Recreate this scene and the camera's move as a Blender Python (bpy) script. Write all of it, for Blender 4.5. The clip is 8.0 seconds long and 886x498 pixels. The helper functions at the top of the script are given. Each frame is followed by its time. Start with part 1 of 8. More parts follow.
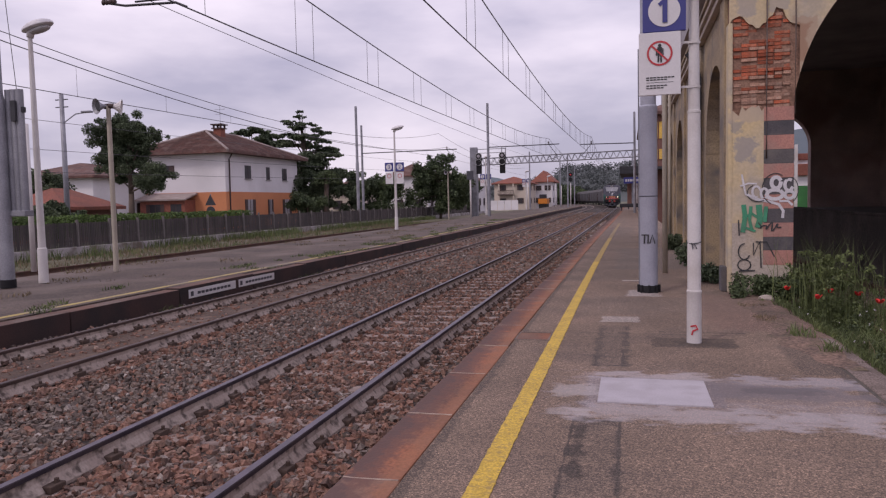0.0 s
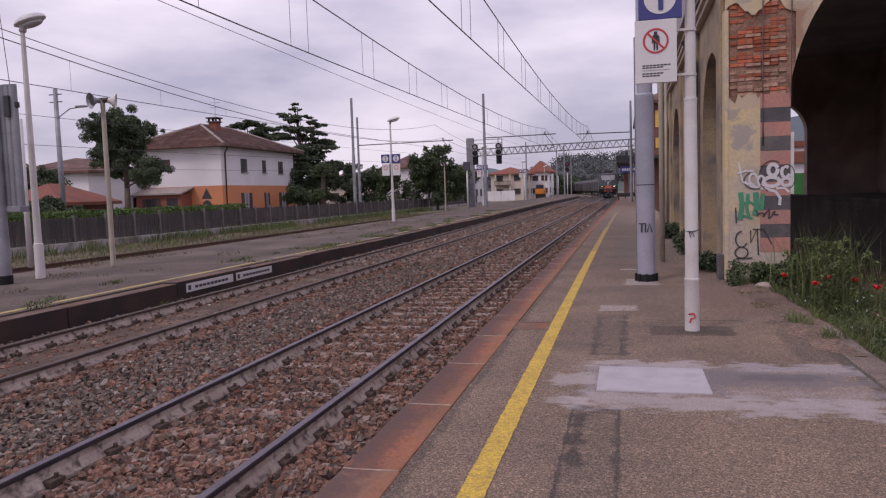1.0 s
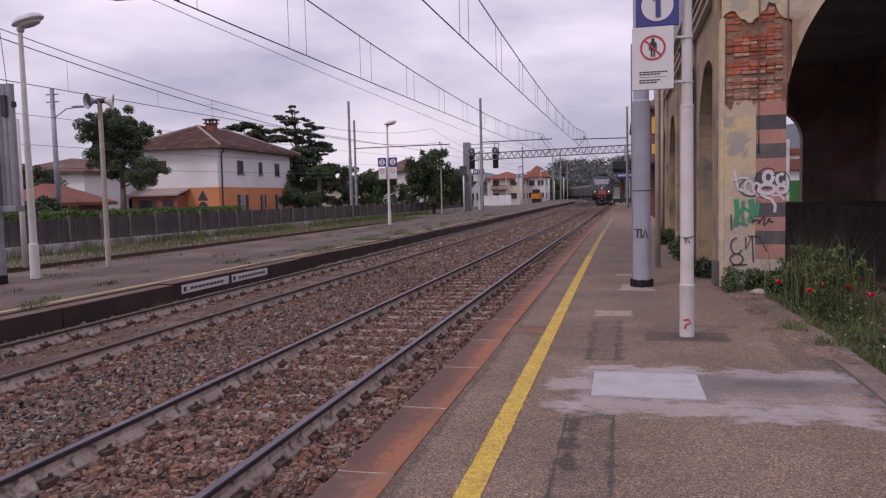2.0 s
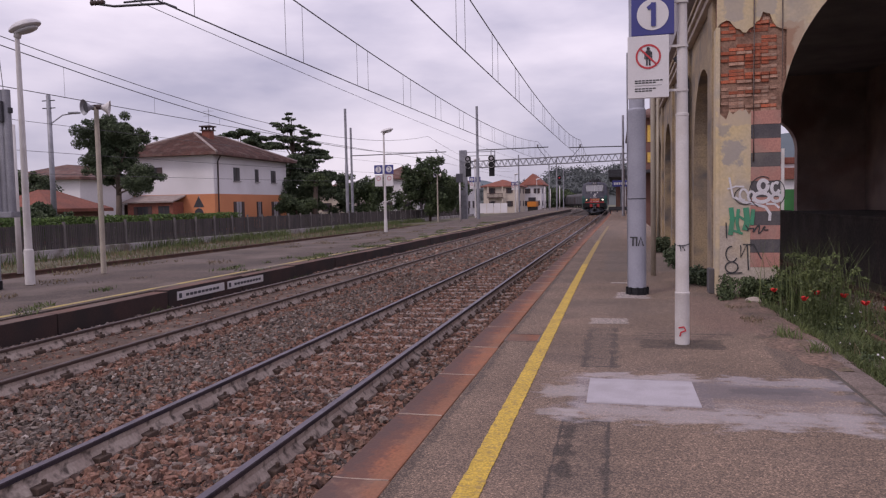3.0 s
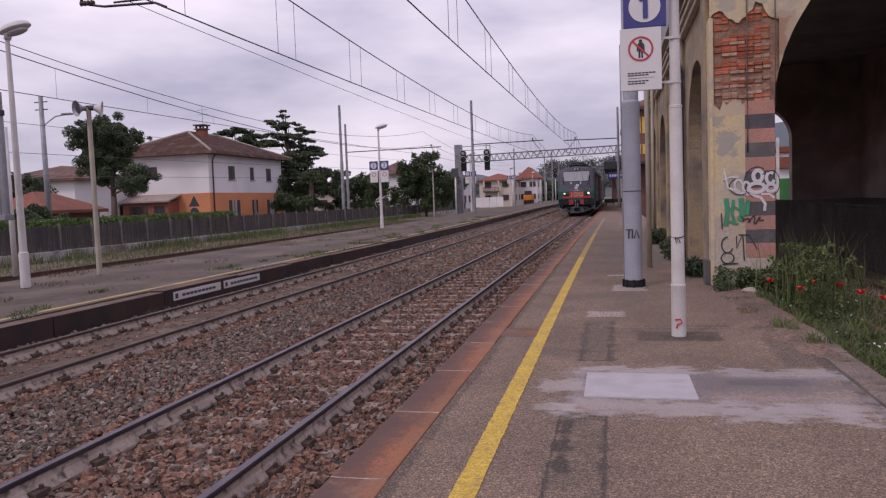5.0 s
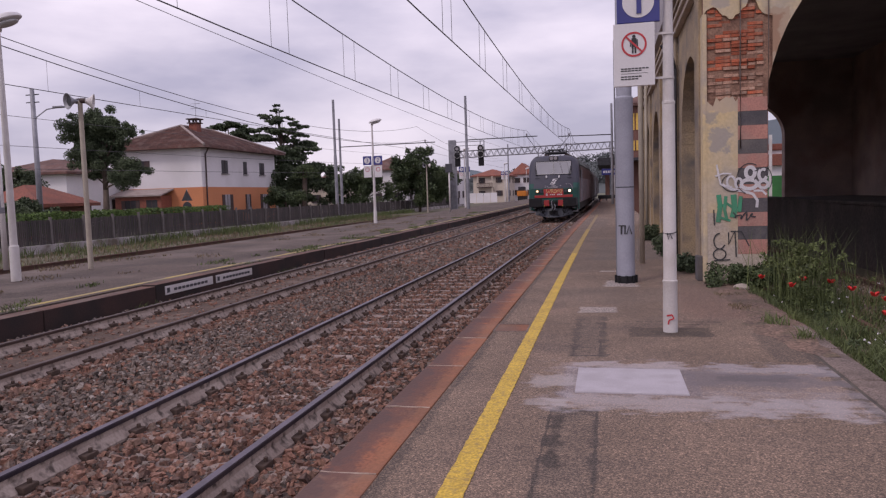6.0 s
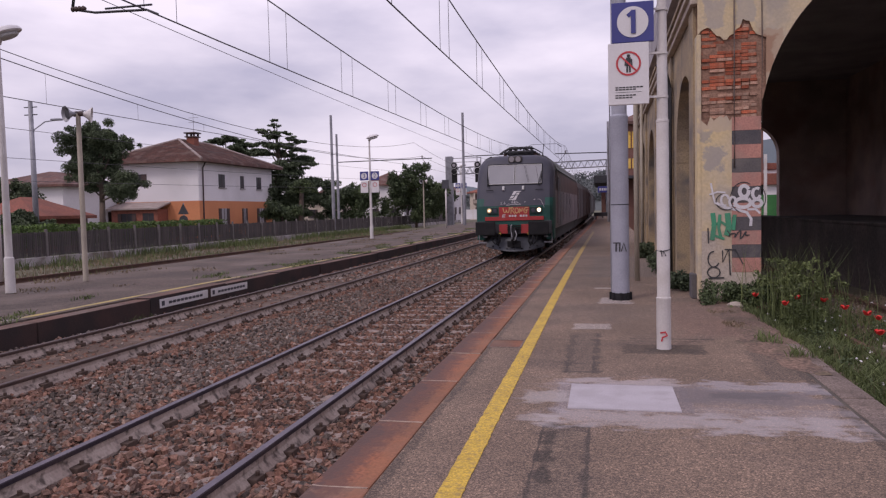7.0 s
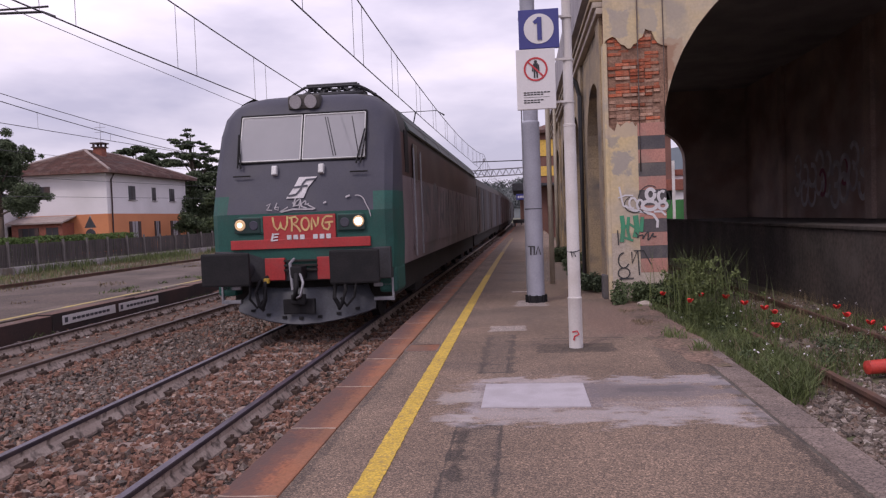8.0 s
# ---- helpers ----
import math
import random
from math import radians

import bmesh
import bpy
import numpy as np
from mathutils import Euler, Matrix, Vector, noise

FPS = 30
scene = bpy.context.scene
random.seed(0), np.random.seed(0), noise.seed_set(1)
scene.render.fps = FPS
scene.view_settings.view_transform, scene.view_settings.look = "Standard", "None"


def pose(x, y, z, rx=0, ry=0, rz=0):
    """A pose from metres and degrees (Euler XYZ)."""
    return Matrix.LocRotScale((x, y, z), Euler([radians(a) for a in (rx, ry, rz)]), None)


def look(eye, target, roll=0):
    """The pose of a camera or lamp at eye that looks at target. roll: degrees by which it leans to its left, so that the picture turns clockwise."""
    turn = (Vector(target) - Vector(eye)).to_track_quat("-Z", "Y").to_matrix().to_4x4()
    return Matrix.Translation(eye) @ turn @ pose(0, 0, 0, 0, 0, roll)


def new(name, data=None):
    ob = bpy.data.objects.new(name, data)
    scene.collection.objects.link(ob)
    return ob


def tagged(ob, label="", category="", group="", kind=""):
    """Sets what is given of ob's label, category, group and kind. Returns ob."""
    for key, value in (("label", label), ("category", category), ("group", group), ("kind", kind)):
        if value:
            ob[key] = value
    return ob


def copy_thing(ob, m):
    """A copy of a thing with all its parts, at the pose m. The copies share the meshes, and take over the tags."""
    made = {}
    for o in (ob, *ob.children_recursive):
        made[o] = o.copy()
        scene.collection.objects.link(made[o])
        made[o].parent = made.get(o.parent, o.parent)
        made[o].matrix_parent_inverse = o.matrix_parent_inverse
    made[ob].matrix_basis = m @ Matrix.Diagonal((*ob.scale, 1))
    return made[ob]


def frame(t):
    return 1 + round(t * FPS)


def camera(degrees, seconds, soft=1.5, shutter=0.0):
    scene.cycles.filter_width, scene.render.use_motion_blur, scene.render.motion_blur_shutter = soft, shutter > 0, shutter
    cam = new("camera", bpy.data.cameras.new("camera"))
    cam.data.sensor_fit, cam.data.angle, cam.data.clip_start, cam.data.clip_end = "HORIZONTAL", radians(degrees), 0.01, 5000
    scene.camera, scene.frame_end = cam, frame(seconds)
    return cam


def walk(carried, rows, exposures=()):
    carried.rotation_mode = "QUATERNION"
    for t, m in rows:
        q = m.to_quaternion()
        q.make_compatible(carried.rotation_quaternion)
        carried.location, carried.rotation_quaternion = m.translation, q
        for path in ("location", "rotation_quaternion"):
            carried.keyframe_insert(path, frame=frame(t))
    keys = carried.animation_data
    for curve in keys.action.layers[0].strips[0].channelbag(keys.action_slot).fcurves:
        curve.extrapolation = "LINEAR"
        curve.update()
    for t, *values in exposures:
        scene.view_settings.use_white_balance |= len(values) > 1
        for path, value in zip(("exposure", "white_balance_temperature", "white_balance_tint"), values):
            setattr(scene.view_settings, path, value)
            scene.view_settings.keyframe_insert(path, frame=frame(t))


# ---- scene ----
cam = camera(62.33, 8.0, 1.25)
PATH = [
    (0, pose(-0.001, -0.000, 1.600, 86.36, 1.27, 14.19)),
    (0.5, pose(-0.017, -0.008, 1.590, 86.15, 1.71, 14.58)),
    (1, pose(-0.005, 0.011, 1.592, 85.68, 1.89, 13.94)),
    (1.5, pose(-0.007, 0.004, 1.596, 85.70, 1.56, 13.83)),
    (3, pose(-0.004, -0.019, 1.588, 86.56, 1.13, 13.35)),
    (3.5, pose(0.012, -0.001, 1.588, 86.60, 1.37, 13.17)),
    (4, pose(0.030, 0.006, 1.601, 86.78, 1.64, 13.50)),
    (4.5, pose(0.010, -0.005, 1.604, 86.52, 2.06, 13.35)),
    (6, pose(0.022, 0.019, 1.594, 85.78, 1.83, 12.57)),
    (6.5, pose(0.034, 0.004, 1.590, 86.18, 1.94, 12.59)),
    (7, pose(0.044, -0.009, 1.589, 87.02, 1.30, 12.31)),
    (7.5, pose(0.084, 0.004, 1.586, 87.16, 1.40, 9.38)),
    (8, pose(0.131, 0.008, 1.533, 87.56, 2.19, 6.19)),
]
walk(cam, PATH, [(0.0, 0.18, 6800, 20), (6.5, 0.2, 6800, 20), (7.0, 0.24, 6800, 20), (7.5, 0.32, 6800, 20), (8.0, 0.42, 6800, 20)])

# ---------------------------------------------------------------- light
world = bpy.data.worlds.new("overcast_sky")
scene.world = world
world.use_nodes = True
wn, wl = world.node_tree.nodes, world.node_tree.links
wn.clear()
w_out = wn.new("ShaderNodeOutputWorld")
w_bg = wn.new("ShaderNodeBackground")
w_bg.inputs["Strength"].default_value = 1.0
w_sky = wn.new("ShaderNodeTexSky")
w_sky.sky_type = "NISHITA"
w_sky.sun_disc = False
w_sky.sun_elevation, w_sky.sun_rotation = radians(48), radians(200)
w_scale = wn.new("ShaderNodeVectorMath")
w_scale.operation = "SCALE"
w_scale.inputs["Scale"].default_value = 0.09
w_co = wn.new("ShaderNodeTexCoord")
w_map = wn.new("ShaderNodeMapping")
w_map.inputs["Scale"].default_value = (1.0, 1.0, 3.2)
w_noise = wn.new("ShaderNodeTexNoise")
w_noise.inputs["Scale"].default_value = 2.6
w_noise.inputs["Detail"].default_value = 6
w_noise.inputs["Roughness"].default_value = 0.5
w_ramp = wn.new("ShaderNodeValToRGB")
w_ramp.color_ramp.elements[0].position, w_ramp.color_ramp.elements[0].color = 0.37, (0.475, 0.475, 0.63, 1)
w_ramp.color_ramp.elements[1].position, w_ramp.color_ramp.elements[1].color = 0.64, (0.90, 0.865, 1.0, 1)
w_mix = wn.new("ShaderNodeMixRGB")
w_mix.inputs["Fac"].default_value = 0.88
wl.new(w_co.outputs["Generated"], w_map.inputs["Vector"])
wl.new(w_map.outputs["Vector"], w_noise.inputs["Vector"])
wl.new(w_noise.outputs["Fac"], w_ramp.inputs["Fac"])
wl.new(w_sky.outputs["Color"], w_scale.inputs[0])
wl.new(w_scale.outputs["Vector"], w_mix.inputs["Color1"])
wl.new(w_ramp.outputs["Color"], w_mix.inputs["Color2"])
# an overcast sky is dimmer towards the horizon
w_sep = wn.new("ShaderNodeSeparateXYZ")
w_grad = wn.new("ShaderNodeMapRange")
w_grad.inputs["From Min"].default_value, w_grad.inputs["From Max"].default_value = 0.0, 0.4
w_grad.inputs["To Min"].default_value, w_grad.inputs["To Max"].default_value = 0.80, 1.05
w_dim = wn.new("ShaderNodeVectorMath")
w_dim.operation = "SCALE"
wl.new(w_co.outputs["Generated"], w_sep.inputs[0])
wl.new(w_sep.outputs["Z"], w_grad.inputs["Value"])
wl.new(w_mix.outputs["Color"], w_dim.inputs[0])
wl.new(w_grad.outputs[0], w_dim.inputs["Scale"])
wl.new(w_dim.outputs["Vector"], w_bg.inputs["Color"])
wl.new(w_bg.outputs["Background"], w_out.inputs["Surface"])

sun = new("sun", bpy.data.lights.new("sun", "SUN"))
sun.data.energy, sun.data.angle, sun.data.color = 0.8, radians(14), (1.0, 0.95, 0.9)
sun.matrix_basis = look((-30, -40, 55), (0, 0, 0))
scene.view_settings.exposure = 0.0


# ---------------------------------------------------------------- materials
def lin(c, k=1.0):
    return (c[0] * k, c[1] * k, c[2] * k, 1)


def mat(name, c1, c2=None, rough=0.8, scale=3.0, bump=0.25, grain=60.0, metal=0.0, stain=None, amount=0.5, stain_scale=0.6,
        island=0.0, per_object=0.0, stretch=(1, 1, 1), spec=0.5, contrast=0.15, speckle=0.0, speckle_scale=95.0, vary=False, hues=None):
    """Two scales of variation: broad patches c1 to c2, fine grain with relief, and stains of their own shape."""
    m = bpy.data.materials.new(name)
    m.use_nodes = True
    n, l = m.node_tree.nodes, m.node_tree.links
    b = n["Principled BSDF"]
    b.inputs["Roughness"].default_value, b.inputs["Metallic"].default_value = rough, metal
    b.inputs["Specular IOR Level"].default_value = spec
    co = n.new("ShaderNodeTexCoord")
    mp = n.new("ShaderNodeMapping")
    mp.inputs["Scale"].default_value = stretch
    l.new(co.outputs["Object"], mp.inputs["Vector"])
    if vary:
        shift = n.new("ShaderNodeMath")
        shift.operation = "MULTIPLY"
        shift.inputs[1].default_value = 61.0
        l.new(n.new("ShaderNodeObjectInfo").outputs["Random"], shift.inputs[0])
        l.new(shift.outputs[0], mp.inputs["Location"])

    def noise_tex(s, detail=5.0):
        t = n.new("ShaderNodeTexNoise")
        t.inputs["Scale"].default_value, t.inputs["Detail"].default_value = s, detail
        l.new(mp.outputs["Vector"], t.inputs["Vector"])
        return t.outputs["Fac"]

    def ramp(fac, lo, hi, a, c):
        r = n.new("ShaderNodeValToRGB")
        r.color_ramp.elements[0].position, r.color_ramp.elements[1].position = lo, hi
        r.color_ramp.elements[0].color, r.color_ramp.elements[1].color = a, c
        l.new(fac, r.inputs["Fac"])
        return r.outputs["Color"]

    def mixed(kind, fac, a, c):
        x = n.new("ShaderNodeMixRGB")
        x.blend_type = kind
        for sock, v in (("Fac", fac), ("Color1", a), ("Color2", c)):
            if isinstance(v, (int, float)):
                x.inputs[sock].default_value = v
            else:
                l.new(v, x.inputs[sock])
        return x.outputs["Color"]

    col = ramp(noise_tex(scale), 0.36, 0.64, lin(c1), lin(c2 or [v * 0.8 for v in c1]))
    fine = noise_tex(grain, 3.0)
    g0, g1 = 1 - contrast, 1 + contrast
    col = mixed("MULTIPLY", 1.0, col, ramp(fine, 0.3, 0.7, (g0, g0, g0, 1), (g1, g1, g1, 1)))
    if speckle:
        vo = n.new("ShaderNodeTexVoronoi")
        vo.inputs["Scale"].default_value = speckle_scale
        l.new(mp.outputs["Vector"], vo.inputs["Vector"])
        sp = n.new("ShaderNodeSeparateColor")
        l.new(vo.outputs["Color"], sp.inputs[0])
        k0, k1 = 1 - speckle, 1 + speckle * 1.3
        col = mixed("MULTIPLY", 1.0, col, ramp(sp.outputs[0], 0.05, 0.95, (k0, k0, k0, 1), (k1, k1 * 0.97, k1 * 0.95, 1)))
    if stain:
        mask = ramp(noise_tex(stain_scale, 8.0), 0.5, 0.68, (0, 0, 0, 1), lin((amount,) * 3))
        tint = n.new("ShaderNodeRGB")
        tint.outputs[0].default_value = lin(stain)
        col = mixed("MIX", mask, col, tint.outputs[0])
    if island or per_object:
        src = n.new("ShaderNodeNewGeometry").outputs["Random Per Island"] if island else n.new("ShaderNodeObjectInfo").outputs["Random"]
        v = island or per_object
        col = mixed("MULTIPLY", 1.0, col, ramp(src, 0, 1, (1 - v, 1 - v, 1 - v, 1), (1 + v, 1 + v * 0.95, 1 + v * 0.9, 1)))
    if hues:
        rr = n.new("ShaderNodeValToRGB")
        rr.color_ramp.interpolation = "CONSTANT"
        while len(rr.color_ramp.elements) < len(hues):
            rr.color_ramp.elements.new(0.5)
        for k, (p, c) in enumerate(hues):
            rr.color_ramp.elements[k].position, rr.color_ramp.elements[k].color = p, lin(c)
        l.new(n.new("ShaderNodeNewGeometry").outputs["Random Per Island"], rr.inputs["Fac"])
        col = mixed("MIX", 0.66, col, rr.outputs["Color"])
        col = mixed("MULTIPLY", 1.0, col, ramp(fine, 0.3, 0.7, (g0, g0, g0, 1), (g1, g1, g1, 1)))
    l.new(col, b.inputs["Base Color"])
    if bump:
        bp = n.new("ShaderNodeBump")
        bp.inputs["Strength"].default_value, bp.inputs["Distance"].default_value = bump, 0.01
        l.new(fine, bp.inputs["Height"])
        l.new(bp.outputs["Normal"], b.inputs["Normal"])
    return m


def patched(m, boxes, up="Y", grit=0.0):
    """Lays repair patches and spills with frayed edges over a ground material: x0, x1, y0, y1, fray, strength, colour."""
    late = [q for q in boxes if len(q) > 7]
    if grit and late:
        return patched(patched(m, [q for q in boxes if len(q) < 8], up, grit), late, up)
    n, l = m.node_tree.nodes, m.node_tree.links
    b = n["Principled BSDF"]
    col = b.inputs["Base Color"].links[0].from_socket
    co = n.new("ShaderNodeTexCoord")
    sep = n.new("ShaderNodeSeparateXYZ")
    l.new(co.outputs["Object"], sep.inputs[0])

    def math_node(op, a, c):
        x = n.new("ShaderNodeMath")
        x.operation = op
        for i, v in enumerate((a, c)):
            if isinstance(v, (int, float)):
                x.inputs[i].default_value = v
            else:
                l.new(v, x.inputs[i])
        return x.outputs[0]

    drag = n.new("ShaderNodeMapping")
    drag.inputs["Scale"].default_value = (0.8, 1.5, 1)
    l.new(co.outputs["Object"], drag.inputs["Vector"])
    for x0, x1, y0, y1, fray, strength, colour, *streak in boxes:
        t = n.new("ShaderNodeTexNoise")
        t.inputs["Scale"].default_value, t.inputs["Detail"].default_value = (4.2 if streak else 5.5), 9.0
        t.inputs["Roughness"].default_value = 0.65
        l.new(drag.outputs["Vector"] if streak else co.outputs["Object"], t.inputs["Vector"])
        dx = math_node("SUBTRACT", math_node("ABSOLUTE", math_node("SUBTRACT", sep.outputs["X"], (x0 + x1) / 2), 0), (x1 - x0) / 2)
        dy = math_node("SUBTRACT", math_node("ABSOLUTE", math_node("SUBTRACT", sep.outputs[up], (y0 + y1) / 2), 0), (y1 - y0) / 2)
        d = math_node("MAXIMUM", dx, dy)
        d = math_node("ADD", d, math_node("MULTIPLY", math_node("SUBTRACT", t.outputs["Fac"], 0.5), fray * 6))
        k = n.new("ShaderNodeMapRange")
        k.inputs["From Min"].default_value, k.inputs["From Max"].default_value = fray * 0.35, -fray * 0.35
        k.inputs["To Max"].default_value = strength
        l.new(d, k.inputs["Value"])
        x = n.new("ShaderNodeMixRGB")
        l.new(k.outputs[0], x.inputs["Fac"])
        l.new(col, x.inputs["Color1"])
        x.inputs["Color2"].default_value = lin(colour)
        col = x.outputs["Color"]
    if grit:
        for scale, lo, hi, dark, pale in ((130, 0.35, 0.97, 1 - grit * 0.75, 1 + grit * 1.5), (75, 0.7, 0.98, 0.94, 1 + grit * 1.0)):
            vo = n.new("ShaderNodeTexVoronoi")
            vo.inputs["Scale"].default_value = scale
            l.new(co.outputs["Object"], vo.inputs["Vector"])
            sc = n.new("ShaderNodeSeparateColor")
            l.new(vo.outputs["Color"], sc.inputs[0])
            r = n.new("ShaderNodeValToRGB")
            r.color_ramp.elements[0].position, r.color_ramp.elements[1].position = lo, hi
            r.color_ramp.elements[0].color, r.color_ramp.elements[1].color = (dark, dark, dark, 1), (pale, pale * 0.98, pale * 0.94, 1)
            l.new(sc.outputs[0], r.inputs["Fac"])
            x = n.new("ShaderNodeMixRGB")
            x.blend_type = "MULTIPLY"
            x.inputs["Fac"].default_value = 1.0
            l.new(col, x.inputs["Color1"])
            l.new(r.outputs["Color"], x.inputs["Color2"])
            col = x.outputs["Color"]
    l.new(col, b.inputs["Base Color"])
    return m


def glow(name, colour, strength):
    m = bpy.data.materials.new(name)
    m.use_nodes = True
    b = m.node_tree.nodes["Principled BSDF"]
    b.inputs["Base Color"].default_value = lin(colour)
    b.inputs["Emission Color"].default_value, b.inputs["Emission Strength"].default_value = lin(colour), strength
    return m


M = {}
M["asphalt"] = patched(mat("platform_asphalt", (0.210, 0.150, 0.115), (0.152, 0.109, 0.084), 0.92, 0.8, 0.6, 75, stain=(0.110, 0.083, 0.071), amount=0.6, stain_scale=0.9, contrast=0.2), [
    (-0.45, 1.9, 5.5, 6.85, 0.26, 0.2, (0.40, 0.36, 0.38), 1),
    (-0.35, 1.7, 5.36, 5.74, 0.17, 0.42, (0.44, 0.40, 0.41), 1),
    (0.75, 1.9, 5.35, 5.9, 0.26, 0.22, (0.38, 0.35, 0.37), 1),
    (-0.3, 0.72, 6.62, 6.86, 0.11, 0.45, (0.46, 0.42, 0.43), 1),
    (0.9, 1.9, 6.5, 6.85, 0.16, 0.38, (0.40, 0.38, 0.42), 1),
    (-0.62, -0.26, 5.95, 6.35, 0.10, 0.5, (0.42, 0.38, 0.37), 1),
    (-0.62, -0.3, 5.45, 5.6, 0.05, 0.4, (0.42, 0.38, 0.37), 1),
    (0.66, 1.78, 6.1, 6.6, 0.17, 0.62, (0.15, 0.13, 0.14), 1),
    (0.9, 1.5, 6.25, 6.5, 0.12, 0.6, (0.10, 0.088, 0.095), 1),
    (0.6, 0.72, 5.8, 6.65, 0.04, 0.6, (0.13, 0.11, 0.12)),
    (-0.3, 0.66, 6.6, 6.68, 0.04, 0.6, (0.12, 0.10, 0.11)),
    (-0.36, -0.24, 5.7, 6.7, 0.05, 0.45, (0.22, 0.20, 0.23)),
    (0.25, 1.12, 8.1, 8.66, 0.035, 0.75, (0.075, 0.056, 0.045)),
    (0.5, 1.05, 8.2, 8.42, 0.05, 0.5, (0.045, 0.036, 0.032)),
    (-0.34, -0.05, 7.12, 7.16, 0.012, 0.85, (0.05, 0.04, 0.036)),
    (-0.34, -0.31, 7.12, 7.55, 0.012, 0.85, (0.05, 0.04, 0.036)),
    (-0.08, -0.05, 7.12, 7.75, 0.012, 0.85, (0.05, 0.04, 0.036)),
    (-0.34, -0.14, 7.5, 7.54, 0.012, 0.8, (0.05, 0.04, 0.036)),
    (-0.41, -0.385, 3.0, 5.33, 0.010, 0.85, (0.05, 0.04, 0.036)),
    (-0.085, -0.06, 3.0, 5.33, 0.010, 0.85, (0.05, 0.04, 0.036)),
    (-0.41, -0.06, 5.30, 5.34, 0.012, 0.85, (0.05, 0.04, 0.036)),
    (0.9, 1.75, 9.2, 11.6, 0.22, 0.35, (0.20, 0.125, 0.10)),
    (-0.85, 1.85, 10.6, 12.2, 0.3, 0.3, (0.12, 0.098, 0.088)),
    (-1.2, 0.2, 14.5, 40, 0.3, 0.3, (0.105, 0.088, 0.08)),
    (0.0, 1.2, 3.34, 3.36, 0.008, 0.8, (0.05, 0.04, 0.036)),
    (0.35, 1.3, 9.02, 9.05, 0.012, 0.8, (0.05, 0.04, 0.036)),
    (-0.36, -0.02, 7.1, 9.4, 0.05, 0.4, (0.105, 0.082, 0.072)),
    (-0.36, -0.29, 7.1, 9.2, 0.05, 0.6, (0.06, 0.048, 0.042)),
    (-0.07, -0.01, 7.1, 9.4, 0.05, 0.6, (0.06, 0.048, 0.042)),
    (-0.38, -0.06, 2.4, 5.35, 0.09, 0.3, (0.10, 0.08, 0.07)),
    (1.79, 1.872, -3, 12.4, 0.035, 0.75, (0.06, 0.047, 0.04)),
    (-1.285, -1.22, -3, 40, 0.03, 0.6, (0.07, 0.055, 0.047)),
    (-0.7, 0.2, 3.3, 3.33, 0.02, 0.5, (0.075, 0.06, 0.052)),
    (-0.9, 1.3, 8.86, 8.89, 0.012, 0.7, (0.07, 0.055, 0.048)),
    (0.5, 1.1, 3.7, 3.73, 0.02, 0.7, (0.06, 0.05, 0.045)),
    (1.5, 1.88, 7.0, 8.4, 0.05, 0.6, (0.09, 0.07, 0.06)),
    (-0.38, -0.30, 4.2, 5.2, 0.05, 0.8, (0.045, 0.036, 0.032)),
    (-0.42, -0.36, 2.4, 4.4, 0.05, 0.5, (0.07, 0.056, 0.05)),
    (-0.4, -0.06, 5.2, 5.38, 0.06, 0.55, (0.075, 0.06, 0.055)),
    (-0.10, -0.06, 2.5, 5.35, 0.03, 0.65, (0.07, 0.056, 0.05)),
    (-0.35, 0.12, 9.7, 10.15, 0.05, 0.5, (0.42, 0.38, 0.37)),
    (-0.02, 0.5, 12.3, 13.1, 0.06, 0.55, (0.38, 0.35, 0.35)),
    (-0.12, 0.18, 14.6, 14.75, 0.02, 0.6, (0.5, 0.46, 0.45)),
    (1.0, 1.9, 9.4, 12.6, 0.14, 0.5, (0.17, 0.108, 0.085)),
    (-0.3, 1.6, 17.0, 24.0, 0.2, 0.4, (0.13, 0.115, 0.11)),
], grit=0.5)
M["asphalt_old"] = mat("old_platform_asphalt", (0.108, 0.08, 0.066), (0.07, 0.053, 0.045), 0.95, 0.5, 0.4, 60, stain=(0.185, 0.145, 0.125), amount=0.6, stain_scale=0.45, contrast=0.3, speckle=0.3, speckle_scale=30)
M["edge_rust"] = mat("rust_stained_kerb", (0.28, 0.105, 0.055), (0.14, 0.07, 0.05), 0.9, 2.2, 0.5, 50, stain=(0.22, 0.145, 0.11), amount=0.7, stain_scale=1.6, contrast=0.3, vary=True, per_object=0.12, stretch=(1, 0.8, 1))
patched(M["edge_rust"], [(-0.2, 0.02, -0.1, 1.4, 0.09, 0.75, (0.125, 0.062, 0.05)), (-0.2, -0.08, -0.1, 1.4, 0.07, 0.6, (0.085, 0.055, 0.052)), (0.08, 0.2, -0.1, 1.4, 0.06, 0.4, (0.33, 0.14, 0.07))])
M["kerb"] = mat("worn_concrete_kerb", (0.195, 0.152, 0.133), (0.14, 0.11, 0.098), 0.9, 1.8, 0.5, 50, stain=(0.09, 0.067, 0.055), amount=0.85, stain_scale=2.4, speckle=0.4, vary=True)
M["crack"] = mat("dirt_filled_joint", (0.06, 0.05, 0.045), (0.1, 0.085, 0.07), 0.95, 6)
# Iron-dust brown, taken darker to hold the shade under the platform edge.
M["kerb_dark"] = mat("shaded_iron_dust_kerb", (0.052, 0.027, 0.024), (0.028, 0.02, 0.02), 0.9, 1.2, 0.3, 40, stain=(0.018, 0.016, 0.016), amount=0.6, vary=True)
M["rust_top"] = mat("rusty_concrete_edge", (0.15, 0.075, 0.055), (0.095, 0.055, 0.045), 0.92, 1.8, 0.4, 40, stain=(0.17, 0.13, 0.11), amount=0.7, stain_scale=1.5, vary=True)
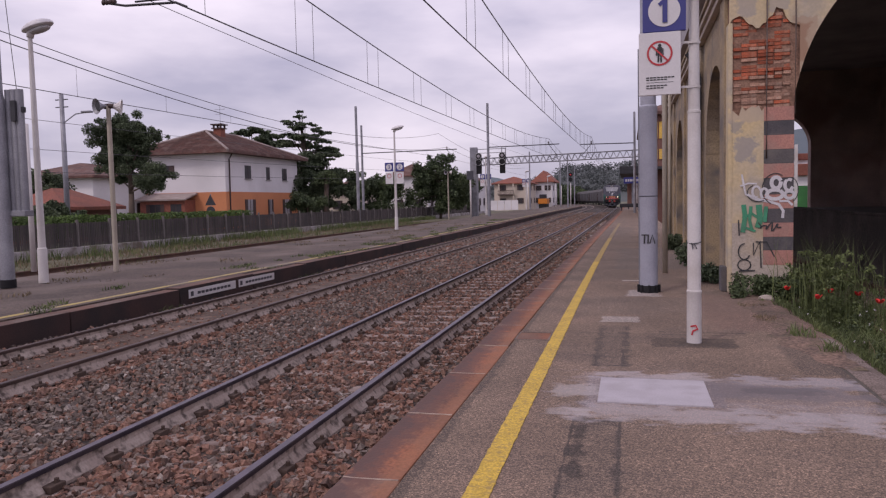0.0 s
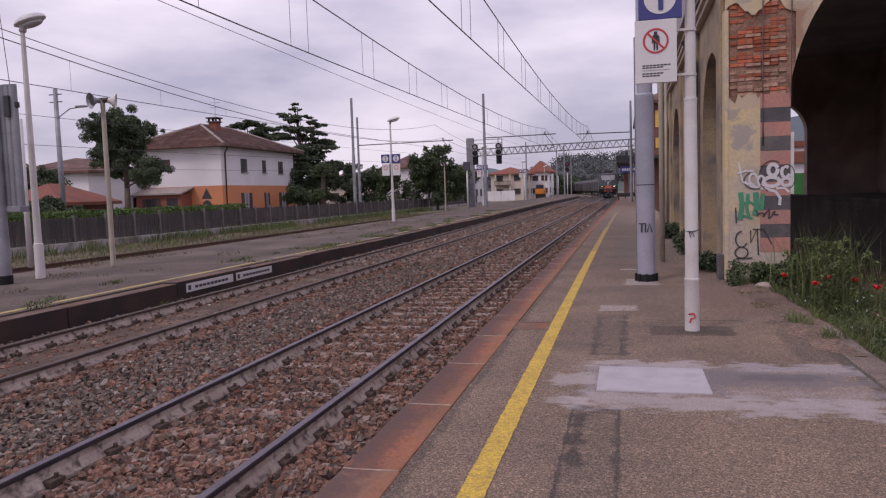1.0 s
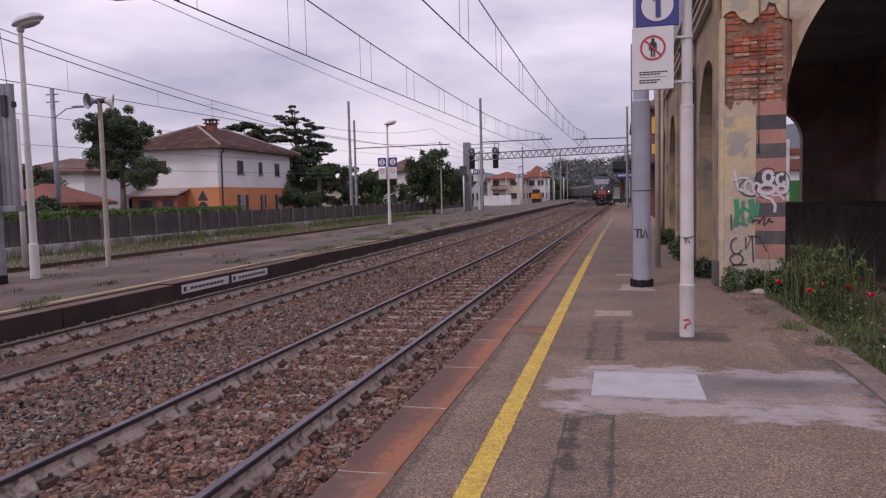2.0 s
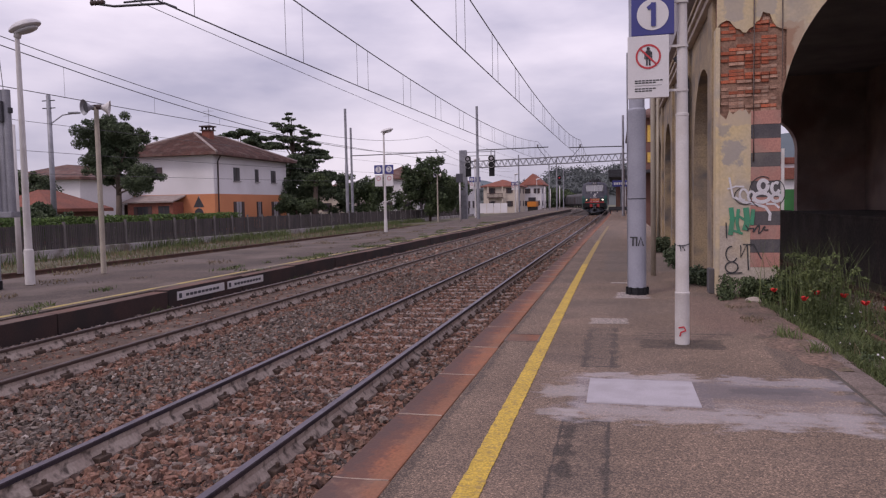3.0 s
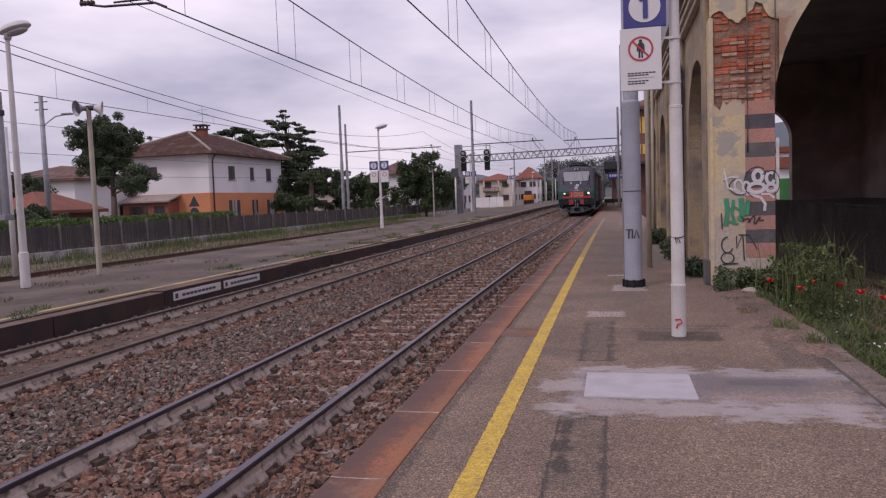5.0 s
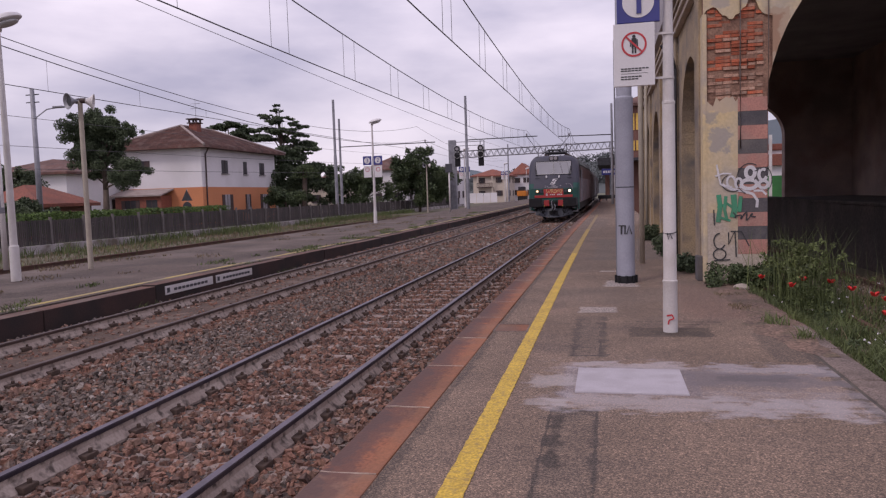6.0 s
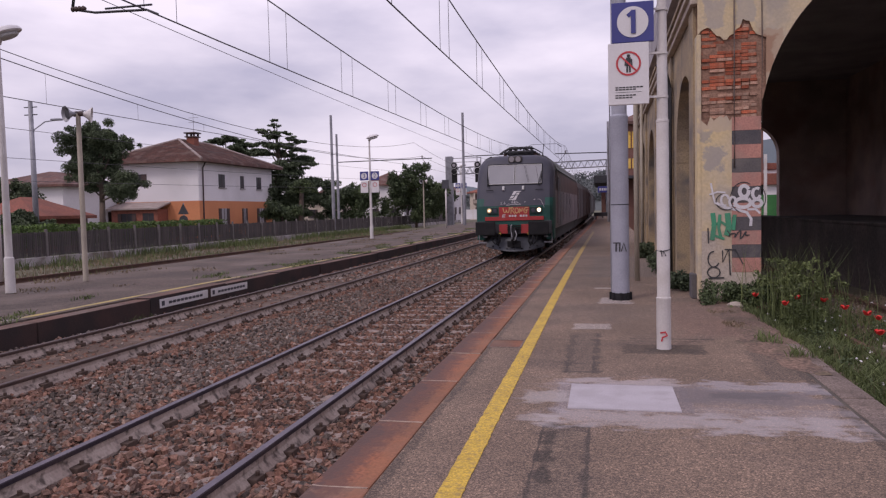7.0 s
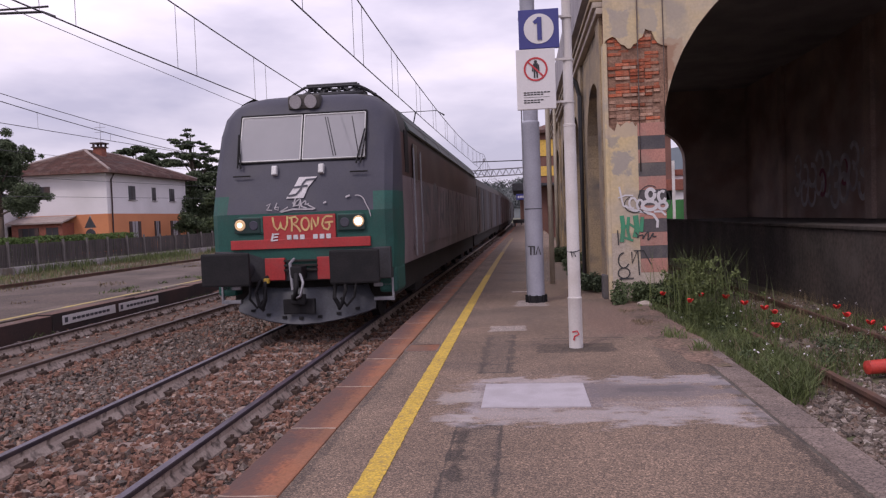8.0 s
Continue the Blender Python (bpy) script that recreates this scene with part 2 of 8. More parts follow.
M["joint"] = mat("pale_mortar_joint", (0.42, 0.33, 0.27), (0.26, 0.18, 0.14), 0.95, 9, 0.3, 60)
M["yellow"] = mat("worn_yellow_paint", (0.60, 0.40, 0.055), (0.50, 0.33, 0.05), 0.75, 2.5, 0.35, 70, stain=(0.22, 0.155, 0.09), amount=0.6, stain_scale=24.0, contrast=0.35)
patched(M["yellow"], [(-2.0, 2.0, 19.0, 60.0, 0.25, 0.5, (0.20, 0.145, 0.085)), (-2.0, 2.0, 30.0, 60.0, 0.25, 0.6, (0.16, 0.12, 0.09))])
M["yellow_old"] = mat("faded_yellow_paint", (0.45, 0.34, 0.10), (0.35, 0.27, 0.12), 0.8, 1.5, 0.3, 50, stain=(0.19, 0.165, 0.15), amount=1.0, stain_scale=1.1)
M["plate"] = mat("new_cement_cover", (0.43, 0.40, 0.43), (0.385, 0.355, 0.38), 0.8, 4, 0.12, 90, stain=(0.33, 0.30, 0.31), amount=0.5, stain_scale=5, contrast=0.1)
M["rail_top"] = mat("polished_rail_head", (0.13, 0.105, 0.135), (0.09, 0.072, 0.092), 0.42, 4, 0.05, 60, metal=0.4)
M["rail_flank"] = mat("dark_rail_head_side", (0.030, 0.023, 0.032), (0.05, 0.036, 0.04), 0.7, 3, 0.2, 50, spec=0.3)
M["rail_side"] = mat("dusty_rail_web", (0.40, 0.33, 0.285), (0.31, 0.245, 0.21), 0.9, 3, 0.3, 40, stain=(0.05, 0.036, 0.03), amount=0.9, stain_scale=11)
M["conduit"] = mat("weathered_conduit", (0.20, 0.165, 0.15), (0.13, 0.095, 0.08), 0.8, 3, 0.2, 40)
M["rail_brown"] = mat("brown_rail_head", (0.085, 0.052, 0.043), (0.055, 0.036, 0.033), 0.55, 4, 0.1, 60, metal=0.2)
M["rail_rust"] = mat("rusty_rail", (0.12, 0.06, 0.04), (0.08, 0.045, 0.035), 0.85, 3, 0.3, 40)
M["sleeper"] = mat("concrete_sleeper", (0.32, 0.25, 0.22), (0.21, 0.155, 0.135), 0.9, 2.5, 0.35, 40, stain=(0.11, 0.07, 0.06), amount=0.7, stain_scale=2.0)
M["clip"] = mat("rail_fastening", (0.075, 0.05, 0.04), (0.10, 0.068, 0.054), 0.9, 8, 0.2, 60, metal=0.2)
# Near-black bed and darkest stone hues put the shade between stones into colour.
M["ballast_bed"] = mat("ballast_bed", (0.05, 0.034, 0.027), (0.032, 0.023, 0.019), 0.95, 1.1, 0.9, 40, stain=(0.11, 0.095, 0.09), amount=0.5, stain_scale=0.7, contrast=0.4, speckle=0.7, speckle_scale=17)
M["stone_brown"] = mat("rust_brown_ballast", (0.225, 0.128, 0.098), (0.155, 0.097, 0.078), 0.93, 1.2, 0.5, 45, contrast=0.3, hues=[(0.0, (0.05, 0.03, 0.024)), (0.18, (0.13, 0.07, 0.05)), (0.36, (0.225, 0.105, 0.07)), (0.6, (0.27, 0.14, 0.096)), (0.76, (0.20, 0.122, 0.092)), (0.88, (0.28, 0.17, 0.125)), (0.97, (0.38, 0.28, 0.225))])
M["stone_grey"] = mat("grey_ballast", (0.205, 0.165, 0.145), (0.145, 0.115, 0.10), 0.93, 1.2, 0.5, 45, contrast=0.3, hues=[(0.0, (0.045, 0.035, 0.03)), (0.2, (0.125, 0.094, 0.079)), (0.36, (0.165, 0.125, 0.105)), (0.54, (0.17, 0.113, 0.085)), (0.72, (0.22, 0.178, 0.152)), (0.87, (0.31, 0.26, 0.23)), (0.96, (0.46, 0.40, 0.36))])
M["dirt"] = mat("silted_brown_dirt", (0.105, 0.064, 0.045), (0.068, 0.045, 0.035), 0.95, 2.2, 0.7, 30, stain=(0.21, 0.15, 0.12), amount=0.7, stain_scale=1.7, contrast=0.35)
M["red_dirt"] = mat("reddish_trodden_earth", (0.19, 0.125, 0.095), (0.125, 0.088, 0.07), 0.95, 2.5, 0.8, 30, stain=(0.10, 0.09, 0.05), amount=0.6, stain_scale=3.0, contrast=0.4, speckle=0.3, speckle_scale=45)
M["soil"] = mat("weedy_soil", (0.13, 0.105, 0.075), (0.09, 0.095, 0.045), 0.95, 0.5, 0.6, 25, stain=(0.17, 0.14, 0.115), amount=0.6, stain_scale=0.8, contrast=0.35)
M["field"] = mat("far_ground", (0.10, 0.11, 0.06), (0.13, 0.115, 0.08), 0.95, 0.05, 0.3, 5, contrast=0.3)
M["white_pole"] = mat("white_painted_steel", (0.66, 0.63, 0.62), (0.58, 0.55, 0.54), 0.5, 2, 0.08, 60, stain=(0.42, 0.37, 0.33), amount=0.5, stain_scale=1.6, contrast=0.06)
M["cream_pole"] = mat("cream_pole_paint", (0.42, 0.37, 0.30), (0.33, 0.29, 0.24), 0.65, 2, 0.1, 60, stain=(0.2, 0.16, 0.12), amount=0.4)
M["grey_steel"] = mat("blue_grey_painted_mast", (0.36, 0.365, 0.43), (0.29, 0.295, 0.35), 0.55, 1.6, 0.1, 50, stain=(0.17, 0.17, 0.19), amount=0.5, stain_scale=1.4, contrast=0.08)
M["galv"] = mat("galvanised_steel", (0.30, 0.30, 0.33), (0.22, 0.22, 0.245), 0.5, 2, 0.1, 40, metal=0.25)
M["dark_steel"] = mat("dark_steel", (0.05, 0.05, 0.058), (0.035, 0.035, 0.04), 0.6, 3, 0.15, 40, metal=0.3)
M["wire"] = mat("oxidised_copper_wire", (0.075, 0.07, 0.08), (0.055, 0.05, 0.06), 0.6, 2, 0)
M["black"] = mat("black_paint", (0.014, 0.014, 0.016), (0.02, 0.019, 0.021), 0.65, 5, 0.15, 40, spec=0.2)
M["ink"] = mat("black_marker", (0.03, 0.03, 0.035), (0.05, 0.05, 0.05), 0.7, 9, 0)
M["sign_white"] = mat("sign_enamel_white", (0.68, 0.66, 0.67), (0.63, 0.61, 0.62), 0.4, 2, 0.02, 50, contrast=0.03)
M["sign_blue"] = mat("sign_enamel_blue", (0.045, 0.05, 0.23), (0.04, 0.044, 0.2), 0.4, 2, 0.02, 50, contrast=0.04)
M["sign_red"] = mat("sign_enamel_red", (0.52, 0.04, 0.05), (0.45, 0.035, 0.045), 0.45, 3, 0.02)
M["sign_back"] = mat("sign_back", (0.06, 0.06, 0.075), (0.05, 0.05, 0.06), 0.6, 3, 0.05)
M["lamp_glass"] = mat("opal_lamp_cover", (0.55, 0.55, 0.56), (0.5, 0.5, 0.5), 0.3, 3, 0.02)
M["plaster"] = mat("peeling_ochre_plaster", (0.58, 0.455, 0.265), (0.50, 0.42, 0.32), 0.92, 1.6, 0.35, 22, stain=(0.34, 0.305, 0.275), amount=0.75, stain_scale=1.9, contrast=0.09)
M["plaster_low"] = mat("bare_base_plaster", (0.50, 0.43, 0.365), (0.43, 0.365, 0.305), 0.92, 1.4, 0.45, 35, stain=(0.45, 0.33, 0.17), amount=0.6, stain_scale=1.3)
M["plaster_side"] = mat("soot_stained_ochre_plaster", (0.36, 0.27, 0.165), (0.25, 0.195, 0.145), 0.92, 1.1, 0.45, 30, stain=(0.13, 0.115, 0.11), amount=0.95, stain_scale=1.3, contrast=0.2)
patched(M["plaster"], [(1.69, 2.0, 2.15, 2.56, 0.075, 0.75, (0.31, 0.29, 0.285)), (1.63, 1.8, 2.62, 2.8, 0.06, 0.7, (0.30, 0.28, 0.27)), (1.7, 2.02, 4.5, 4.95, 0.05, 0.65, (0.34, 0.31, 0.30)), (2.2, 2.5, 4.55, 4.95, 0.05, 0.65, (0.36, 0.33, 0.31)), (2.55, 2.92, 3.55, 4.42, 0.04, 0.85, (0.42, 0.31, 0.225)), (2.6, 2.8, 3.7, 4.3, 0.07, 0.6, (0.30, 0.15, 0.09)), (1.6, 2.14, 2.82, 3.1, 0.05, 0.7, (0.48, 0.385, 0.30))], "Z")
M["mortar"] = mat("crumbling_mortar", (0.31, 0.185, 0.13), (0.19, 0.105, 0.075), 0.95, 4, 0.8, 30, contrast=0.3)
M["brick"] = mat("old_red_brick", (0.46, 0.115, 0.055), (0.34, 0.095, 0.052), 0.93, 6, 0.8, 40, stain=(0.42, 0.24, 0.16), amount=0.35, stain_scale=9, per_object=0.35, contrast=0.3)
M["brick_pale"] = mat("lime_washed_brick", (0.44, 0.27, 0.20), (0.37, 0.21, 0.15), 0.93, 6, 0.6, 40, stain=(0.44, 0.36, 0.29), amount=0.8, stain_scale=4.5, per_object=0.3, contrast=0.3)
M["pink"] = mat("faded_pink_paint", (0.46, 0.225, 0.18), (0.40, 0.20, 0.165), 0.9, 2, 0.35, 40, stain=(0.33, 0.24, 0.2), amount=0.5, stain_scale=2.5)
M["stripe"] = mat("faded_black_paint", (0.075, 0.07, 0.08), (0.11, 0.10, 0.10), 0.9, 2.5, 0.35, 40, stain=(0.2, 0.175, 0.16), amount=0.5, stain_scale=3)
M["soot"] = mat("sooty_wall", (0.46, 0.34, 0.30), (0.29, 0.225, 0.205), 0.95, 0.8, 0.4, 25, stain=(0.24, 0.12, 0.10), amount=0.6, stain_scale=0.6)
# Much darker masonry than the shed walls, used for dock and coping.
M["dock"] = mat("very_dark_masonry", (0.07, 0.053, 0.047), (0.042, 0.034, 0.031), 0.95, 0.9, 0.8, 12, stain=(0.10, 0.085, 0.078), amount=0.6, stain_scale=1.2, contrast=0.35)
M["soot_dark"] = mat("sooty_timber_ceiling", (0.38, 0.35, 0.37), (0.28, 0.26, 0.28), 0.95, 1, 0.3, 25)
M["spray_white"] = mat("white_spray_paint", (0.62, 0.60, 0.62), (0.55, 0.53, 0.55), 0.7, 5, 0.1)
M["spray_faint"] = mat("faded_spray_paint", (0.42, 0.40, 0.43), (0.33, 0.31, 0.33), 0.8, 3, 0.1)
M["spray_dim"] = mat("sooty_old_spray_paint", (0.55, 0.50, 0.54), (0.33, 0.28, 0.30), 0.85, 3, 0.1)
M["spray_green"] = mat("green_spray_paint", (0.045, 0.27, 0.15), (0.06, 0.22, 0.13), 0.7, 5, 0.1)
M["spray_rose"] = mat("rose_spray_paint", (0.27, 0.06, 0.10), (0.2, 0.05, 0.08), 0.7, 5, 0.1)
M["wall_white"] = mat("white_render", (0.74, 0.71, 0.73), (0.68, 0.655, 0.67), 0.9, 0.3, 0.1, 12, stain=(0.5, 0.47, 0.47), amount=0.35, stain_scale=0.25, contrast=0.05)
M["wall_orange"] = mat("orange_render", (0.60, 0.235, 0.11), (0.54, 0.21, 0.10), 0.9, 0.4, 0.1, 12, contrast=0.06)
M["wall_cream"] = mat("cream_render", (0.58, 0.50, 0.42), (0.52, 0.45, 0.38), 0.9, 0.3, 0.1, 10)
M["wall_brown"] = mat("brown_brick_cladding", (0.20, 0.095, 0.075), (0.16, 0.08, 0.065), 0.9, 0.5, 0.2, 12)
M["wall_yellow"] = mat("yellow_render", (0.72, 0.46, 0.10), (0.66, 0.42, 0.1), 0.85, 0.5, 0.1, 10)
M["roof"] = mat("weathered_roof_tiles", (0.145, 0.07, 0.057), (0.095, 0.052, 0.046), 0.92, 1.0, 0.5, 9, stain=(0.23, 0.165, 0.145), amount=0.6, stain_scale=1.1, contrast=0.3)
M["roof_red"] = mat("red_roof_tiles", (0.25, 0.085, 0.058), (0.20, 0.075, 0.055), 0.9, 0.8, 0.4, 8, contrast=0.2)
M["tile_ridge"] = mat("pale_hip_tiles", (0.36, 0.30, 0.28), (0.29, 0.23, 0.21), 0.9, 2, 0.3, 10)
M["shutter"] = mat("dark_brown_shutter", (0.075, 0.045, 0.042), (0.06, 0.038, 0.036), 0.7, 2, 0.2, 30)
M["window_dark"] = mat("window_glass_dark", (0.05, 0.045, 0.05), (0.035, 0.033, 0.038), 0.3, 1, 0.0, spec=0.3)
M["curtain"] = mat("pale_window", (0.36, 0.34, 0.36), (0.30, 0.28, 0.3), 0.4, 1, 0.0)
M["fence"] = mat("weathered_fence_slats", (0.082, 0.068, 0.066), (0.06, 0.052, 0.052), 0.85, 1.0, 0.3, 20, island=0.22)
M["fence_post"] = mat("concrete_fence_post", (0.17, 0.15, 0.145), (0.12, 0.105, 0.1), 0.9, 1.4, 0.3, 25)
M["plinth"] = mat("crumbling_white_plinth", (0.40, 0.37, 0.37), (0.25, 0.225, 0.22), 0.92, 0.9, 0.4, 20, stain=(0.13, 0.105, 0.08), amount=0.95, stain_scale=1.3)
M["bark"] = mat("tree_bark", (0.13, 0.095, 0.075), (0.085, 0.065, 0.055), 0.95, 3, 0.6, 20, stretch=(1, 1, 0.3))
M["leaf_dark"] = mat("conifer_foliage", (0.082, 0.110, 0.056), (0.054, 0.078, 0.042), 0.8, 0.4, 0, 6, island=0.45)
M["leaf_mid"] = mat("broadleaf_foliage", (0.075, 0.105, 0.042), (0.05, 0.075, 0.034), 0.75, 0.4, 0, 6, island=0.45)
# Distance haze is mixed into this grey-green; no haze lies in the air.
M["leaf_far"] = mat("haze_tinted_far_woods", (0.115, 0.128, 0.128), (0.09, 0.102, 0.104), 0.9, 0.05, 0, 3, island=0.10)
M["hedge"] = mat("clipped_hedge", (0.085, 0.145, 0.03), (0.06, 0.105, 0.025), 0.75, 0.7, 0, 8, island=0.45)
M["grass"] = mat("lush_weeds", (0.115, 0.145, 0.048), (0.072, 0.098, 0.034), 0.7, 0.8, 0, 10, island=0.45)
M["straw"] = mat("dry_weeds", (0.19, 0.145, 0.085), (0.14, 0.11, 0.07), 0.8, 0.8, 0, 10, island=0.4)
M["poppy"] = mat("poppy_petals", (0.62, 0.025, 0.02), (0.5, 0.02, 0.018), 0.6, 5, 0, 20, island=0.2)
M["rubble"] = mat("broken_stone", (0.42, 0.36, 0.31), (0.33, 0.28, 0.24), 0.9, 8, 0.4, 40)
M["red_plastic"] = mat("faded_red_plastic", (0.52, 0.05, 0.035), (0.44, 0.045, 0.035), 0.5, 4, 0.05)
M["vehicle_orange"] = mat("orange_machine_paint", (0.62, 0.20, 0.02), (0.55, 0.18, 0.02), 0.5, 3, 0.05)
M["signal_red"] = glow("signal_red_lens", (0.7, 0.05, 0.03), 0.5)
M["headlight"] = glow("lit_headlight", (1.0, 0.92, 0.74), 3.5)
M["head_dim"] = glow("warm_headlight", (1.0, 0.80, 0.5), 1.8)
# Faint glow on the ring imitates lamplight at the headlight's warm edge.
M["head_ring"] = glow("warm_lamp_ring_glow", (0.8, 0.55, 0.3), 0.12)
# Darker copy of the loco green for the shade of the lamp recess.
M["lamp_recess"] = mat("recess_shade_green", (0.006, 0.03, 0.028), (0.005, 0.022, 0.02), 0.5, 4, 0.05)
M["spray_ochre"] = mat("ochre_spray_paint", (0.62, 0.47, 0.20), (0.55, 0.34, 0.16), 0.7, 9, 0.1)
M["flank_paint"] = mat("faded_flank_spray", (0.105, 0.10, 0.112), (0.07, 0.072, 0.085), 0.6, 1.5, 0.05, 30, stain=(0.16, 0.14, 0.145), amount=0.7, stain_scale=2.2)
M["loco_edge"] = mat("weathered_green_roof_edge", (0.075, 0.10, 0.095), (0.045, 0.06, 0.058), 0.6, 1.5, 0.05, 30, stain=(0.14, 0.13, 0.125), amount=0.6, stain_scale=0.8, stretch=(1, 1.5, 0.4))
# Blue-grey of the distance haze is painted onto the mountain.
M["haze_hill"] = mat("haze_tinted_blue_hill", (0.16, 0.19, 0.22), (0.13, 0.16, 0.185), 0.95, 0.01, 0, 1, contrast=0.1)
M["green_sheet"] = mat("green_tarpaulin", (0.035, 0.19, 0.045), (0.03, 0.15, 0.04), 0.6, 2, 0.1)
# rolling stock
M["loco_grey"] = mat("loco_anthracite_paint", (0.062, 0.062, 0.086), (0.050, 0.050, 0.071), 0.55, 1.2, 0.05, 40, stain=(0.085, 0.082, 0.088), amount=0.4, stain_scale=1.6, contrast=0.07, spec=0.35)
M["loco_green"] = mat("loco_dark_green_paint", (0.008, 0.085, 0.068), (0.006, 0.064, 0.053), 0.6, 1.5, 0.05, 40, stain=(0.05, 0.07, 0.065), amount=0.4, stain_scale=2)
M["loco_red"] = mat("loco_red_paint", (0.42, 0.035, 0.035), (0.36, 0.03, 0.032), 0.5, 2, 0.05, 40, stain=(0.25, 0.07, 0.06), amount=0.4, stain_scale=3)
M["loco_side"] = mat("grimy_loco_side", (0.082, 0.040, 0.036), (0.055, 0.030, 0.029), 0.55, 0.7, 0.08, 30, spec=0.3, stain=(0.11, 0.085, 0.08), amount=0.35, stain_scale=0.8)
M["loco_panel"] = mat("overpainted_silver_panel", (0.205, 0.162, 0.175), (0.118, 0.088, 0.096), 0.55, 0.8, 0.06, 30, spec=0.3, stain=(0.075, 0.08, 0.088), amount=0.6, stain_scale=0.9)
M["loco_roof"] = mat("sooty_roof", (0.05, 0.048, 0.05), (0.075, 0.066, 0.06), 0.8, 1, 0.2, 25)
M["under"] = mat("underframe_grime", (0.016, 0.014, 0.014), (0.025, 0.021, 0.02), 0.85, 2, 0.3, 30)
M["plough"] = mat("plough_grey_paint", (0.065, 0.07, 0.088), (0.04, 0.043, 0.055), 0.55, 2, 0.1, 35, stain=(0.05, 0.048, 0.05), amount=0.5, stain_scale=3)
M["car_grey"] = mat("coach_grey_paint", (0.092, 0.092, 0.11), (0.06, 0.06, 0.072), 0.65, 0.5, 0.05, 25, stain=(0.11, 0.10, 0.10), amount=0.5, stain_scale=0.6)
M["car_mauve"] = mat("coach_mauve_panel", (0.05, 0.036, 0.037), (0.036, 0.028, 0.029), 0.6, 0.5, 0.05, 25, stain=(0.10, 0.088, 0.088), amount=0.5, stain_scale=0.6)
# Pale grey base imitates the sky mirrored in the cab glass.
M["glass_cab"] = mat("cab_glass_sky_tint", (0.27, 0.27, 0.29), (0.24, 0.24, 0.26), 0.06, 0.5, 0.0, 5, spec=1.0, contrast=0.02)
M["wiper"] = M["black"]


# ---------------------------------------------------------------- mesh helpers
def box(bm, x0, x1, y0, y1, z0, z1, bevel=0.0, m=None):
    r = bmesh.ops.create_cube(bm, size=1)
    t = Matrix.LocRotScale(((x0 + x1) / 2, (y0 + y1) / 2, (z0 + z1) / 2), None, (x1 - x0, y1 - y0, z1 - z0))
    bmesh.ops.transform(bm, matrix=t, verts=r["verts"])
    if bevel:
        edges = list({e for v in r["verts"] for e in v.link_edges})
        vs = bmesh.ops.bevel(bm, geom=edges, offset=bevel, segments=2, affect="EDGES", profile=0.6)["verts"]
    else:
        vs = r["verts"]
    if m is not None:
        bmesh.ops.transform(bm, matrix=m, verts=vs)
    return bm


def tube(bm, a, c, r0, r1=None, n=12, caps=True):
    a, c = Vector(a), Vector(c)
    r1 = r0 if r1 is None else r1
    q = (c - a).to_track_quat("Z", "Y").to_matrix()
    rings = []
    for p, r in ((a, r0), (c, r1)):
        rings.append([bm.verts.new(p + q @ Vector((r * math.cos(k * math.tau / n), r * math.sin(k * math.tau / n), 0))) for k in range(n)])
    for k in range(n):
        f = bm.faces.new((rings[0][k], rings[0][(k + 1) % n], rings[1][(k + 1) % n], rings[1][k]))
        f.smooth = n > 6
    if caps:
        bm.faces.new(rings[0][::-1])
        bm.faces.new(rings[1])
    return bm


def lathe(bm, x, y, prof, n=16):
    """A turned upright shape: prof is a row of (radius, z)."""
    rings = [[bm.verts.new((x + r * math.cos(k * math.tau / n), y + r * math.sin(k * math.tau / n), z)) for k in range(n)] for r, z in prof]
    for a, c in zip(rings, rings[1:]):
        for k in range(n):
            bm.faces.new((a[k], a[(k + 1) % n], c[(k + 1) % n], c[k])).smooth = True
    bm.faces.new(rings[0][::-1])
    bm.faces.new(rings[-1])
    return bm


def polyline(bm, pts, r, n=6):
    """A bent bar of one piece through the points."""
    pts = [Vector(p) for p in pts]
    rings = []
    for k, p in enumerate(pts):
        d = pts[min(k + 1, len(pts) - 1)] - pts[max(k - 1, 0)]
        q = d.to_track_quat("Z", "Y").to_matrix()
        rings.append([bm.verts.new(p + q @ Vector((r * math.cos(a * math.tau / n), r * math.sin(a * math.tau / n), 0))) for a in range(n)])
    for a, c in zip(rings, rings[1:]):
        for k in range(n):
            bm.faces.new((a[k], a[(k + 1) % n], c[(k + 1) % n], c[k])).smooth = True
    bm.faces.new(rings[0][::-1])
    bm.faces.new(rings[-1])
    return bm


def part(name, bm, material, parent=None, label=""):
    me = bpy.data.meshes.new(name)
    if isinstance(bm, bmesh.types.BMesh):
        bmesh.ops.recalc_face_normals(bm, faces=bm.faces)
        for e in bm.edges:
            if len(e.link_faces) == 2 and e.calc_face_angle(0) > 0.55:
                e.smooth = False
        bm.to_mesh(me)
        bm.free()
    for x in (material if isinstance(material, (list, tuple)) else [material]):
        me.materials.append(x)
    ob = new(name, me)
    if parent is not None:
        ob.parent = parent
    return tagged(ob, label)


def thing(name, label, category, group="", at=(0, 0, 0), turn=0.0):
    ob = new(name)
    ob.empty_display_size = 0.2
    ob.matrix_basis = pose(*at, 0, 0, turn)
    return tagged(ob, label, category, group)


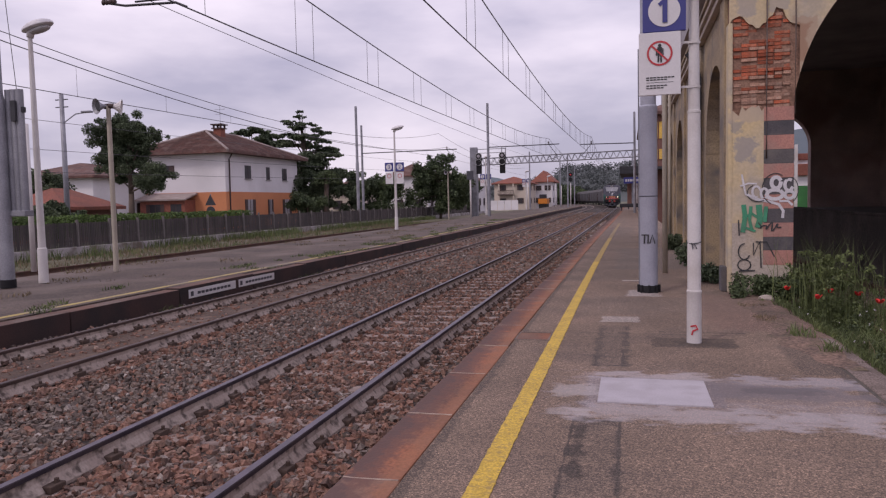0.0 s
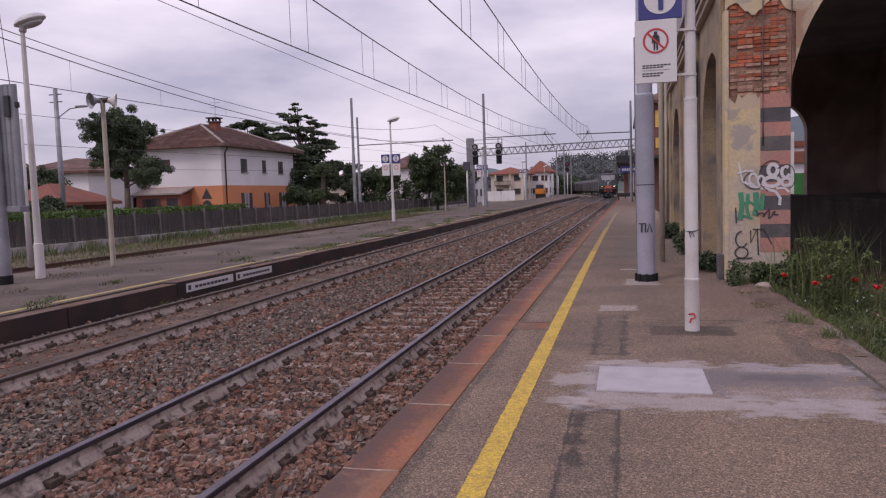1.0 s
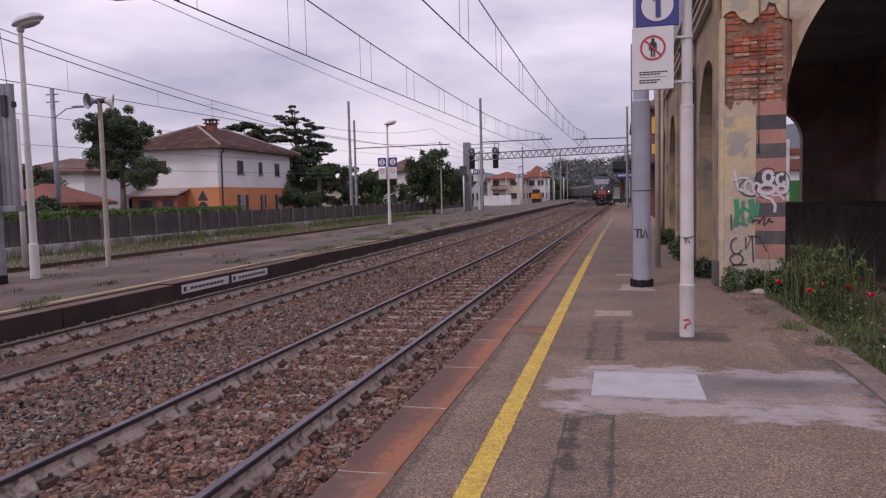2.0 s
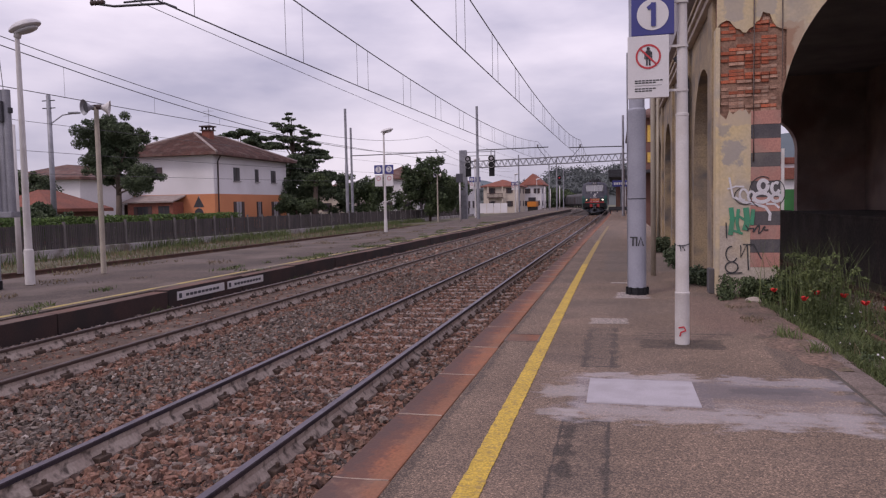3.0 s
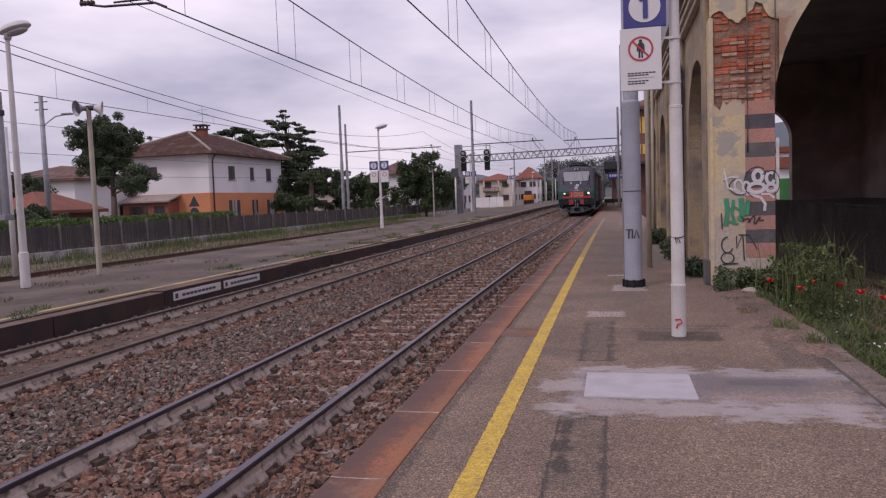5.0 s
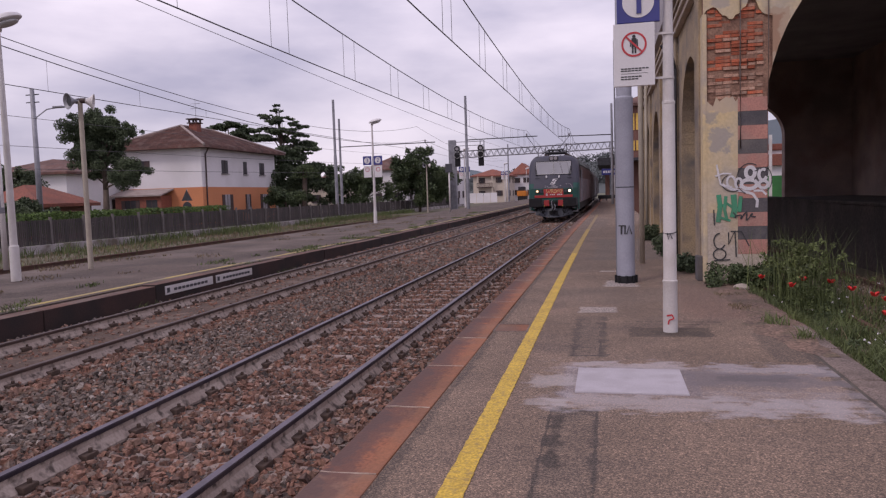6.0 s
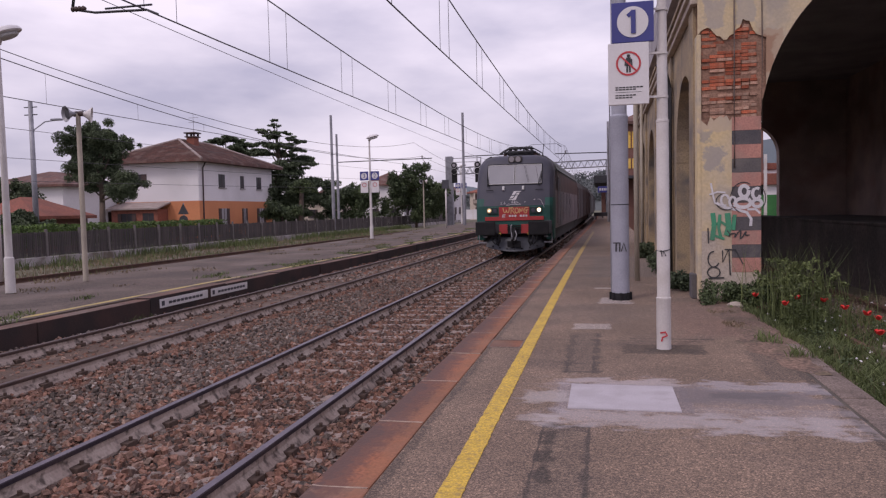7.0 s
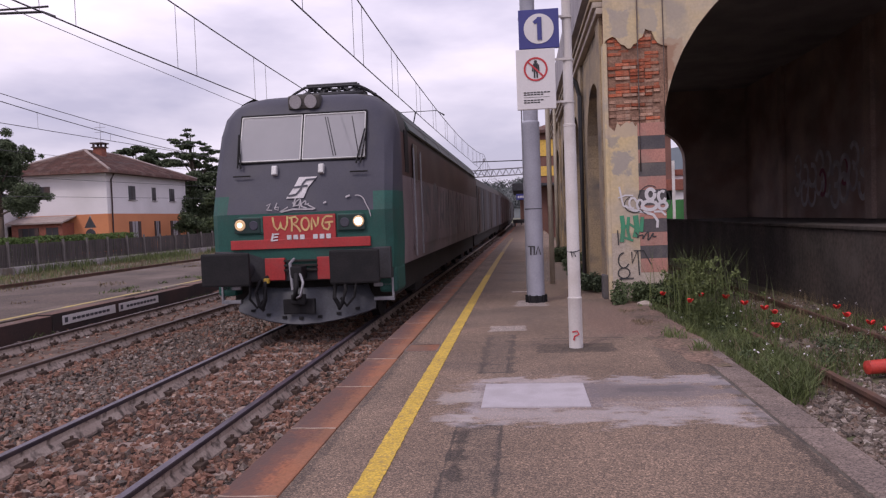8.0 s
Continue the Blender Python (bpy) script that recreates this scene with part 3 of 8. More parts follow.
def raw(name, verts, faces, material, parent=None):
    """One mesh from arrays of corners and of equal-sided faces."""
    me = bpy.data.meshes.new(name)
    verts, faces = np.asarray(verts, np.float32), np.asarray(faces, np.int32)
    k = faces.shape[1]
    me.vertices.add(len(verts))
    me.vertices.foreach_set("co", verts.ravel())
    me.loops.add(faces.size)
    me.loops.foreach_set("vertex_index", faces.ravel())
    me.polygons.add(len(faces))
    me.polygons.foreach_set("loop_start", np.arange(0, faces.size, k, dtype=np.int32))
    me.update(calc_edges=True)
    me.shade_flat()
    me.materials.append(material)
    ob = new(name, me)
    if parent is not None:
        ob.parent = parent
    return ob


B = bmesh.new
rng = np.random.default_rng(7)


def leaf_cloud(centres, radii, count, size, squash=0.8):
    """Corners and faces of small leaf quads that fill clumps."""
    centres, radii = np.asarray(centres, float), np.asarray(radii, float)
    w = radii ** 2
    pick = rng.choice(len(centres), count, p=w / w.sum())
    d = rng.normal(size=(count, 3))
    d /= np.linalg.norm(d, axis=1)[:, None]
    d *= (rng.random(count) ** 0.45)[:, None]
    d[:, 2] *= squash
    c = centres[pick] + d * radii[pick][:, None]
    u = rng.normal(size=(count, 3))
    u /= np.linalg.norm(u, axis=1)[:, None]
    v = np.cross(u, rng.normal(size=(count, 3)))
    v /= np.linalg.norm(v, axis=1)[:, None]
    s = size * (0.5 + rng.random(count))[:, None]
    q = np.stack([c - u * s, c + v * s * 0.6, c + u * s, c - v * s * 0.6], 1).reshape(-1, 3)
    return q, np.arange(count * 4).reshape(-1, 4)


def blades(xs, ys, zs, heights, width, lean=0.35):
    n = len(xs)
    a = rng.random(n) * math.tau
    dx, dy = np.cos(a) * width, np.sin(a) * width
    b = rng.random(n) * math.tau
    ln = heights * lean * rng.random(n)
    tx, ty = xs + np.cos(b) * ln, ys + np.sin(b) * ln
    mx, my = xs + np.cos(b) * ln * 0.35, ys + np.sin(b) * ln * 0.35
    p = np.stack([np.stack([xs - dx, ys - dy, zs], 1), np.stack([xs + dx, ys + dy, zs], 1),
                  np.stack([mx + dx * 0.7, my + dy * 0.7, zs + heights * 0.6], 1), np.stack([mx - dx * 0.7, my - dy * 0.7, zs + heights * 0.6], 1),
                  np.stack([tx, ty, zs + heights], 1)], 1).reshape(-1, 3)
    i = np.arange(n)[:, None] * 5
    f = np.concatenate([i + np.array([[0, 1, 2]]), i + np.array([[0, 2, 3]]), i + np.array([[3, 2, 4]])])
    return p, f


def text_mesh(name, words, size, material, parent, m, depth=0.002, label="", bold=0.0):
    cu = bpy.data.curves.new(name, "FONT")
    cu.body, cu.size, cu.align_x, cu.align_y, cu.extrude, cu.offset = words, size, "CENTER", "CENTER", depth, bold
    tmp = new("lettering", cu)
    me = bpy.data.meshes.new_from_object(tmp)
    bpy.data.objects.remove(tmp)
    me.transform(m)
    me.materials.clear()
    me.materials.append(material)
    ob = new(name, me)
    ob.parent = parent
    return tagged(ob, label)


LIFT = [0]


def ribbon(bm, pts, width, y, depth=0.003):
    """A brush stroke of that width on an upright face that looks to -y; pts are (x, z)."""
    LIFT[0] = (LIFT[0] + 1) % 9
    y = y - LIFT[0] * 0.0007
    pts = [Vector((a, 0, c)) for a, c in pts]
    rows = []
    for k, p in enumerate(pts):
        d = (pts[min(k + 1, len(pts) - 1)] - pts[max(k - 1, 0)]).normalized()
        s = Vector((-d.z, 0, d.x)) * width / 2
        e = -d * width * 0.3 if k == 0 else (d * width * 0.3 if k == len(pts) - 1 else Vector())
        yy = y - 0.0009 * k / len(pts)
        rows.append([bm.verts.new((q.x, v, q.z)) for q, v in ((p + e - s, yy), (p + e + s, yy), (p + e + s, yy + depth), (p + e - s, yy + depth))])
    for a, c in zip(rows, rows[1:]):
        for k in range(4):
            bm.faces.new((a[k], a[(k + 1) % 4], c[(k + 1) % 4], c[k]))
    bm.faces.new(rows[0][::-1])
    bm.faces.new(rows[-1])
    return bm


def scrawl(cx, cz, w, h, n, seed):
    """A handwriting-like run of loops inside a box."""
    r = random.Random(seed)
    pts = []
    for k in range(n * 10 + 1):
        s = k / 10
        pts.append((cx - w / 2 + w * (s / n) + 0.28 * w / n * math.sin(s * math.tau + r.random() * 0.4), cz + h / 2 * math.cos(s * math.tau * 0.9 + r.random() * 0.3) * (0.6 + 0.4 * math.sin(s * 2.1 + seed))))
    return pts


def loop(cx, cz, rx, rz, a0=0, a1=360, n=14):
    return [(cx + rx * math.cos(radians(a0 + (a1 - a0) * k / n)), cz + rz * math.sin(radians(a0 + (a1 - a0) * k / n))) for k in range(n + 1)]


# ---------------------------------------------------------------- ground, tracks, platforms
RAIL_Z, T1, T2, BEND, RADIUS = -0.23, -3.335, -7.29, 119.0, 600.0


def drift(s):
    """The lines ease a little to the right along the platform."""
    return 0.335 * (1 - math.cos(math.pi * min(max((s - 12.0) / 76.0, 0.0), 1.0)))


def rise(s):
    """The station lies on a slight gradient that eases out past the gantry."""
    return 0.18 * (1 - np.cos(np.pi * np.clip((s - 15.0) / 90.0, 0.0, 1.0)))


def along(s, offset=0.0):
    """A place on the running lines: nearly straight to BEND, then a wide bend to the left. Returns x, y and the heading in degrees."""
    if s <= BEND:
        return T1 + offset + drift(s), s, -math.degrees(drift(s + 0.5) - drift(s - 0.5))
    a = (s - BEND) / RADIUS
    return T1 + drift(BEND) - RADIUS + (RADIUS + offset) * math.cos(a), BEND + (RADIUS + offset) * math.sin(a), math.degrees(a)


def swept(bm, prof, offset, s0, s1, z, step=6.0, slots=None):
    """A profile of (across, up) pairs drawn along the line."""
    stops = [s0, 12.0]
    while stops[-1] < s1 - 0.01:
        stops.append(min(stops[-1] + step, s1))
    rings = []
    for s in stops:
        ring = []
        for u, v in prof:
            x, y, _ = along(s, offset + u)
            ring.append(bm.verts.new((x, y, z + v + rise(s))))
        rings.append(ring)
    for a, c in zip(rings, rings[1:]):
        for k in range(len(prof)):
            f = bm.faces.new((a[k], a[(k + 1) % len(prof)], c[(k + 1) % len(prof)], c[k]))
            if slots:
                f.material_index = slots[k]
    bm.faces.new(rings[0])
    bm.faces.new(rings[-1][::-1])
    return bm


bm = B()
box(bm, -2500, 2500, -300, 4000, -1.4, -0.62)
tagged(part("ground", bm, M["field"]), "flat ground that runs on to the horizon", kind="structure")

bm = B()
swept(bm, [(1.72, 0), (1.72, 0.14), (1.35, 0.21), (-1.35, 0.21), (-1.9, 0.15), (-2.5, 0.19), (-5.4, 0.19), (-5.75, 0.12), (-5.75, 0)], 0, -8, 330, -0.62, 8)
tagged(part("track_bed", bm, M["ballast_bed"]), "rust-brown crushed stone bed under the running lines", kind="structure")

bm = B()
swept(bm, [(-3.28, 0), (-3.29, 0.055), (-3.6, 0.074), (-3.955, 0.079), (-4.3, 0.074), (-4.62, 0.055), (-4.63, 0)], 0, -8, 60, -0.47, 8)
tagged(part("track_dirt", bm, M["dirt"]), "brown trodden dirt silted between the rails of the far line", kind="structure")

PROFILE = [(-0.03, 0), (0.03, 0), (0.036, -0.008), (0.036, -0.036), (0.022, -0.044), (0.028, -0.085), (0.085, -0.150), (0.085, -0.175), (-0.085, -0.175), (-0.085, -0.150), (-0.028, -0.085), (-0.022, -0.044), (-0.036, -0.036), (-0.036, -0.008)]
for nm, centre in (("near_track", 0.0), ("far_track", T2 - T1)):
    tr = tagged(new("railway_track"), "running line of worn steel rails with polished heads on stone ballast", "railway track", "running lines")
    for side in (-0.753, 0.753):
        bm = B()
        swept(bm, PROFILE, centre + side, -8, 330, RAIL_Z, 6, [0, 2, 2, 2] + [1] * 7 + [2] * 3)
        part("rail", bm, [M["rail_top" if centre == 0 else "rail_brown"], M["rail_side"], M["rail_flank" if centre == 0 else "rail_brown"]], tr)
    bm = B()
    box(bm, -1.15, 1.15, -0.12, 0.12, -0.17, -0.013, 0.02)
    for s in (-0.753, 0.753):
        for k in (-0.12, 0.12):
            box(bm, s + k * 0.72 - 0.045, s + k * 0.72 + 0.045, -0.075, 0.075, -0.015, 0.042, 0.012)
            tube(bm, (s + k * 0.8, 0.02, 0.03), (s + k * 0.8, 0.02, 0.075), 0.018, 0.018, 6)
    for f in bm.faces:
        f.material_index = 1 if f.calc_center_median().z > -0.008 else 0
    first = part("sleeper", bm, [M["sleeper" if centre == 0 else "dirt"], M["clip"]], tr)
    k = 0
    for s in np.arange(-7.5, 62, 0.62):
        x, y, h = along(float(s), centre)
        ob = first if k == 0 else new("sleeper", first.data)
        ob.parent = tr
        ob.matrix_basis = pose(x, y, RAIL_Z - 0.155 + rise(float(s)), 0, 0, h + random.uniform(-0.6, 0.6))
        k += 1


def stones(name, material, n, region, size, z_of, label):
    """Angular crushed stone, each a lopsided block."""
    x, y = region(n)
    n = len(x)
    cube = np.array([[-1, -1, -1], [1, -1, -1], [1, 1, -1], [-1, 1, -1], [-1, -1, 1], [1, -1, 1], [1, 1, 1], [-1, 1, 1]], float) * 0.5
    quad = np.array([[0, 3, 2, 1], [4, 5, 6, 7], [0, 1, 5, 4], [1, 2, 6, 5], [2, 3, 7, 6], [3, 0, 4, 7]])
    v = cube[None] * (1 + rng.normal(0, 0.24, (n, 8, 3)))
    v *= (size * (0.55 + rng.random(n) ** 2 * 1.0))[:, None, None] * np.array([1.15, 0.95, 0.85])
    a = rng.random(n) * math.tau
    t = rng.normal(0, 0.8, n)
    ca, sa, ct, st = np.cos(a), np.sin(a), np.cos(t), np.sin(t)
    vx = v[..., 0] * ca[:, None] - v[..., 1] * sa[:, None]
    vy = v[..., 0] * sa[:, None] + v[..., 1] * ca[:, None]
    vz = v[..., 2] * ct[:, None] + vx * st[:, None]
    vx = vx * ct[:, None] - v[..., 2] * st[:, None]
    p = np.stack([vx + x[:, None], vy + y[:, None], vz + z_of(x, y)[:, None]], 2).reshape(-1, 3)
    f = (np.arange(n)[:, None, None] * 8 + quad[None]).reshape(-1, 4)
    ob = raw(name, p, f, material)
    ob.data.shade_flat()
    return tagged(ob, label, "ballast", kind="stuff")


def keep_off_rails(x, y):
    ok = np.ones(len(x), bool)
    x = x - 0.335 * (1 - np.cos(np.pi * np.clip((y - 12.0) / 76.0, 0, 1)))
    for c in (T1 - 0.753, T1 + 0.753, T2 - 0.753, T2 + 0.753):
        ok &= np.abs(x - c) > 0.10
    # the tops of the near line's sleepers lie bare farther along
    beat = np.abs((y + 7.5 + 0.31) % 0.62 - 0.31)
    bare = (np.abs(x - T1) < 1.15) & (beat < 0.10) & (y > 7.5)
    return ok & ~(bare & (rng.random(len(x)) < np.clip((y - 7.5) / 6.0, 0, 0.72)))


def bed_height(x, y):
    u = np.abs(np.minimum(np.abs(x - T1), np.abs(x - T2)))
    base = np.where(u < 1.45, -0.415, -0.43) + rng.normal(0, 0.018, len(x))
    base = np.where(np.abs(x - T2) < 0.62, base - 0.005, base)
    return base - np.clip(x + 2.0, 0, 0.4) * 0.25 + rise(y)


def brown_region(n):
    y = np.where(rng.random(n) < 0.18, rng.uniform(-7.5, 2.2, n), 2.2 + 24 * rng.random(n) ** 1.75)
    x = rng.uniform(-9.0, -1.68, n)
    p = np.where(np.abs(x - T1) < 1.35, 0.82, np.where(x > -2.3, 0.35, np.where(np.abs(x - T2) < 0.64, 0.22, np.where(np.abs(x - T2) < 1.2, 0.9, 0.25))))
    ok = keep_off_rails(x, y) & (rng.random(n) < p)
    return x[ok], y[ok]


def grey_region(n):
    y = np.where(rng.random(n) < 0.18, rng.uniform(-7.5, 2.2, n), 2.2 + 24 * rng.random(n) ** 1.75)
    x = rng.uniform(-9.0, -1.68, n)
    p = np.where(np.abs(x - T1) < 1.35, 0.18, np.where(x > -2.3, 0.65, np.where(np.abs(x - T2) < 0.64, 0.04, np.where(np.abs(x - T2) < 1.2, 0.1, 0.75))))
    ok = keep_off_rails(x, y) & (rng.random(n) < p)
    return x[ok], y[ok]


stones("ballast", M["stone_brown"], 138000, brown_region, 0.038, bed_height, "rust-brown crushed stone between the rails")
stones("ballast", M["stone_grey"], 138000, grey_region, 0.038, bed_height, "grey crushed stone between the two running lines")


def far_region(n):
    y = 20 + 70 * rng.random(n) ** 1.5
    x = rng.uniform(-9.0, -1.68, n)
    ok = keep_off_rails(x, y)
    return x[ok], y[ok]


stones("ballast", M["stone_brown"], 26000, far_region, 0.075, bed_height, "rust-brown crushed stone farther along the lines")
stones("ballast", M["stone_grey"], 34000, far_region, 0.075, bed_height, "grey-brown crushed stone farther along the lines")

# platform beside the camera
bm = B()
prev = None
for y in (-8, 12, 15, 20, 24, 28, 32, 36, 44, 52, 60, 68, 76, 84, 92, 104, 116):
    xl = -1.285 + along(y)[0] - T1
    row = [bm.verts.new(p) for p in ((xl, y, -0.6), (xl, y, rise(y)), (1.872, y, rise(y)), (1.872, y, -0.6))]
    if prev:
        for k in range(4):
            bm.faces.new((prev[k], prev[(k + 1) % 4], row[(k + 1) % 4], row[k]))
    else:
        bm.faces.new(row)
    prev = row
bm.faces.new(prev[::-1])
tagged(part("platform", bm, M["asphalt"]), "worn patched asphalt station platform with gritty surface", kind="structure")
edge = tagged(new("platform_kerb"), "rust-stained concrete platform edge slabs", kind="structure")
y, first = -4.05, None
for k in range(90):
    ln = 1.33
    if first is None:
        bm = B()
        box(bm, -0.178, 0.178, 0.006, ln - 0.006, -0.62, 0.004, 0.012)
        first = part("slab", bm, M["edge_rust"], edge)
        ob = first
    else:
        ob = new("slab", first.data)
        ob.parent = edge
    ob.matrix_basis = pose(-1.468 + along(y)[0] - T1 + random.uniform(-0.006, 0.006), y, rise(y + 0.6) + random.uniform(-0.004, 0.006), 0, 0, along(y + 0.66)[2] + random.uniform(-0.12, 0.12))
    if 3 <= k <= 30:
        bm = B()
        pts = [(-1.468 + drift(y) + u, y + random.uniform(-0.008, 0.008)) for u in (-0.17, -0.1, -0.03, 0.05, 0.11, 0.17)]
        ribbon_flat = [[bm.verts.new((px, py + e, z + rise(py))) for e, z in ((-0.009, -0.02), (-0.007, 0.008), (0.007, 0.008), (0.009, -0.02))] for px, py in pts]
        for a, c in zip(ribbon_flat, ribbon_flat[1:]):
            for q in range(3):
                bm.faces.new((a[q], a[q + 1], c[q + 1], c[q]))
        part("mortar_joint", bm, M["joint"], edge)
    y += ln
kerb = tagged(new("platform_back_kerb"), "worn concrete kerb along the weedy side track", kind="structure")
first = None
for k in range(14):
    if first is None:
        bm = B()
        box(bm, -0.13, 0.13, 0.008, 1.192, -0.5, 0.012, 0.02)
        first = part("kerb_stone", bm, M["kerb"], kerb)
        ob = first
    else:
        ob = new("kerb_stone", first.data)
        ob.parent = kerb
    ob.matrix_basis = pose(2.035 + random.uniform(-0.01, 0.01), -8 + k * 1.2, random.uniform(-0.008, 0.004), 0, 0, random.uniform(-0.4, 0.4))
# earth and grit spread over the broken end of the kerb
bm = B()
rows = []
for i in range(64):
    y = 7.2 + i * 0.09
    open_end = min((y - 7.2) / 1.2, 1.0)
    e = 1.93 - 0.30 * open_end + 0.16 * noise.noise((y * 1.6, 0.4, 2.0)) + 0.07 * noise.noise((y * 6.0, 1.4, 5.0))
    row = []
    for j in range(12):
        x = e + (2.75 - e) * j / 11
        z = 0.001 + 0.022 * min(j / 2, 1) - 0.44 * max((x - 2.0) / 0.75, 0) ** 1.5 + 0.02 * noise.noise((x * 5, y * 5, 1.0)) * min(j, 1)
        z -= 0.46 * max(0.0, 1 - i / 9) * min(max((x - 2.12) / 0.08, 0.0), 1.0)
        row.append(bm.verts.new((x, y, max(z, -0.47))))
    rows.append(row)
for a, c in zip(rows, rows[1:]):
    for j in range(11):
        bm.faces.new((a[j], a[j + 1], c[j + 1], c[j])).smooth = True
tagged(part("earth_bank", bm, M["red_dirt"]), "reddish earth spread over the broken platform edge", kind="structure")
bm = B()
box(bm, 1.86, 1.91, -8, 12.4, -0.3, -0.004)
tagged(part("kerb_joint", bm, M["crack"]), "dirt-filled joint between asphalt and kerb", kind="structure")
bm = B()
r = random.Random(5)
prev = None
for k in range(981):
    y = -3 + k * 0.05
    row = [bm.verts.new((x + drift(y) + r.choice((-1, 1)) * r.random() ** 2 * 0.006, y, z + rise(y))) for x, z in ((-0.885, 0.006), (-0.745, 0.006))]
    row += [bm.verts.new((v.co.x, y, rise(y) - 0.02)) for v in row[::-1]]
    if prev:
        for a in range(4):
            bm.faces.new((prev[a], prev[(a + 1) % 4], row[(a + 1) % 4], row[a]))
    prev = row
tagged(part("yellow_line", bm, M["yellow"]), "worn yellow safety line painted on the asphalt", "painted line", kind="structure")
bm = B()
box(bm, -0.25, 0.62, 5.8, 6.6, -0.05, 0.012, 0.006)
tagged(part("cable_duct_cover", bm, M["plate"]), "smooth pale grey cement duct cover in the platform", "duct cover")
hatch = thing("manhole_cover", "rusty rectangular manhole cover let into the platform", "manhole cover")
bm = B()
box(bm, -1.27, -0.91, 8.35, 8.75, -0.03, 0.005)
part("lid", bm, M["edge_rust"], hatch)
bm = B()
for a in ((-1.29, -1.27, 8.33, 8.77), (-0.91, -0.89, 8.33, 8.77), (-1.29, -0.89, 8.31, 8.33), (-1.29, -0.89, 8.77, 8.79)):
    box(bm, a[0], a[1], a[2], a[3], -0.03, 0.007)
part("frame", bm, M["kerb"], hatch)

# the platform across the lines
bm = B()
swept(bm, [(-5.98, 0), (-5.98, 0.57), (-11.9, 0.53), (-11.9, 0)], 0, -8, 200, -0.62, 8)
tagged(part("island_platform", bm, M["asphalt_old"]), "old cracked asphalt island platform with weeds", kind="structure")
face = tagged(new("island_platform_edge"), "iron-dusted kerb of the island platform, darkened for the shade below its edge", kind="structure")
first = None
for k in range(50):
    if first is None:
        bm = B()
        box(bm, -0.16, 0.16, 0.006, 2.994, -0.6, -0.035, 0.012)
        for f in bm.faces:
            f.material_index = 1 if f.calc_center_median().z > -0.04 else 0
        first = part("slab", bm, [M["kerb_dark"], M["rust_top"]], face)
        ob = first
    else:
        ob = new("slab", first.data)
        ob.parent = face
    x, y, h = along(-8 + 3.0 * k, -9.0 - T1)
    ob.matrix_basis = pose(x + random.uniform(-0.02, 0.02), y, rise(y + 1.5) + random.uniform(-0.02, 0.015), 0, 0, h + random.uniform(-0.2, 0.2))
bm = B()
swept(bm, [(-6.265, 0), (-6.125, 0), (-6.125, 0.014), (-6.265, 0.014)], 0, -6, 120, -0.06)
tagged(part("yellow_line", bm, M["yellow_old"]), "faded broken yellow line on the island platform", "painted line", kind="structure")
for y0, y1 in ((13.3, 15.15), (15.3, 17.4)):
    sg = thing("notice_board", "long white notice panel fixed to the platform face", "notice panel", "panels on the platform face")
    bm = B()
    box(bm, -8.845, -8.815, y0, y1, -0.27, -0.09, 0.004)
    part("panel", bm, M["sign_white"], sg)
    bm = B()
    box(bm, -8.816, -8.811, y0 + 0.05, y0 + 0.15, -0.23, -0.13)
    part("pictogram", bm, M["sign_back"], sg)
    bm = B()
    box(bm, -8.8155, -8.8125, y0 + 0.3, y0 + 1.6, -0.186, -0.176)
    for k in range(9):
        a = y0 + 0.3 + k * 0.15
        box(bm, -8.816, -8.811, a, a + 0.11, -0.21, -0.155)
    part("lettering", bm, M["sign_back"], sg)

# weedy ground and rusty siding behind the island platform
bm = B()
box(bm, -25.2, -15.1, -10, 210, -0.62, -0.5)
tagged(part("weed_strip", bm, M["soil"]), "weedy earth strip behind the platform", kind="structure")
bm = B()
box(bm, 2.1, 12.0, -10, 60, -0.62, -0.40)
tagged(part("siding_ground", bm, M["soil"]), "weedy gravel ground of the side track", kind="structure")
bm = B()
box(bm, -18.3, -15.2, -8, 190, -0.61, -0.355, 0.05)
tagged(part("siding_bed", bm, M["dirt"]), "brown earth bed of the disused side track", kind="structure")
for nm, c, y0, y1, z in (("siding", -17.0, 5, 160, -0.2), ("siding", 4.06, -9, 45, -0.25)):
    tr = tagged(new("side_track"), "disused side track with rusty rails in weeds", "railway track")
    for s in (-0.753, 0.753):
        bm = B()
        box(bm, c + s - 0.035, c + s + 0.035, y0, y1, z - 0.05, z, 0.008)
        box(bm, c + s - 0.01, c + s + 0.01, y0, y1, z - 0.13, z - 0.045)
        box(bm, c + s - 0.07, c + s + 0.07, y0, y1, z - 0.16, z - 0.128)
        part("rail", bm, M["rail_rust"], tr)

# ---------------------------------------------------------------- derelict shed on the platform
ARCH = (5.65, 3.08, 2.78)   # centre, half width, springing height of the big end arch


def arch_low(x, openings, base):
    for c, r, z in openings:
        if abs(x - c) < r:
            return z + math.sqrt(max(r * r - (x - c) ** 2, 0))
    return base


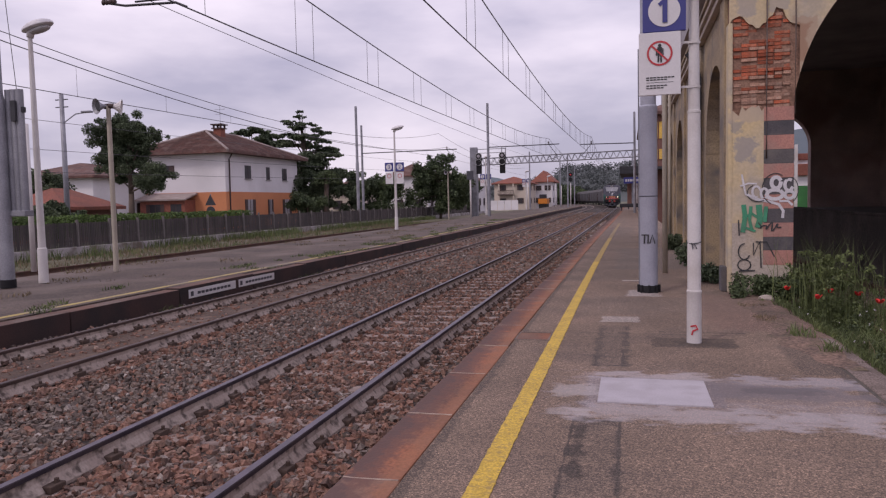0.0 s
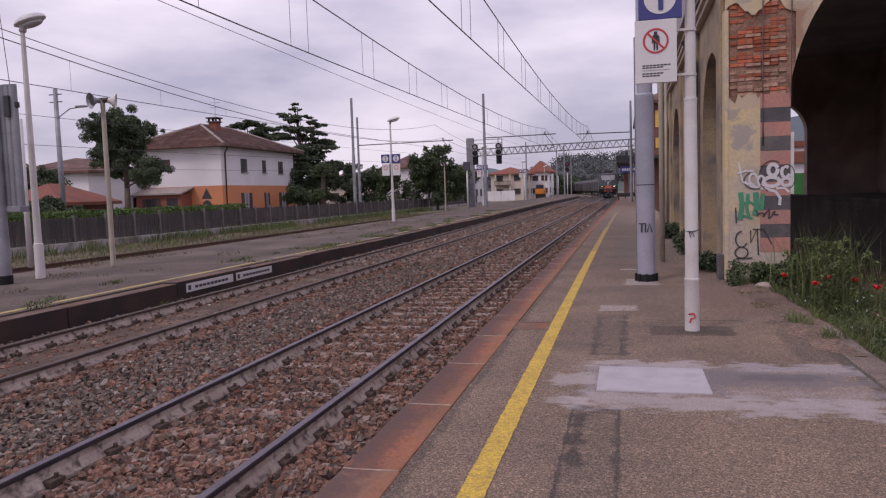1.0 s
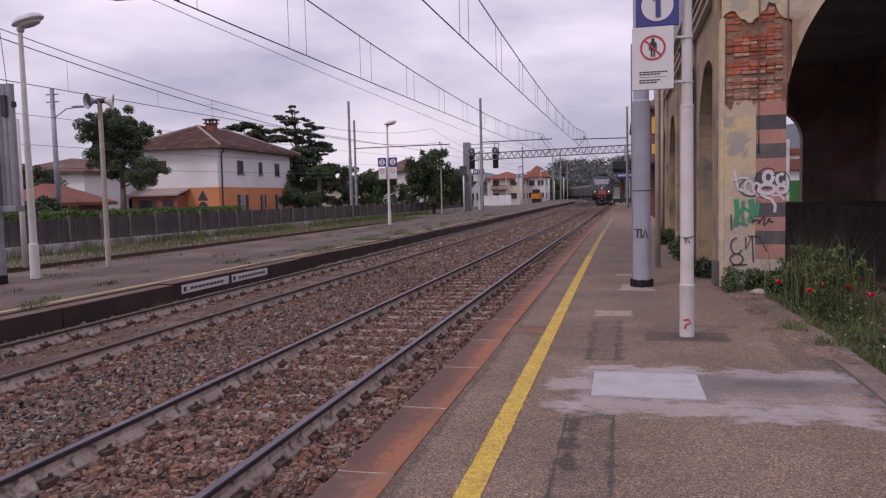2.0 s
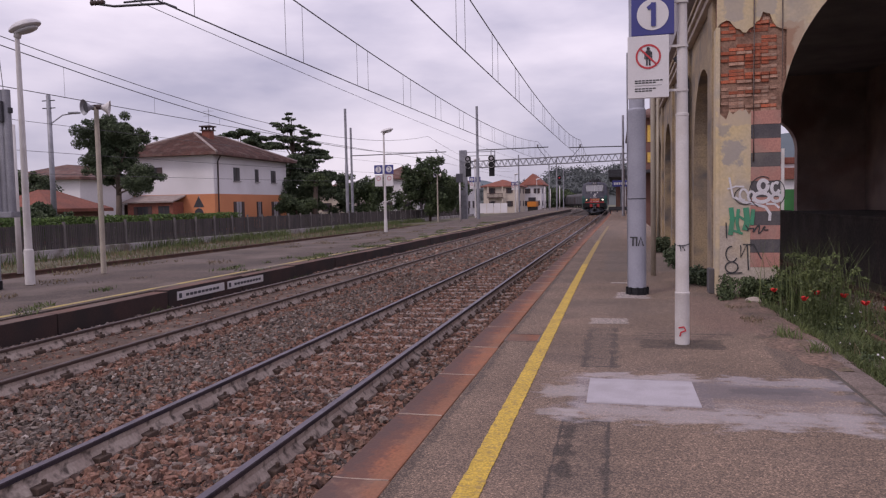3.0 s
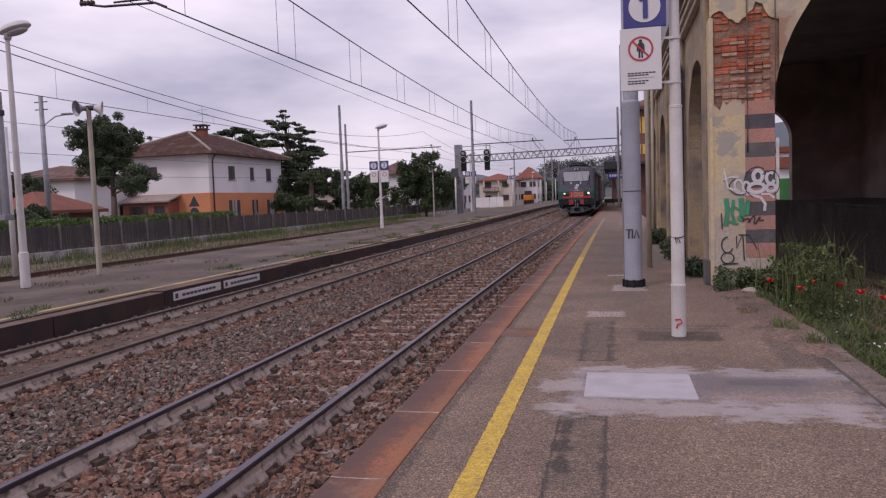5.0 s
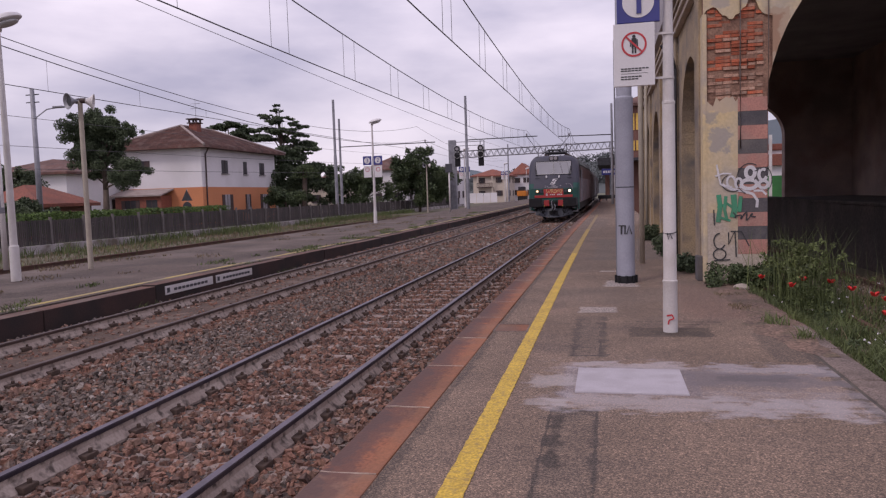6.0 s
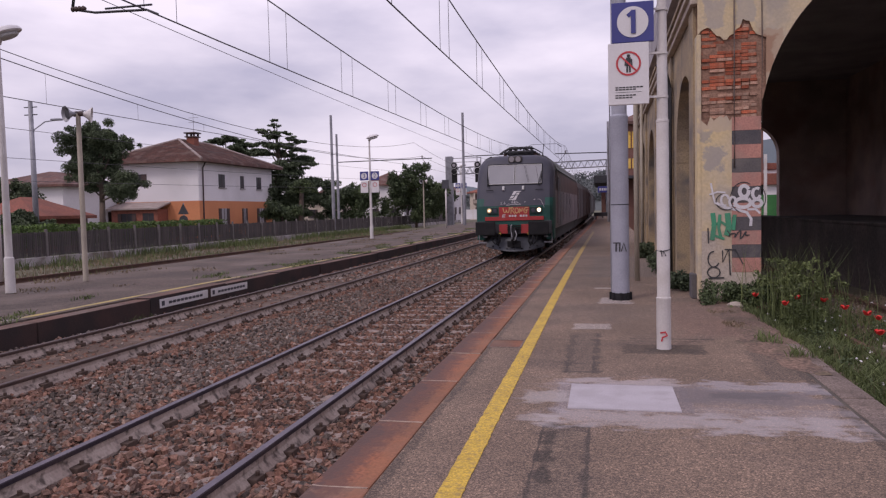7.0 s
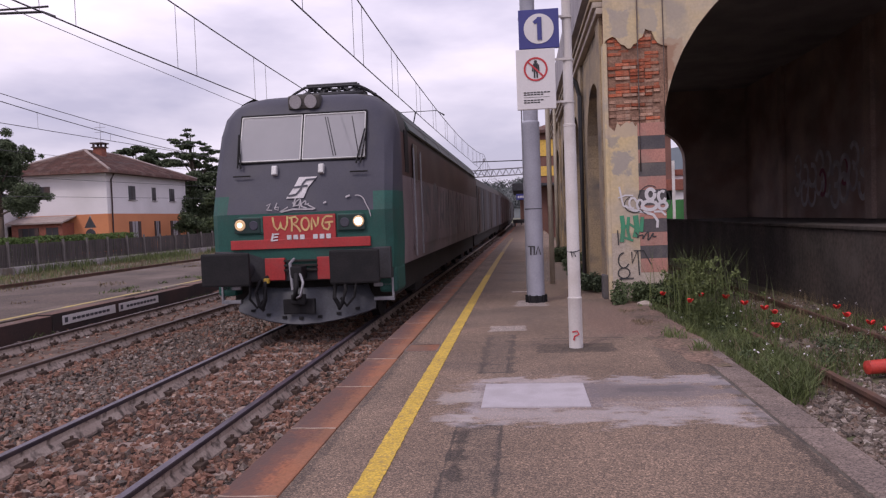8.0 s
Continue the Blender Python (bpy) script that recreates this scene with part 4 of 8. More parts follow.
def arched(bm, u0, u1, top, openings, v0, v1, base, to, step=0.12):
    """An upright slab from v0 to v1 with round-headed openings; to(u, v, z) gives the place."""
    us = {u0, u1}
    for c, r, z in openings:
        us |= {c - r, c - r + 1e-4, c + r - 1e-4, c + r}
        us |= {c - r * math.cos(math.pi * k / 20) for k in range(1, 20)}
    us = sorted(u for u in us if u0 - 1e-6 <= u <= u1 + 1e-6)
    for a, c in zip(us, us[1:]):
        za, zc = arch_low(a + 1e-5, openings, base), arch_low(c - 1e-5, openings, base)
        q = [[bm.verts.new(to(u, v, z)) for u, z in ((a, za), (c, zc), (c, top), (a, top))] for v in (v0, v1)]
        f, k = q
        bm.faces.new(f)
        bm.faces.new(k[::-1])
        bm.faces.new((f[0], k[0], k[1], f[1]))
        bm.faces.new((f[3], f[2], k[2], k[3]))
    for c, r, z in openings:
        for e in (c - r, c + r):
            if u0 <= e <= u1:
                bm.faces.new([bm.verts.new(to(e, v, zz)) for v, zz in ((v0, base), (v1, base), (v1, z), (v0, z))])
    for e in (u0, u1):
        bm.faces.new([bm.verts.new(to(e, v, zz)) for v, zz in ((v0, base), (v1, base), (v1, top), (v0, top))])
    bmesh.ops.remove_doubles(bm, verts=bm.verts, dist=2e-4)
    return bm


SIDE = [(15.2, 1.6, 2.5), (20.2, 1.6, 2.5), (25.2, 1.6, 2.5), (30.2, 1.6, 2.5)]
bm = B()
arched(bm, 1.62, 10.4, 6.6, [ARCH], 12.94, 13.5, -0.6, lambda u, v, z: (u, v, z))
wall_front = tagged(part("wall_front", bm, M["mortar"]), "shed end wall with a big round arch, plaster fallen off the brick", kind="structure")
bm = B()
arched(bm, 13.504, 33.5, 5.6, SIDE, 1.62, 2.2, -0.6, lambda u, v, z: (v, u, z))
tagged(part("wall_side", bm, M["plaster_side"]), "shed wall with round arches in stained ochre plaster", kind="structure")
bm = B()
arched(bm, 2.2, 10.4, 6.6, [(5.9, 1.35, 3.6)], 33.0, 33.5, -0.6, lambda u, v, z: (u, v, z))
tagged(part("wall_back", bm, M["soot"]), "sooty end wall of the shed with a round arch", kind="structure")
bm = B()
box(bm, 9.8, 10.4, 13.5, 33.0, -0.6, 6.6)
tagged(part("wall_inner", bm, M["soot"]), "sooty inner wall of the shed with old graffiti", kind="structure")
bm = B()
box(bm, 1.5, 10.6, 12.9, 33.6, 6.6, 6.85)
box(bm, 1.4, 2.25, 13.5, 33.6, 5.6, 6.6)
tagged(part("ceiling", bm, M["soot_dark"]), "dark timber shed ceiling", kind="structure")
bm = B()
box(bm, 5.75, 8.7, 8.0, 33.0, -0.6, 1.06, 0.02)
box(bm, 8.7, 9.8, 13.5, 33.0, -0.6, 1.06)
tagged(part("loading_dock", bm, M["dock"]), "very dark masonry loading dock inside the shed", kind="structure")
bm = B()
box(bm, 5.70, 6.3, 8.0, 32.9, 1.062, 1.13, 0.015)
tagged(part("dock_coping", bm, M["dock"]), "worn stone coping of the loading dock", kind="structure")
cor = tagged(new("cornice"), "moulded plaster cornice along the shed wall", kind="structure")
bm = B()
box(bm, 1.50, 1.62, 13.0, 33.5, 4.93, 5.04, 0.02)
box(bm, 1.44, 1.62, 13.0, 33.5, 5.04, 5.14, 0.02)
part("moulding", bm, M["plaster_low"], cor)
bm = B()
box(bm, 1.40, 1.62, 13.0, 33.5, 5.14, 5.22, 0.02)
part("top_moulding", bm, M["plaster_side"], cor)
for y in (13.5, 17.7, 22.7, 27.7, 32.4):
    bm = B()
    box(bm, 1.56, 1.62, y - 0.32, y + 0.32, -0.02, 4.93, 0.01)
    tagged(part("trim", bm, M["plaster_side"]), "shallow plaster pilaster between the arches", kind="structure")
bm = B()
box(bm, 1.50, 1.60, 13.0, 13.35, 0, 0.42, 0.02)
tagged(part("trim", bm, M["stripe"]), "dark plinth block at the pier foot", kind="structure")

# plaster skin of the end pier, broken round the bare brick
r = random.Random(3)
bm = B()
xs = np.linspace(1.60, 2.66, 22)
low = [4.40 + 0.10 * math.sin(k * 0.55) + r.uniform(-0.025, 0.025) + (0.1 if 13 < k < 17 else 0) for k in range(22)]
for k in range(21):
    q = [[bm.verts.new((x, v, z)) for x, z in ((xs[k], low[k]), (xs[k + 1], low[k + 1]), (xs[k + 1], 6.6), (xs[k], 6.6))] for v in (12.895, 12.938)]
    bm.faces.new(q[0])
    bm.faces.new((q[0][0], q[1][0], q[1][1], q[0][1]))
bmesh.ops.remove_doubles(bm, verts=bm.verts, dist=1e-4)
part("upper_plaster", bm, M["plaster"], wall_front, "peeling ochre plaster with a ragged lower edge")
bm = B()
xs = np.linspace(2.66, 10.4, 90)
for a, c in zip(xs, xs[1:]):
    ja, jc = 0.06 + 0.05 * math.sin(a * 9), 0.06 + 0.05 * math.sin(c * 9)
    q = [[bm.verts.new((x, v, z)) for x, z in ((a, arch_low(a, [ARCH], -0.4) + 0.0), (c, arch_low(c, [ARCH], -0.4) + 0.0), (c, 6.6), (a, 6.6))] for v in (12.90, 12.938)]
    bm.faces.new(q[0])
    bm.faces.new((q[0][0], q[1][0], q[1][1], q[0][1]))
bmesh.ops.remove_doubles(bm, verts=bm.verts, dist=1e-4)
part("arch_plaster", bm, M["plaster"], wall_front, "ochre plaster round the arch edge")
bm = B()
xs = np.linspace(1.60, 2.15, 12)
up = [2.98 + r.uniform(-0.09, 0.09) for _ in xs]
for k in range(11):
    q = [[bm.verts.new((x, v, z)) for x, z in ((xs[k], 1.15), (xs[k + 1], 1.15), (xs[k + 1], up[k + 1]), (xs[k], up[k]))] for v in (12.895, 12.938)]
    bm.faces.new(q[0])
    bm.faces.new((q[0][3], q[0][2], q[1][2], q[1][3]))
bmesh.ops.remove_doubles(bm, verts=bm.verts, dist=1e-4)
part("middle_plaster", bm, M["plaster"], wall_front, "patchy ochre and grey plaster")
bm = B()
box(bm, 1.585, 1.655, 12.885, 13.45, 0.0, 4.4, 0.02)
part("corner_plaster", bm, M["plaster"], wall_front)
bm = B()
box(bm, 1.60, 2.585, 12.896, 12.94, -0.05, 0.46, 0.005)
box(bm, 1.60, 2.128, 12.896, 12.94, 0.461, 1.149)
part("base_plaster", bm, M["plaster_low"], wall_front, "bare grey base plaster")
for k, (z0, z1) in enumerate(((2.80, 3.02), (2.34, 2.57), (1.88, 2.11), (1.38, 1.61), (0.92, 1.15), (0.46, 0.70))):
    bm = B()
    box(bm, 2.13, 2.585, 12.892, 12.94, z0 + 0.001, z1 - 0.001, 0.003)
    part("pink_band", bm, M["pink"], wall_front)
for k, (z0, z1) in enumerate(((2.57, 2.80), (2.11, 2.34), (1.61, 1.88), (1.15, 1.38), (0.70, 0.92))):
    bm = B()
    box(bm, 2.13, 2.585, 12.894, 12.94, z0 + 0.001, z1 - 0.001, 0.003)
    part("black_band", bm, M["stripe"], wall_front)
bm = B()
polyline(bm, [(2.168, 12.875, 2.2), (2.165, 12.87, 3.4), (2.168, 12.875, 4.7), (2.166, 12.87, 6.4)], 0.012, 8)
tagged(part("conduit", bm, M["conduit"]), "thin rusty conduit up the brick pier", "conduit", "pier conduits")
bm = B()
polyline(bm, [(2.592, 12.882, 2.9), (2.596, 12.876, 4.1), (2.590, 12.882, 5.2), (2.594, 12.876, 6.4)], 0.009, 8)
tagged(part("conduit", bm, M["conduit"]), "thin grey conduit beside the arch edge", "conduit", "pier conduits")

# spray tags on the pier
tag = thing("graffiti_tag", "white spray-paint tag on the striped pier", "graffiti")
for p, w in ((loop(2.32, 1.80, 0.07, 0.09, 30, 360), 0.06), (loop(2.30, 1.61, 0.12, 0.075, 60, 400), 0.06), (loop(2.51, 1.76, 0.06, 0.09, 60, 330), 0.05), (loop(2.52, 1.60, 0.07, 0.06), 0.05), (loop(2.02, 1.66, 0.06, 0.09, 20, 280), 0.035), (loop(2.14, 1.63, 0.05, 0.08, -60, 240), 0.04), ([(1.80, 1.94), (1.83, 1.76), (1.86, 1.62), (1.95, 1.58)], 0.03), ([(1.78, 1.76), (1.9, 1.80), (2.02, 1.79)], 0.025), ([(1.88, 1.62), (2.02, 1.54), (2.2, 1.50), (2.36, 1.45), (2.43, 1.34), (2.42, 1.24)], 0.045), ([(2.38, 1.5), (2.5, 1.5), (2.56, 1.44)], 0.035)):
    bm = B()
    ribbon(bm, p, w, 12.886)
    part("spray_stroke", bm, M["spray_white"], tag)
for p in (loop(2.31, 1.70, 0.20, 0.25, 60, 250), loop(2.53, 1.68, 0.12, 0.2, -70, 120), loop(2.05, 1.64, 0.17, 0.14, 120, 300)):
    bm = B()
    ribbon(bm, p, 0.014, 12.884)
    part("outline_stroke", bm, M["ink"], tag, "dark outline stroke")
tag = thing("graffiti_tag", "smeared green spray letters on the pier", "graffiti")
for p, w in (([(1.83, 1.43), (1.85, 1.25), (1.82, 1.02)], 0.075), ([(1.94, 1.41), (1.92, 1.2), (1.95, 1.06)], 0.05), ([(2.06, 1.42), (2.08, 1.22), (2.05, 1.1)], 0.09), ([(2.17, 1.4), (2.15, 1.18)], 0.06), ([(1.82, 1.24), (1.96, 1.3), (2.1, 1.2)], 0.045), ([(1.84, 1.08), (2.0, 1.02)], 0.04)):
    bm = B()
    ribbon(bm, p, w, 12.887)
    part("spray_stroke", bm, M["spray_green"], tag)
tag = thing("graffiti_tag", "black marker scrawl low on the pier", "graffiti")
for p in (loop(1.84, 0.68, 0.09, 0.13, 90, 330), loop(1.84, 0.46, 0.10, 0.09), [(1.98, 0.82), (1.98, 0.62), (2.08, 0.85), (2.1, 0.42)], [(2.02, 0.84), (2.18, 0.84), (2.3, 0.6)], scrawl(2.22, 1.09, 0.34, 0.16, 4, 9), [(1.76, 0.36), (2.0, 0.37)], [(1.75, 1.2), (1.76, 0.95)]):
    bm = B()
    ribbon(bm, p, 0.02, 12.885)
    part("marker_stroke", bm, M["ink"], tag)
tag = thing("graffiti_tag", "faded white and rose graffiti letters on the sooty wall", "graffiti")
def on_wall(bm):
    """Turns strokes made on the x-z plane onto the long inner wall."""
    for v in bm.verts:
        v.co = Vector((9.785 + v.co.y, v.co.x, v.co.z))
    return bm


r = random.Random(21)
for k in range(9):
    c, z, w = 22.0 + k * 0.62, 2.35 + 0.25 * math.sin(k * 1.7), 0.22 + 0.1 * r.random()
    for p in (loop(c, z + 0.3, w, 0.35, r.uniform(0, 90), r.uniform(250, 360)), loop(c + 0.1, z - 0.3, w, 0.4, r.uniform(90, 200), r.uniform(330, 480))):
        bm = B()
        ribbon(bm, p, 0.12 + 0.07 * r.random(), 0)
        part("letter", on_wall(bm), M["spray_dim"], tag)
for c, z in ((23.3, 2.5), (24.9, 2.2)):
    bm = B()
    ribbon(bm, loop(c, z, 0.25, 0.4, 40, 300), 0.14, -0.002)
    part("accent", on_wall(bm), M["spray_rose"], tag)
tag = thing("graffiti_tag", "dull green and grey spray shapes on the sooty wall", "graffiti")
for c, z, m in ((18.2, 2.6, "spray_green"), (17.5, 2.2, "spray_dim"), (18.9, 2.1, "spray_dim"), (16.6, 2.5, "spray_rose")):
    bm = B()
    ribbon(bm, loop(c, z, 0.3, 0.5, r.uniform(0, 90), 330), 0.16, 0)
    part("letter", on_wall(bm), M[m], tag)
for y in (16.0, 19.6, 21.3, 28.2):
    bm = B()
    box(bm, 9.66, 9.8, y, y + 0.42, 1.06, 6.6, 0.01)
    tagged(part("trim", bm, M["soot"]), "sooty pilaster on the inner shed wall", kind="structure")

# ---------------------------------------------------------------- masts and signs beside the camera
pole = thing("sign_pole", "white tapered steel pole with platform sign brackets", "sign pole")
bm = B()
lathe(bm, 0.69, 8.42, [(0.079, -0.02), (0.078, 0.55), (0.081, 0.555), (0.081, 0.575), (0.072, 0.58), (0.066, 2.5), (0.07, 2.505), (0.07, 2.53), (0.06, 2.535), (0.05, 3.8), (0.045, 5.2)], 14)
part("shaft", bm, M["white_pole"], pole)
for z in (2.78, 3.25, 3.72):
    bm = B()
    box(bm, 0.15, 0.72, 8.355, 8.37, z - 0.012, z + 0.012)
    lathe(bm, 0.69, 8.42, [(0.064, z - 0.012), (0.064, z + 0.012)], 12)
    part("bracket", bm, M["white_pole"], pole)
bm = B()
ribbon(bm, [(0.65, 0.19), (0.70, 0.20), (0.72, 0.16), (0.67, 0.14), (0.66, 0.10)], 0.018, 8.338)
part("paint_mark", bm, M["sign_red"], pole, "red paint scribble")
bm = B()
polyline(bm, [(0.615, 8.42, 1.10), (0.66, 8.345, 1.09), (0.73, 8.345, 1.10), (0.765, 8.42, 1.11)], 0.006, 5)
ribbon(bm, [(0.66, 1.1), (0.67, 1.03), (0.69, 1.09), (0.71, 1.04)], 0.012, 8.342)
part("wire_tie", bm, M["dark_steel"], pole)

sg = thing("platform_sign", "blue platform sign with a white disc and number 1", "sign")
bm = B()
box(bm, 0.155, 0.60, 8.30, 8.352, 3.37, 3.80, 0.006)
part("panel", bm, M["sign_blue"], sg)
bm = B()
tube(bm, (0.378, 8.2995, 3.585), (0.378, 8.294, 3.585), 0.165, 0.165, 40)
part("disc", bm, M["sign_white"], sg)
bm = B()
ribbon(bm, [(0.385, 3.695), (0.385, 3.475)], 0.05, 8.289)
ribbon(bm, [(0.335, 3.655), (0.378, 3.69)], 0.04, 8.287)
part("number_one", bm, M["sign_blue"], sg)
sg = thing("warning_sign", "white no-walking notice with a red barred circle", "sign")
bm = B()
box(bm, 0.115, 0.545, 8.285, 8.335, 2.70, 3.362, 0.005)
part("panel", bm, M["sign_white"], sg)
bm = B()
ribbon(bm, loop(0.33, 3.14, 0.122, 0.122, 0, 360, 36), 0.02, 8.281)
ribbon(bm, [(0.245, 3.225), (0.415, 3.055)], 0.018, 8.279)
part("barred_circle", bm, M["sign_red"], sg)
bm = B()
tube(bm, (0.33, 8.284, 3.222), (0.33, 8.2805, 3.222), 0.018, 0.018, 16)
ribbon(bm, [(0.33, 3.19), (0.33, 3.13)], 0.05, 8.282)
ribbon(bm, [(0.318, 3.13), (0.315, 3.05)], 0.017, 8.282)
ribbon(bm, [(0.342, 3.13), (0.345, 3.05)], 0.017, 8.282)
ribbon(bm, [(0.298, 3.185), (0.295, 3.12)], 0.012, 8.282)
ribbon(bm, [(0.362, 3.185), (0.365, 3.12)], 0.012, 8.282)
part("pictogram", bm, M["ink"], sg)
bm = B()
for z, w in ((2.885, 0.26), (2.862, 0.19), (2.80, 0.19), (2.775, 0.17)):
    k = 0.19
    while k < 0.19 + w:
        box(bm, k, k + 0.03, 8.281, 8.285, z - 0.006, z + 0.006)
        k += 0.037
box(bm, 0.19, 0.47, 8.281, 8.285, 2.832, 2.834)
part("lettering", bm, M["ink"], sg)

mast = thing("catenary_mast", "blue-grey tubular overhead-line mast with a black foot", "mast")
bm = B()
lathe(bm, 0.325, 12.88, [(0.148, 0.0), (0.147, 3.05), (0.15, 3.06), (0.15, 3.12), (0.128, 3.15), (0.125, 7.6), (0.05, 7.65)], 24)
part("tube", bm, M["grey_steel"], mast)
bm = B()
lathe(bm, 0.325, 12.88, [(0.158, 0.0), (0.158, 0.10), (0.15, 0.12)], 24)
for k in range(8):
    a = k * math.tau / 8
    tube(bm, (0.325 + 0.17 * math.cos(a), 12.88 + 0.17 * math.sin(a), 0.0), (0.325 + 0.17 * math.cos(a), 12.88 + 0.17 * math.sin(a), 0.13), 0.022, 0.022, 6)
part("foot", bm, M["black"], mast)
bm = B()
box(bm, 0.16, 0.185, 12.95, 13.0, 0.1, 4.1)
part("cable_duct", bm, M["galv"], mast)
for z in (1.62,):
    bm = B()
    lathe(bm, 0.325, 12.88, [(0.151, z), (0.151, z + 0.015)], 20)
    part("clamp", bm, M["dark_steel"], mast)
bm = B()
ribbon(bm, [(0.21, 0.98), (0.3, 0.98)], 0.02, 12.728)
ribbon(bm, [(0.255, 0.98), (0.25, 0.84)], 0.025, 12.728)
ribbon(bm, [(0.315, 0.98), (0.31, 0.84)], 0.025, 12.728)
ribbon(bm, [(0.34, 0.84), (0.38, 0.98), (0.42, 0.84)], 0.022, 12.728)
part("marker_tag", bm, M["ink"], mast, "black marker scribble")
bm = B()
tube(bm, (0.74, 16.15, 0), (0.74, 16.15, 5.5), 0.055, 0.05, 10)
tagged(part("post", bm, M["cream_pole"]), "slim beige post beside the shed wall", "post")
bm = B()
polyline(bm, [(1.52, 17.2, 0.02), (1.52, 17.2, 4.2), (1.45, 17.2, 4.5), (1.25, 17.2, 4.75)], 0.05, 8)
tagged(part("downpipe", bm, M["dark_steel"]), "dark rainwater downpipe on the shed wall", "downpipe")
bm = B()
tube(bm, (1.25, 24.0, 0), (1.25, 24.0, 5.0), 0.05, 0.045, 8)
tagged(part("post", bm, M["cream_pole"]), "slim beige post beside the shed wall", "post")

# ---------------------------------------------------------------- overhead line
def wire(name, pts, r, label):
    bm = B()
    polyline(bm, pts, r, 5)
    return tagged(part(name, bm, M["wire"]), label, "wire")


def sagging(x, y0, z0, y1, z1, sag, n=14):
    out = []
    for k in range(n + 1):
        t = k / n
        out.append((x, y0 + (y1 - y0) * t, z0 + (z1 - z0) * t - sag * 4 * t * (1 - t)))
    return out


def height_at(pts, y):
    for a, c in zip(pts, pts[1:]):
        if a[1] <= y <= c[1]:
            return a[2] + (c[2] - a[2]) * (y - a[1]) / (c[1] - a[1])
    return pts[-1][2]


def hang_droppers(x, msg, con, y0, y1, pairs=True):
    for k in range(12):
        for dy in (0.0, 0.95) if pairs else (0.0,):
            y = y0 + (y1 - y0) * (k + 0.44) / 12 + dy
            if y < y1 - 0.2:
                bm = B()
                tube(bm, (x, y, height_at(msg, y)), (x, y, height_at(con, y)), 0.006, 0.006, 4)
                tagged(part("dropper", bm, M["wire"]), "thin dropper wire of the overhead line", "wire", "droppers")


HANG = {-42: (6.9, 5.1), 13.5: (6.5, 5.02), 70: (7.4, 5.72), 125: (7.4, 5.72)}
for x in (T1, T2):
    spans = ((-42, 13.5), (13.5, 70), (70, 125))
    for y0, y1 in spans:
        (m0, c0), (m1, c1) = HANG[y0], HANG[y1]
        msg = sagging(x, y0, m0, y1, m1, 0.78)
        con = sagging(x, y0, c0, y1, c1, 0.06)
        wire("catenary_wire", msg, 0.016, "messenger wire of the overhead line")
        wire("contact_wire", con, 0.014, "contact wire of the overhead line")
        hang_droppers(x, msg, con, y0, y1)
msg, con = sagging(-17.2, 13.5, 6.83, 70, 6.97, 1.49), sagging(-17.2, 13.5, 5.22, 70, 5.93, 0.09)
wire("catenary_wire", msg, 0.016, "messenger wire of the siding line")
wire("contact_wire", con, 0.013, "contact wire of the siding line")
hang_droppers(-17.2, msg, con, 13.5, 70, False)
wire("feeder_wire", sagging(-18.0, 13.5, 7.41, 70, 8.33, 1.76), 0.014, "feeder wire along the far siding")
wire("feeder_wire", sagging(-18.0, 70, 8.33, 126, 7.6, 0.9), 0.014, "feeder wire along the far siding")
wire("catenary_wire", sagging(-17.2, 70, 6.97, 126, 7.2, 0.8), 0.016, "messenger wire of the siding line")
wire("contact_wire", sagging(-17.2, 70, 5.93, 126, 5.9, 0.06), 0.013, "contact wire of the siding line")
wire("feeder_wire", sagging(-9.6, -40, 7.2, 72, 5.95, 0.7), 0.008, "thin feeder wire above the lines")
for z0, z1 in ((5.6, 7.4), (4.1, 6.2), (3.0, 5.2)):
    wire("telephone_wire", sagging(-27.0, -20, z0, 110, z1, 0.4), 0.012, "telephone wire behind the fence")


def cantilever(x_mast, x_line, y, z, mast_r=0.13, top=9.5, base=-0.1):
    ob = thing("catenary_mast", "grey overhead-line mast with a cantilever arm", "mast", "overhead-line masts")
    bm = B()
    lathe(bm, x_mast, y, [(mast_r, base), (mast_r, top * 0.5), (mast_r * 0.8, top * 0.52), (mast_r * 0.75, top)], 12)
    part("tube", bm, M["galv"], ob)
    if x_line is None:
        return ob
    s = 1 if x_line > x_mast else -1
    bm = B()
    tube(bm, (x_mast, y, z - 0.05), (x_line + s * 1.0, y, z), 0.045, 0.045, 8)
    tube(bm, (x_line, y, z), (x_line + s * 0.9, y - 0.2, 5.65), 0.025, 0.025, 6)
    tube(bm, (x_line + s * 1.0, y - 0.2, 5.65), (x_line - s * 0.1, y - 0.2, 5.4), 0.022, 0.022, 6)
    part("arm", bm, M["dark_steel"], ob)
    bm = B()
    for k in range(4):
        tube(bm, (x_line, y, z + 0.02 + k * 0.07), (x_line, y, z + 0.07 + k * 0.07), 0.09, 0.05, 10)
    part("insulator", bm, M["shutter"], ob)
    return ob


cantilever(-13.1, T2, 70, 6.85, 0.16, 11.0)
cantilever(0.55, T1, 70, 6.72)
cantilever(-26.0, -17.2, 70, 6.75, 0.14, 9.5)
cantilever(-25.4, None, 67, 6.5, 0.16, 11.0, -0.35)
near = cantilever(-13.25, None, 13.2, 6.6, 0.15, 8.0, -0.06)
bm = B()
tube(bm, (-13.25, 13.2, 7.7), (-7.2, 11.3, 7.4), 0.04, 0.04, 8)
tube(bm, (-9.0, 11.85, 7.45), (-8.95, 11.3, 5.24), 0.025, 0.025, 8)
part("arm", bm, M["dark_steel"], near)
bm = B()
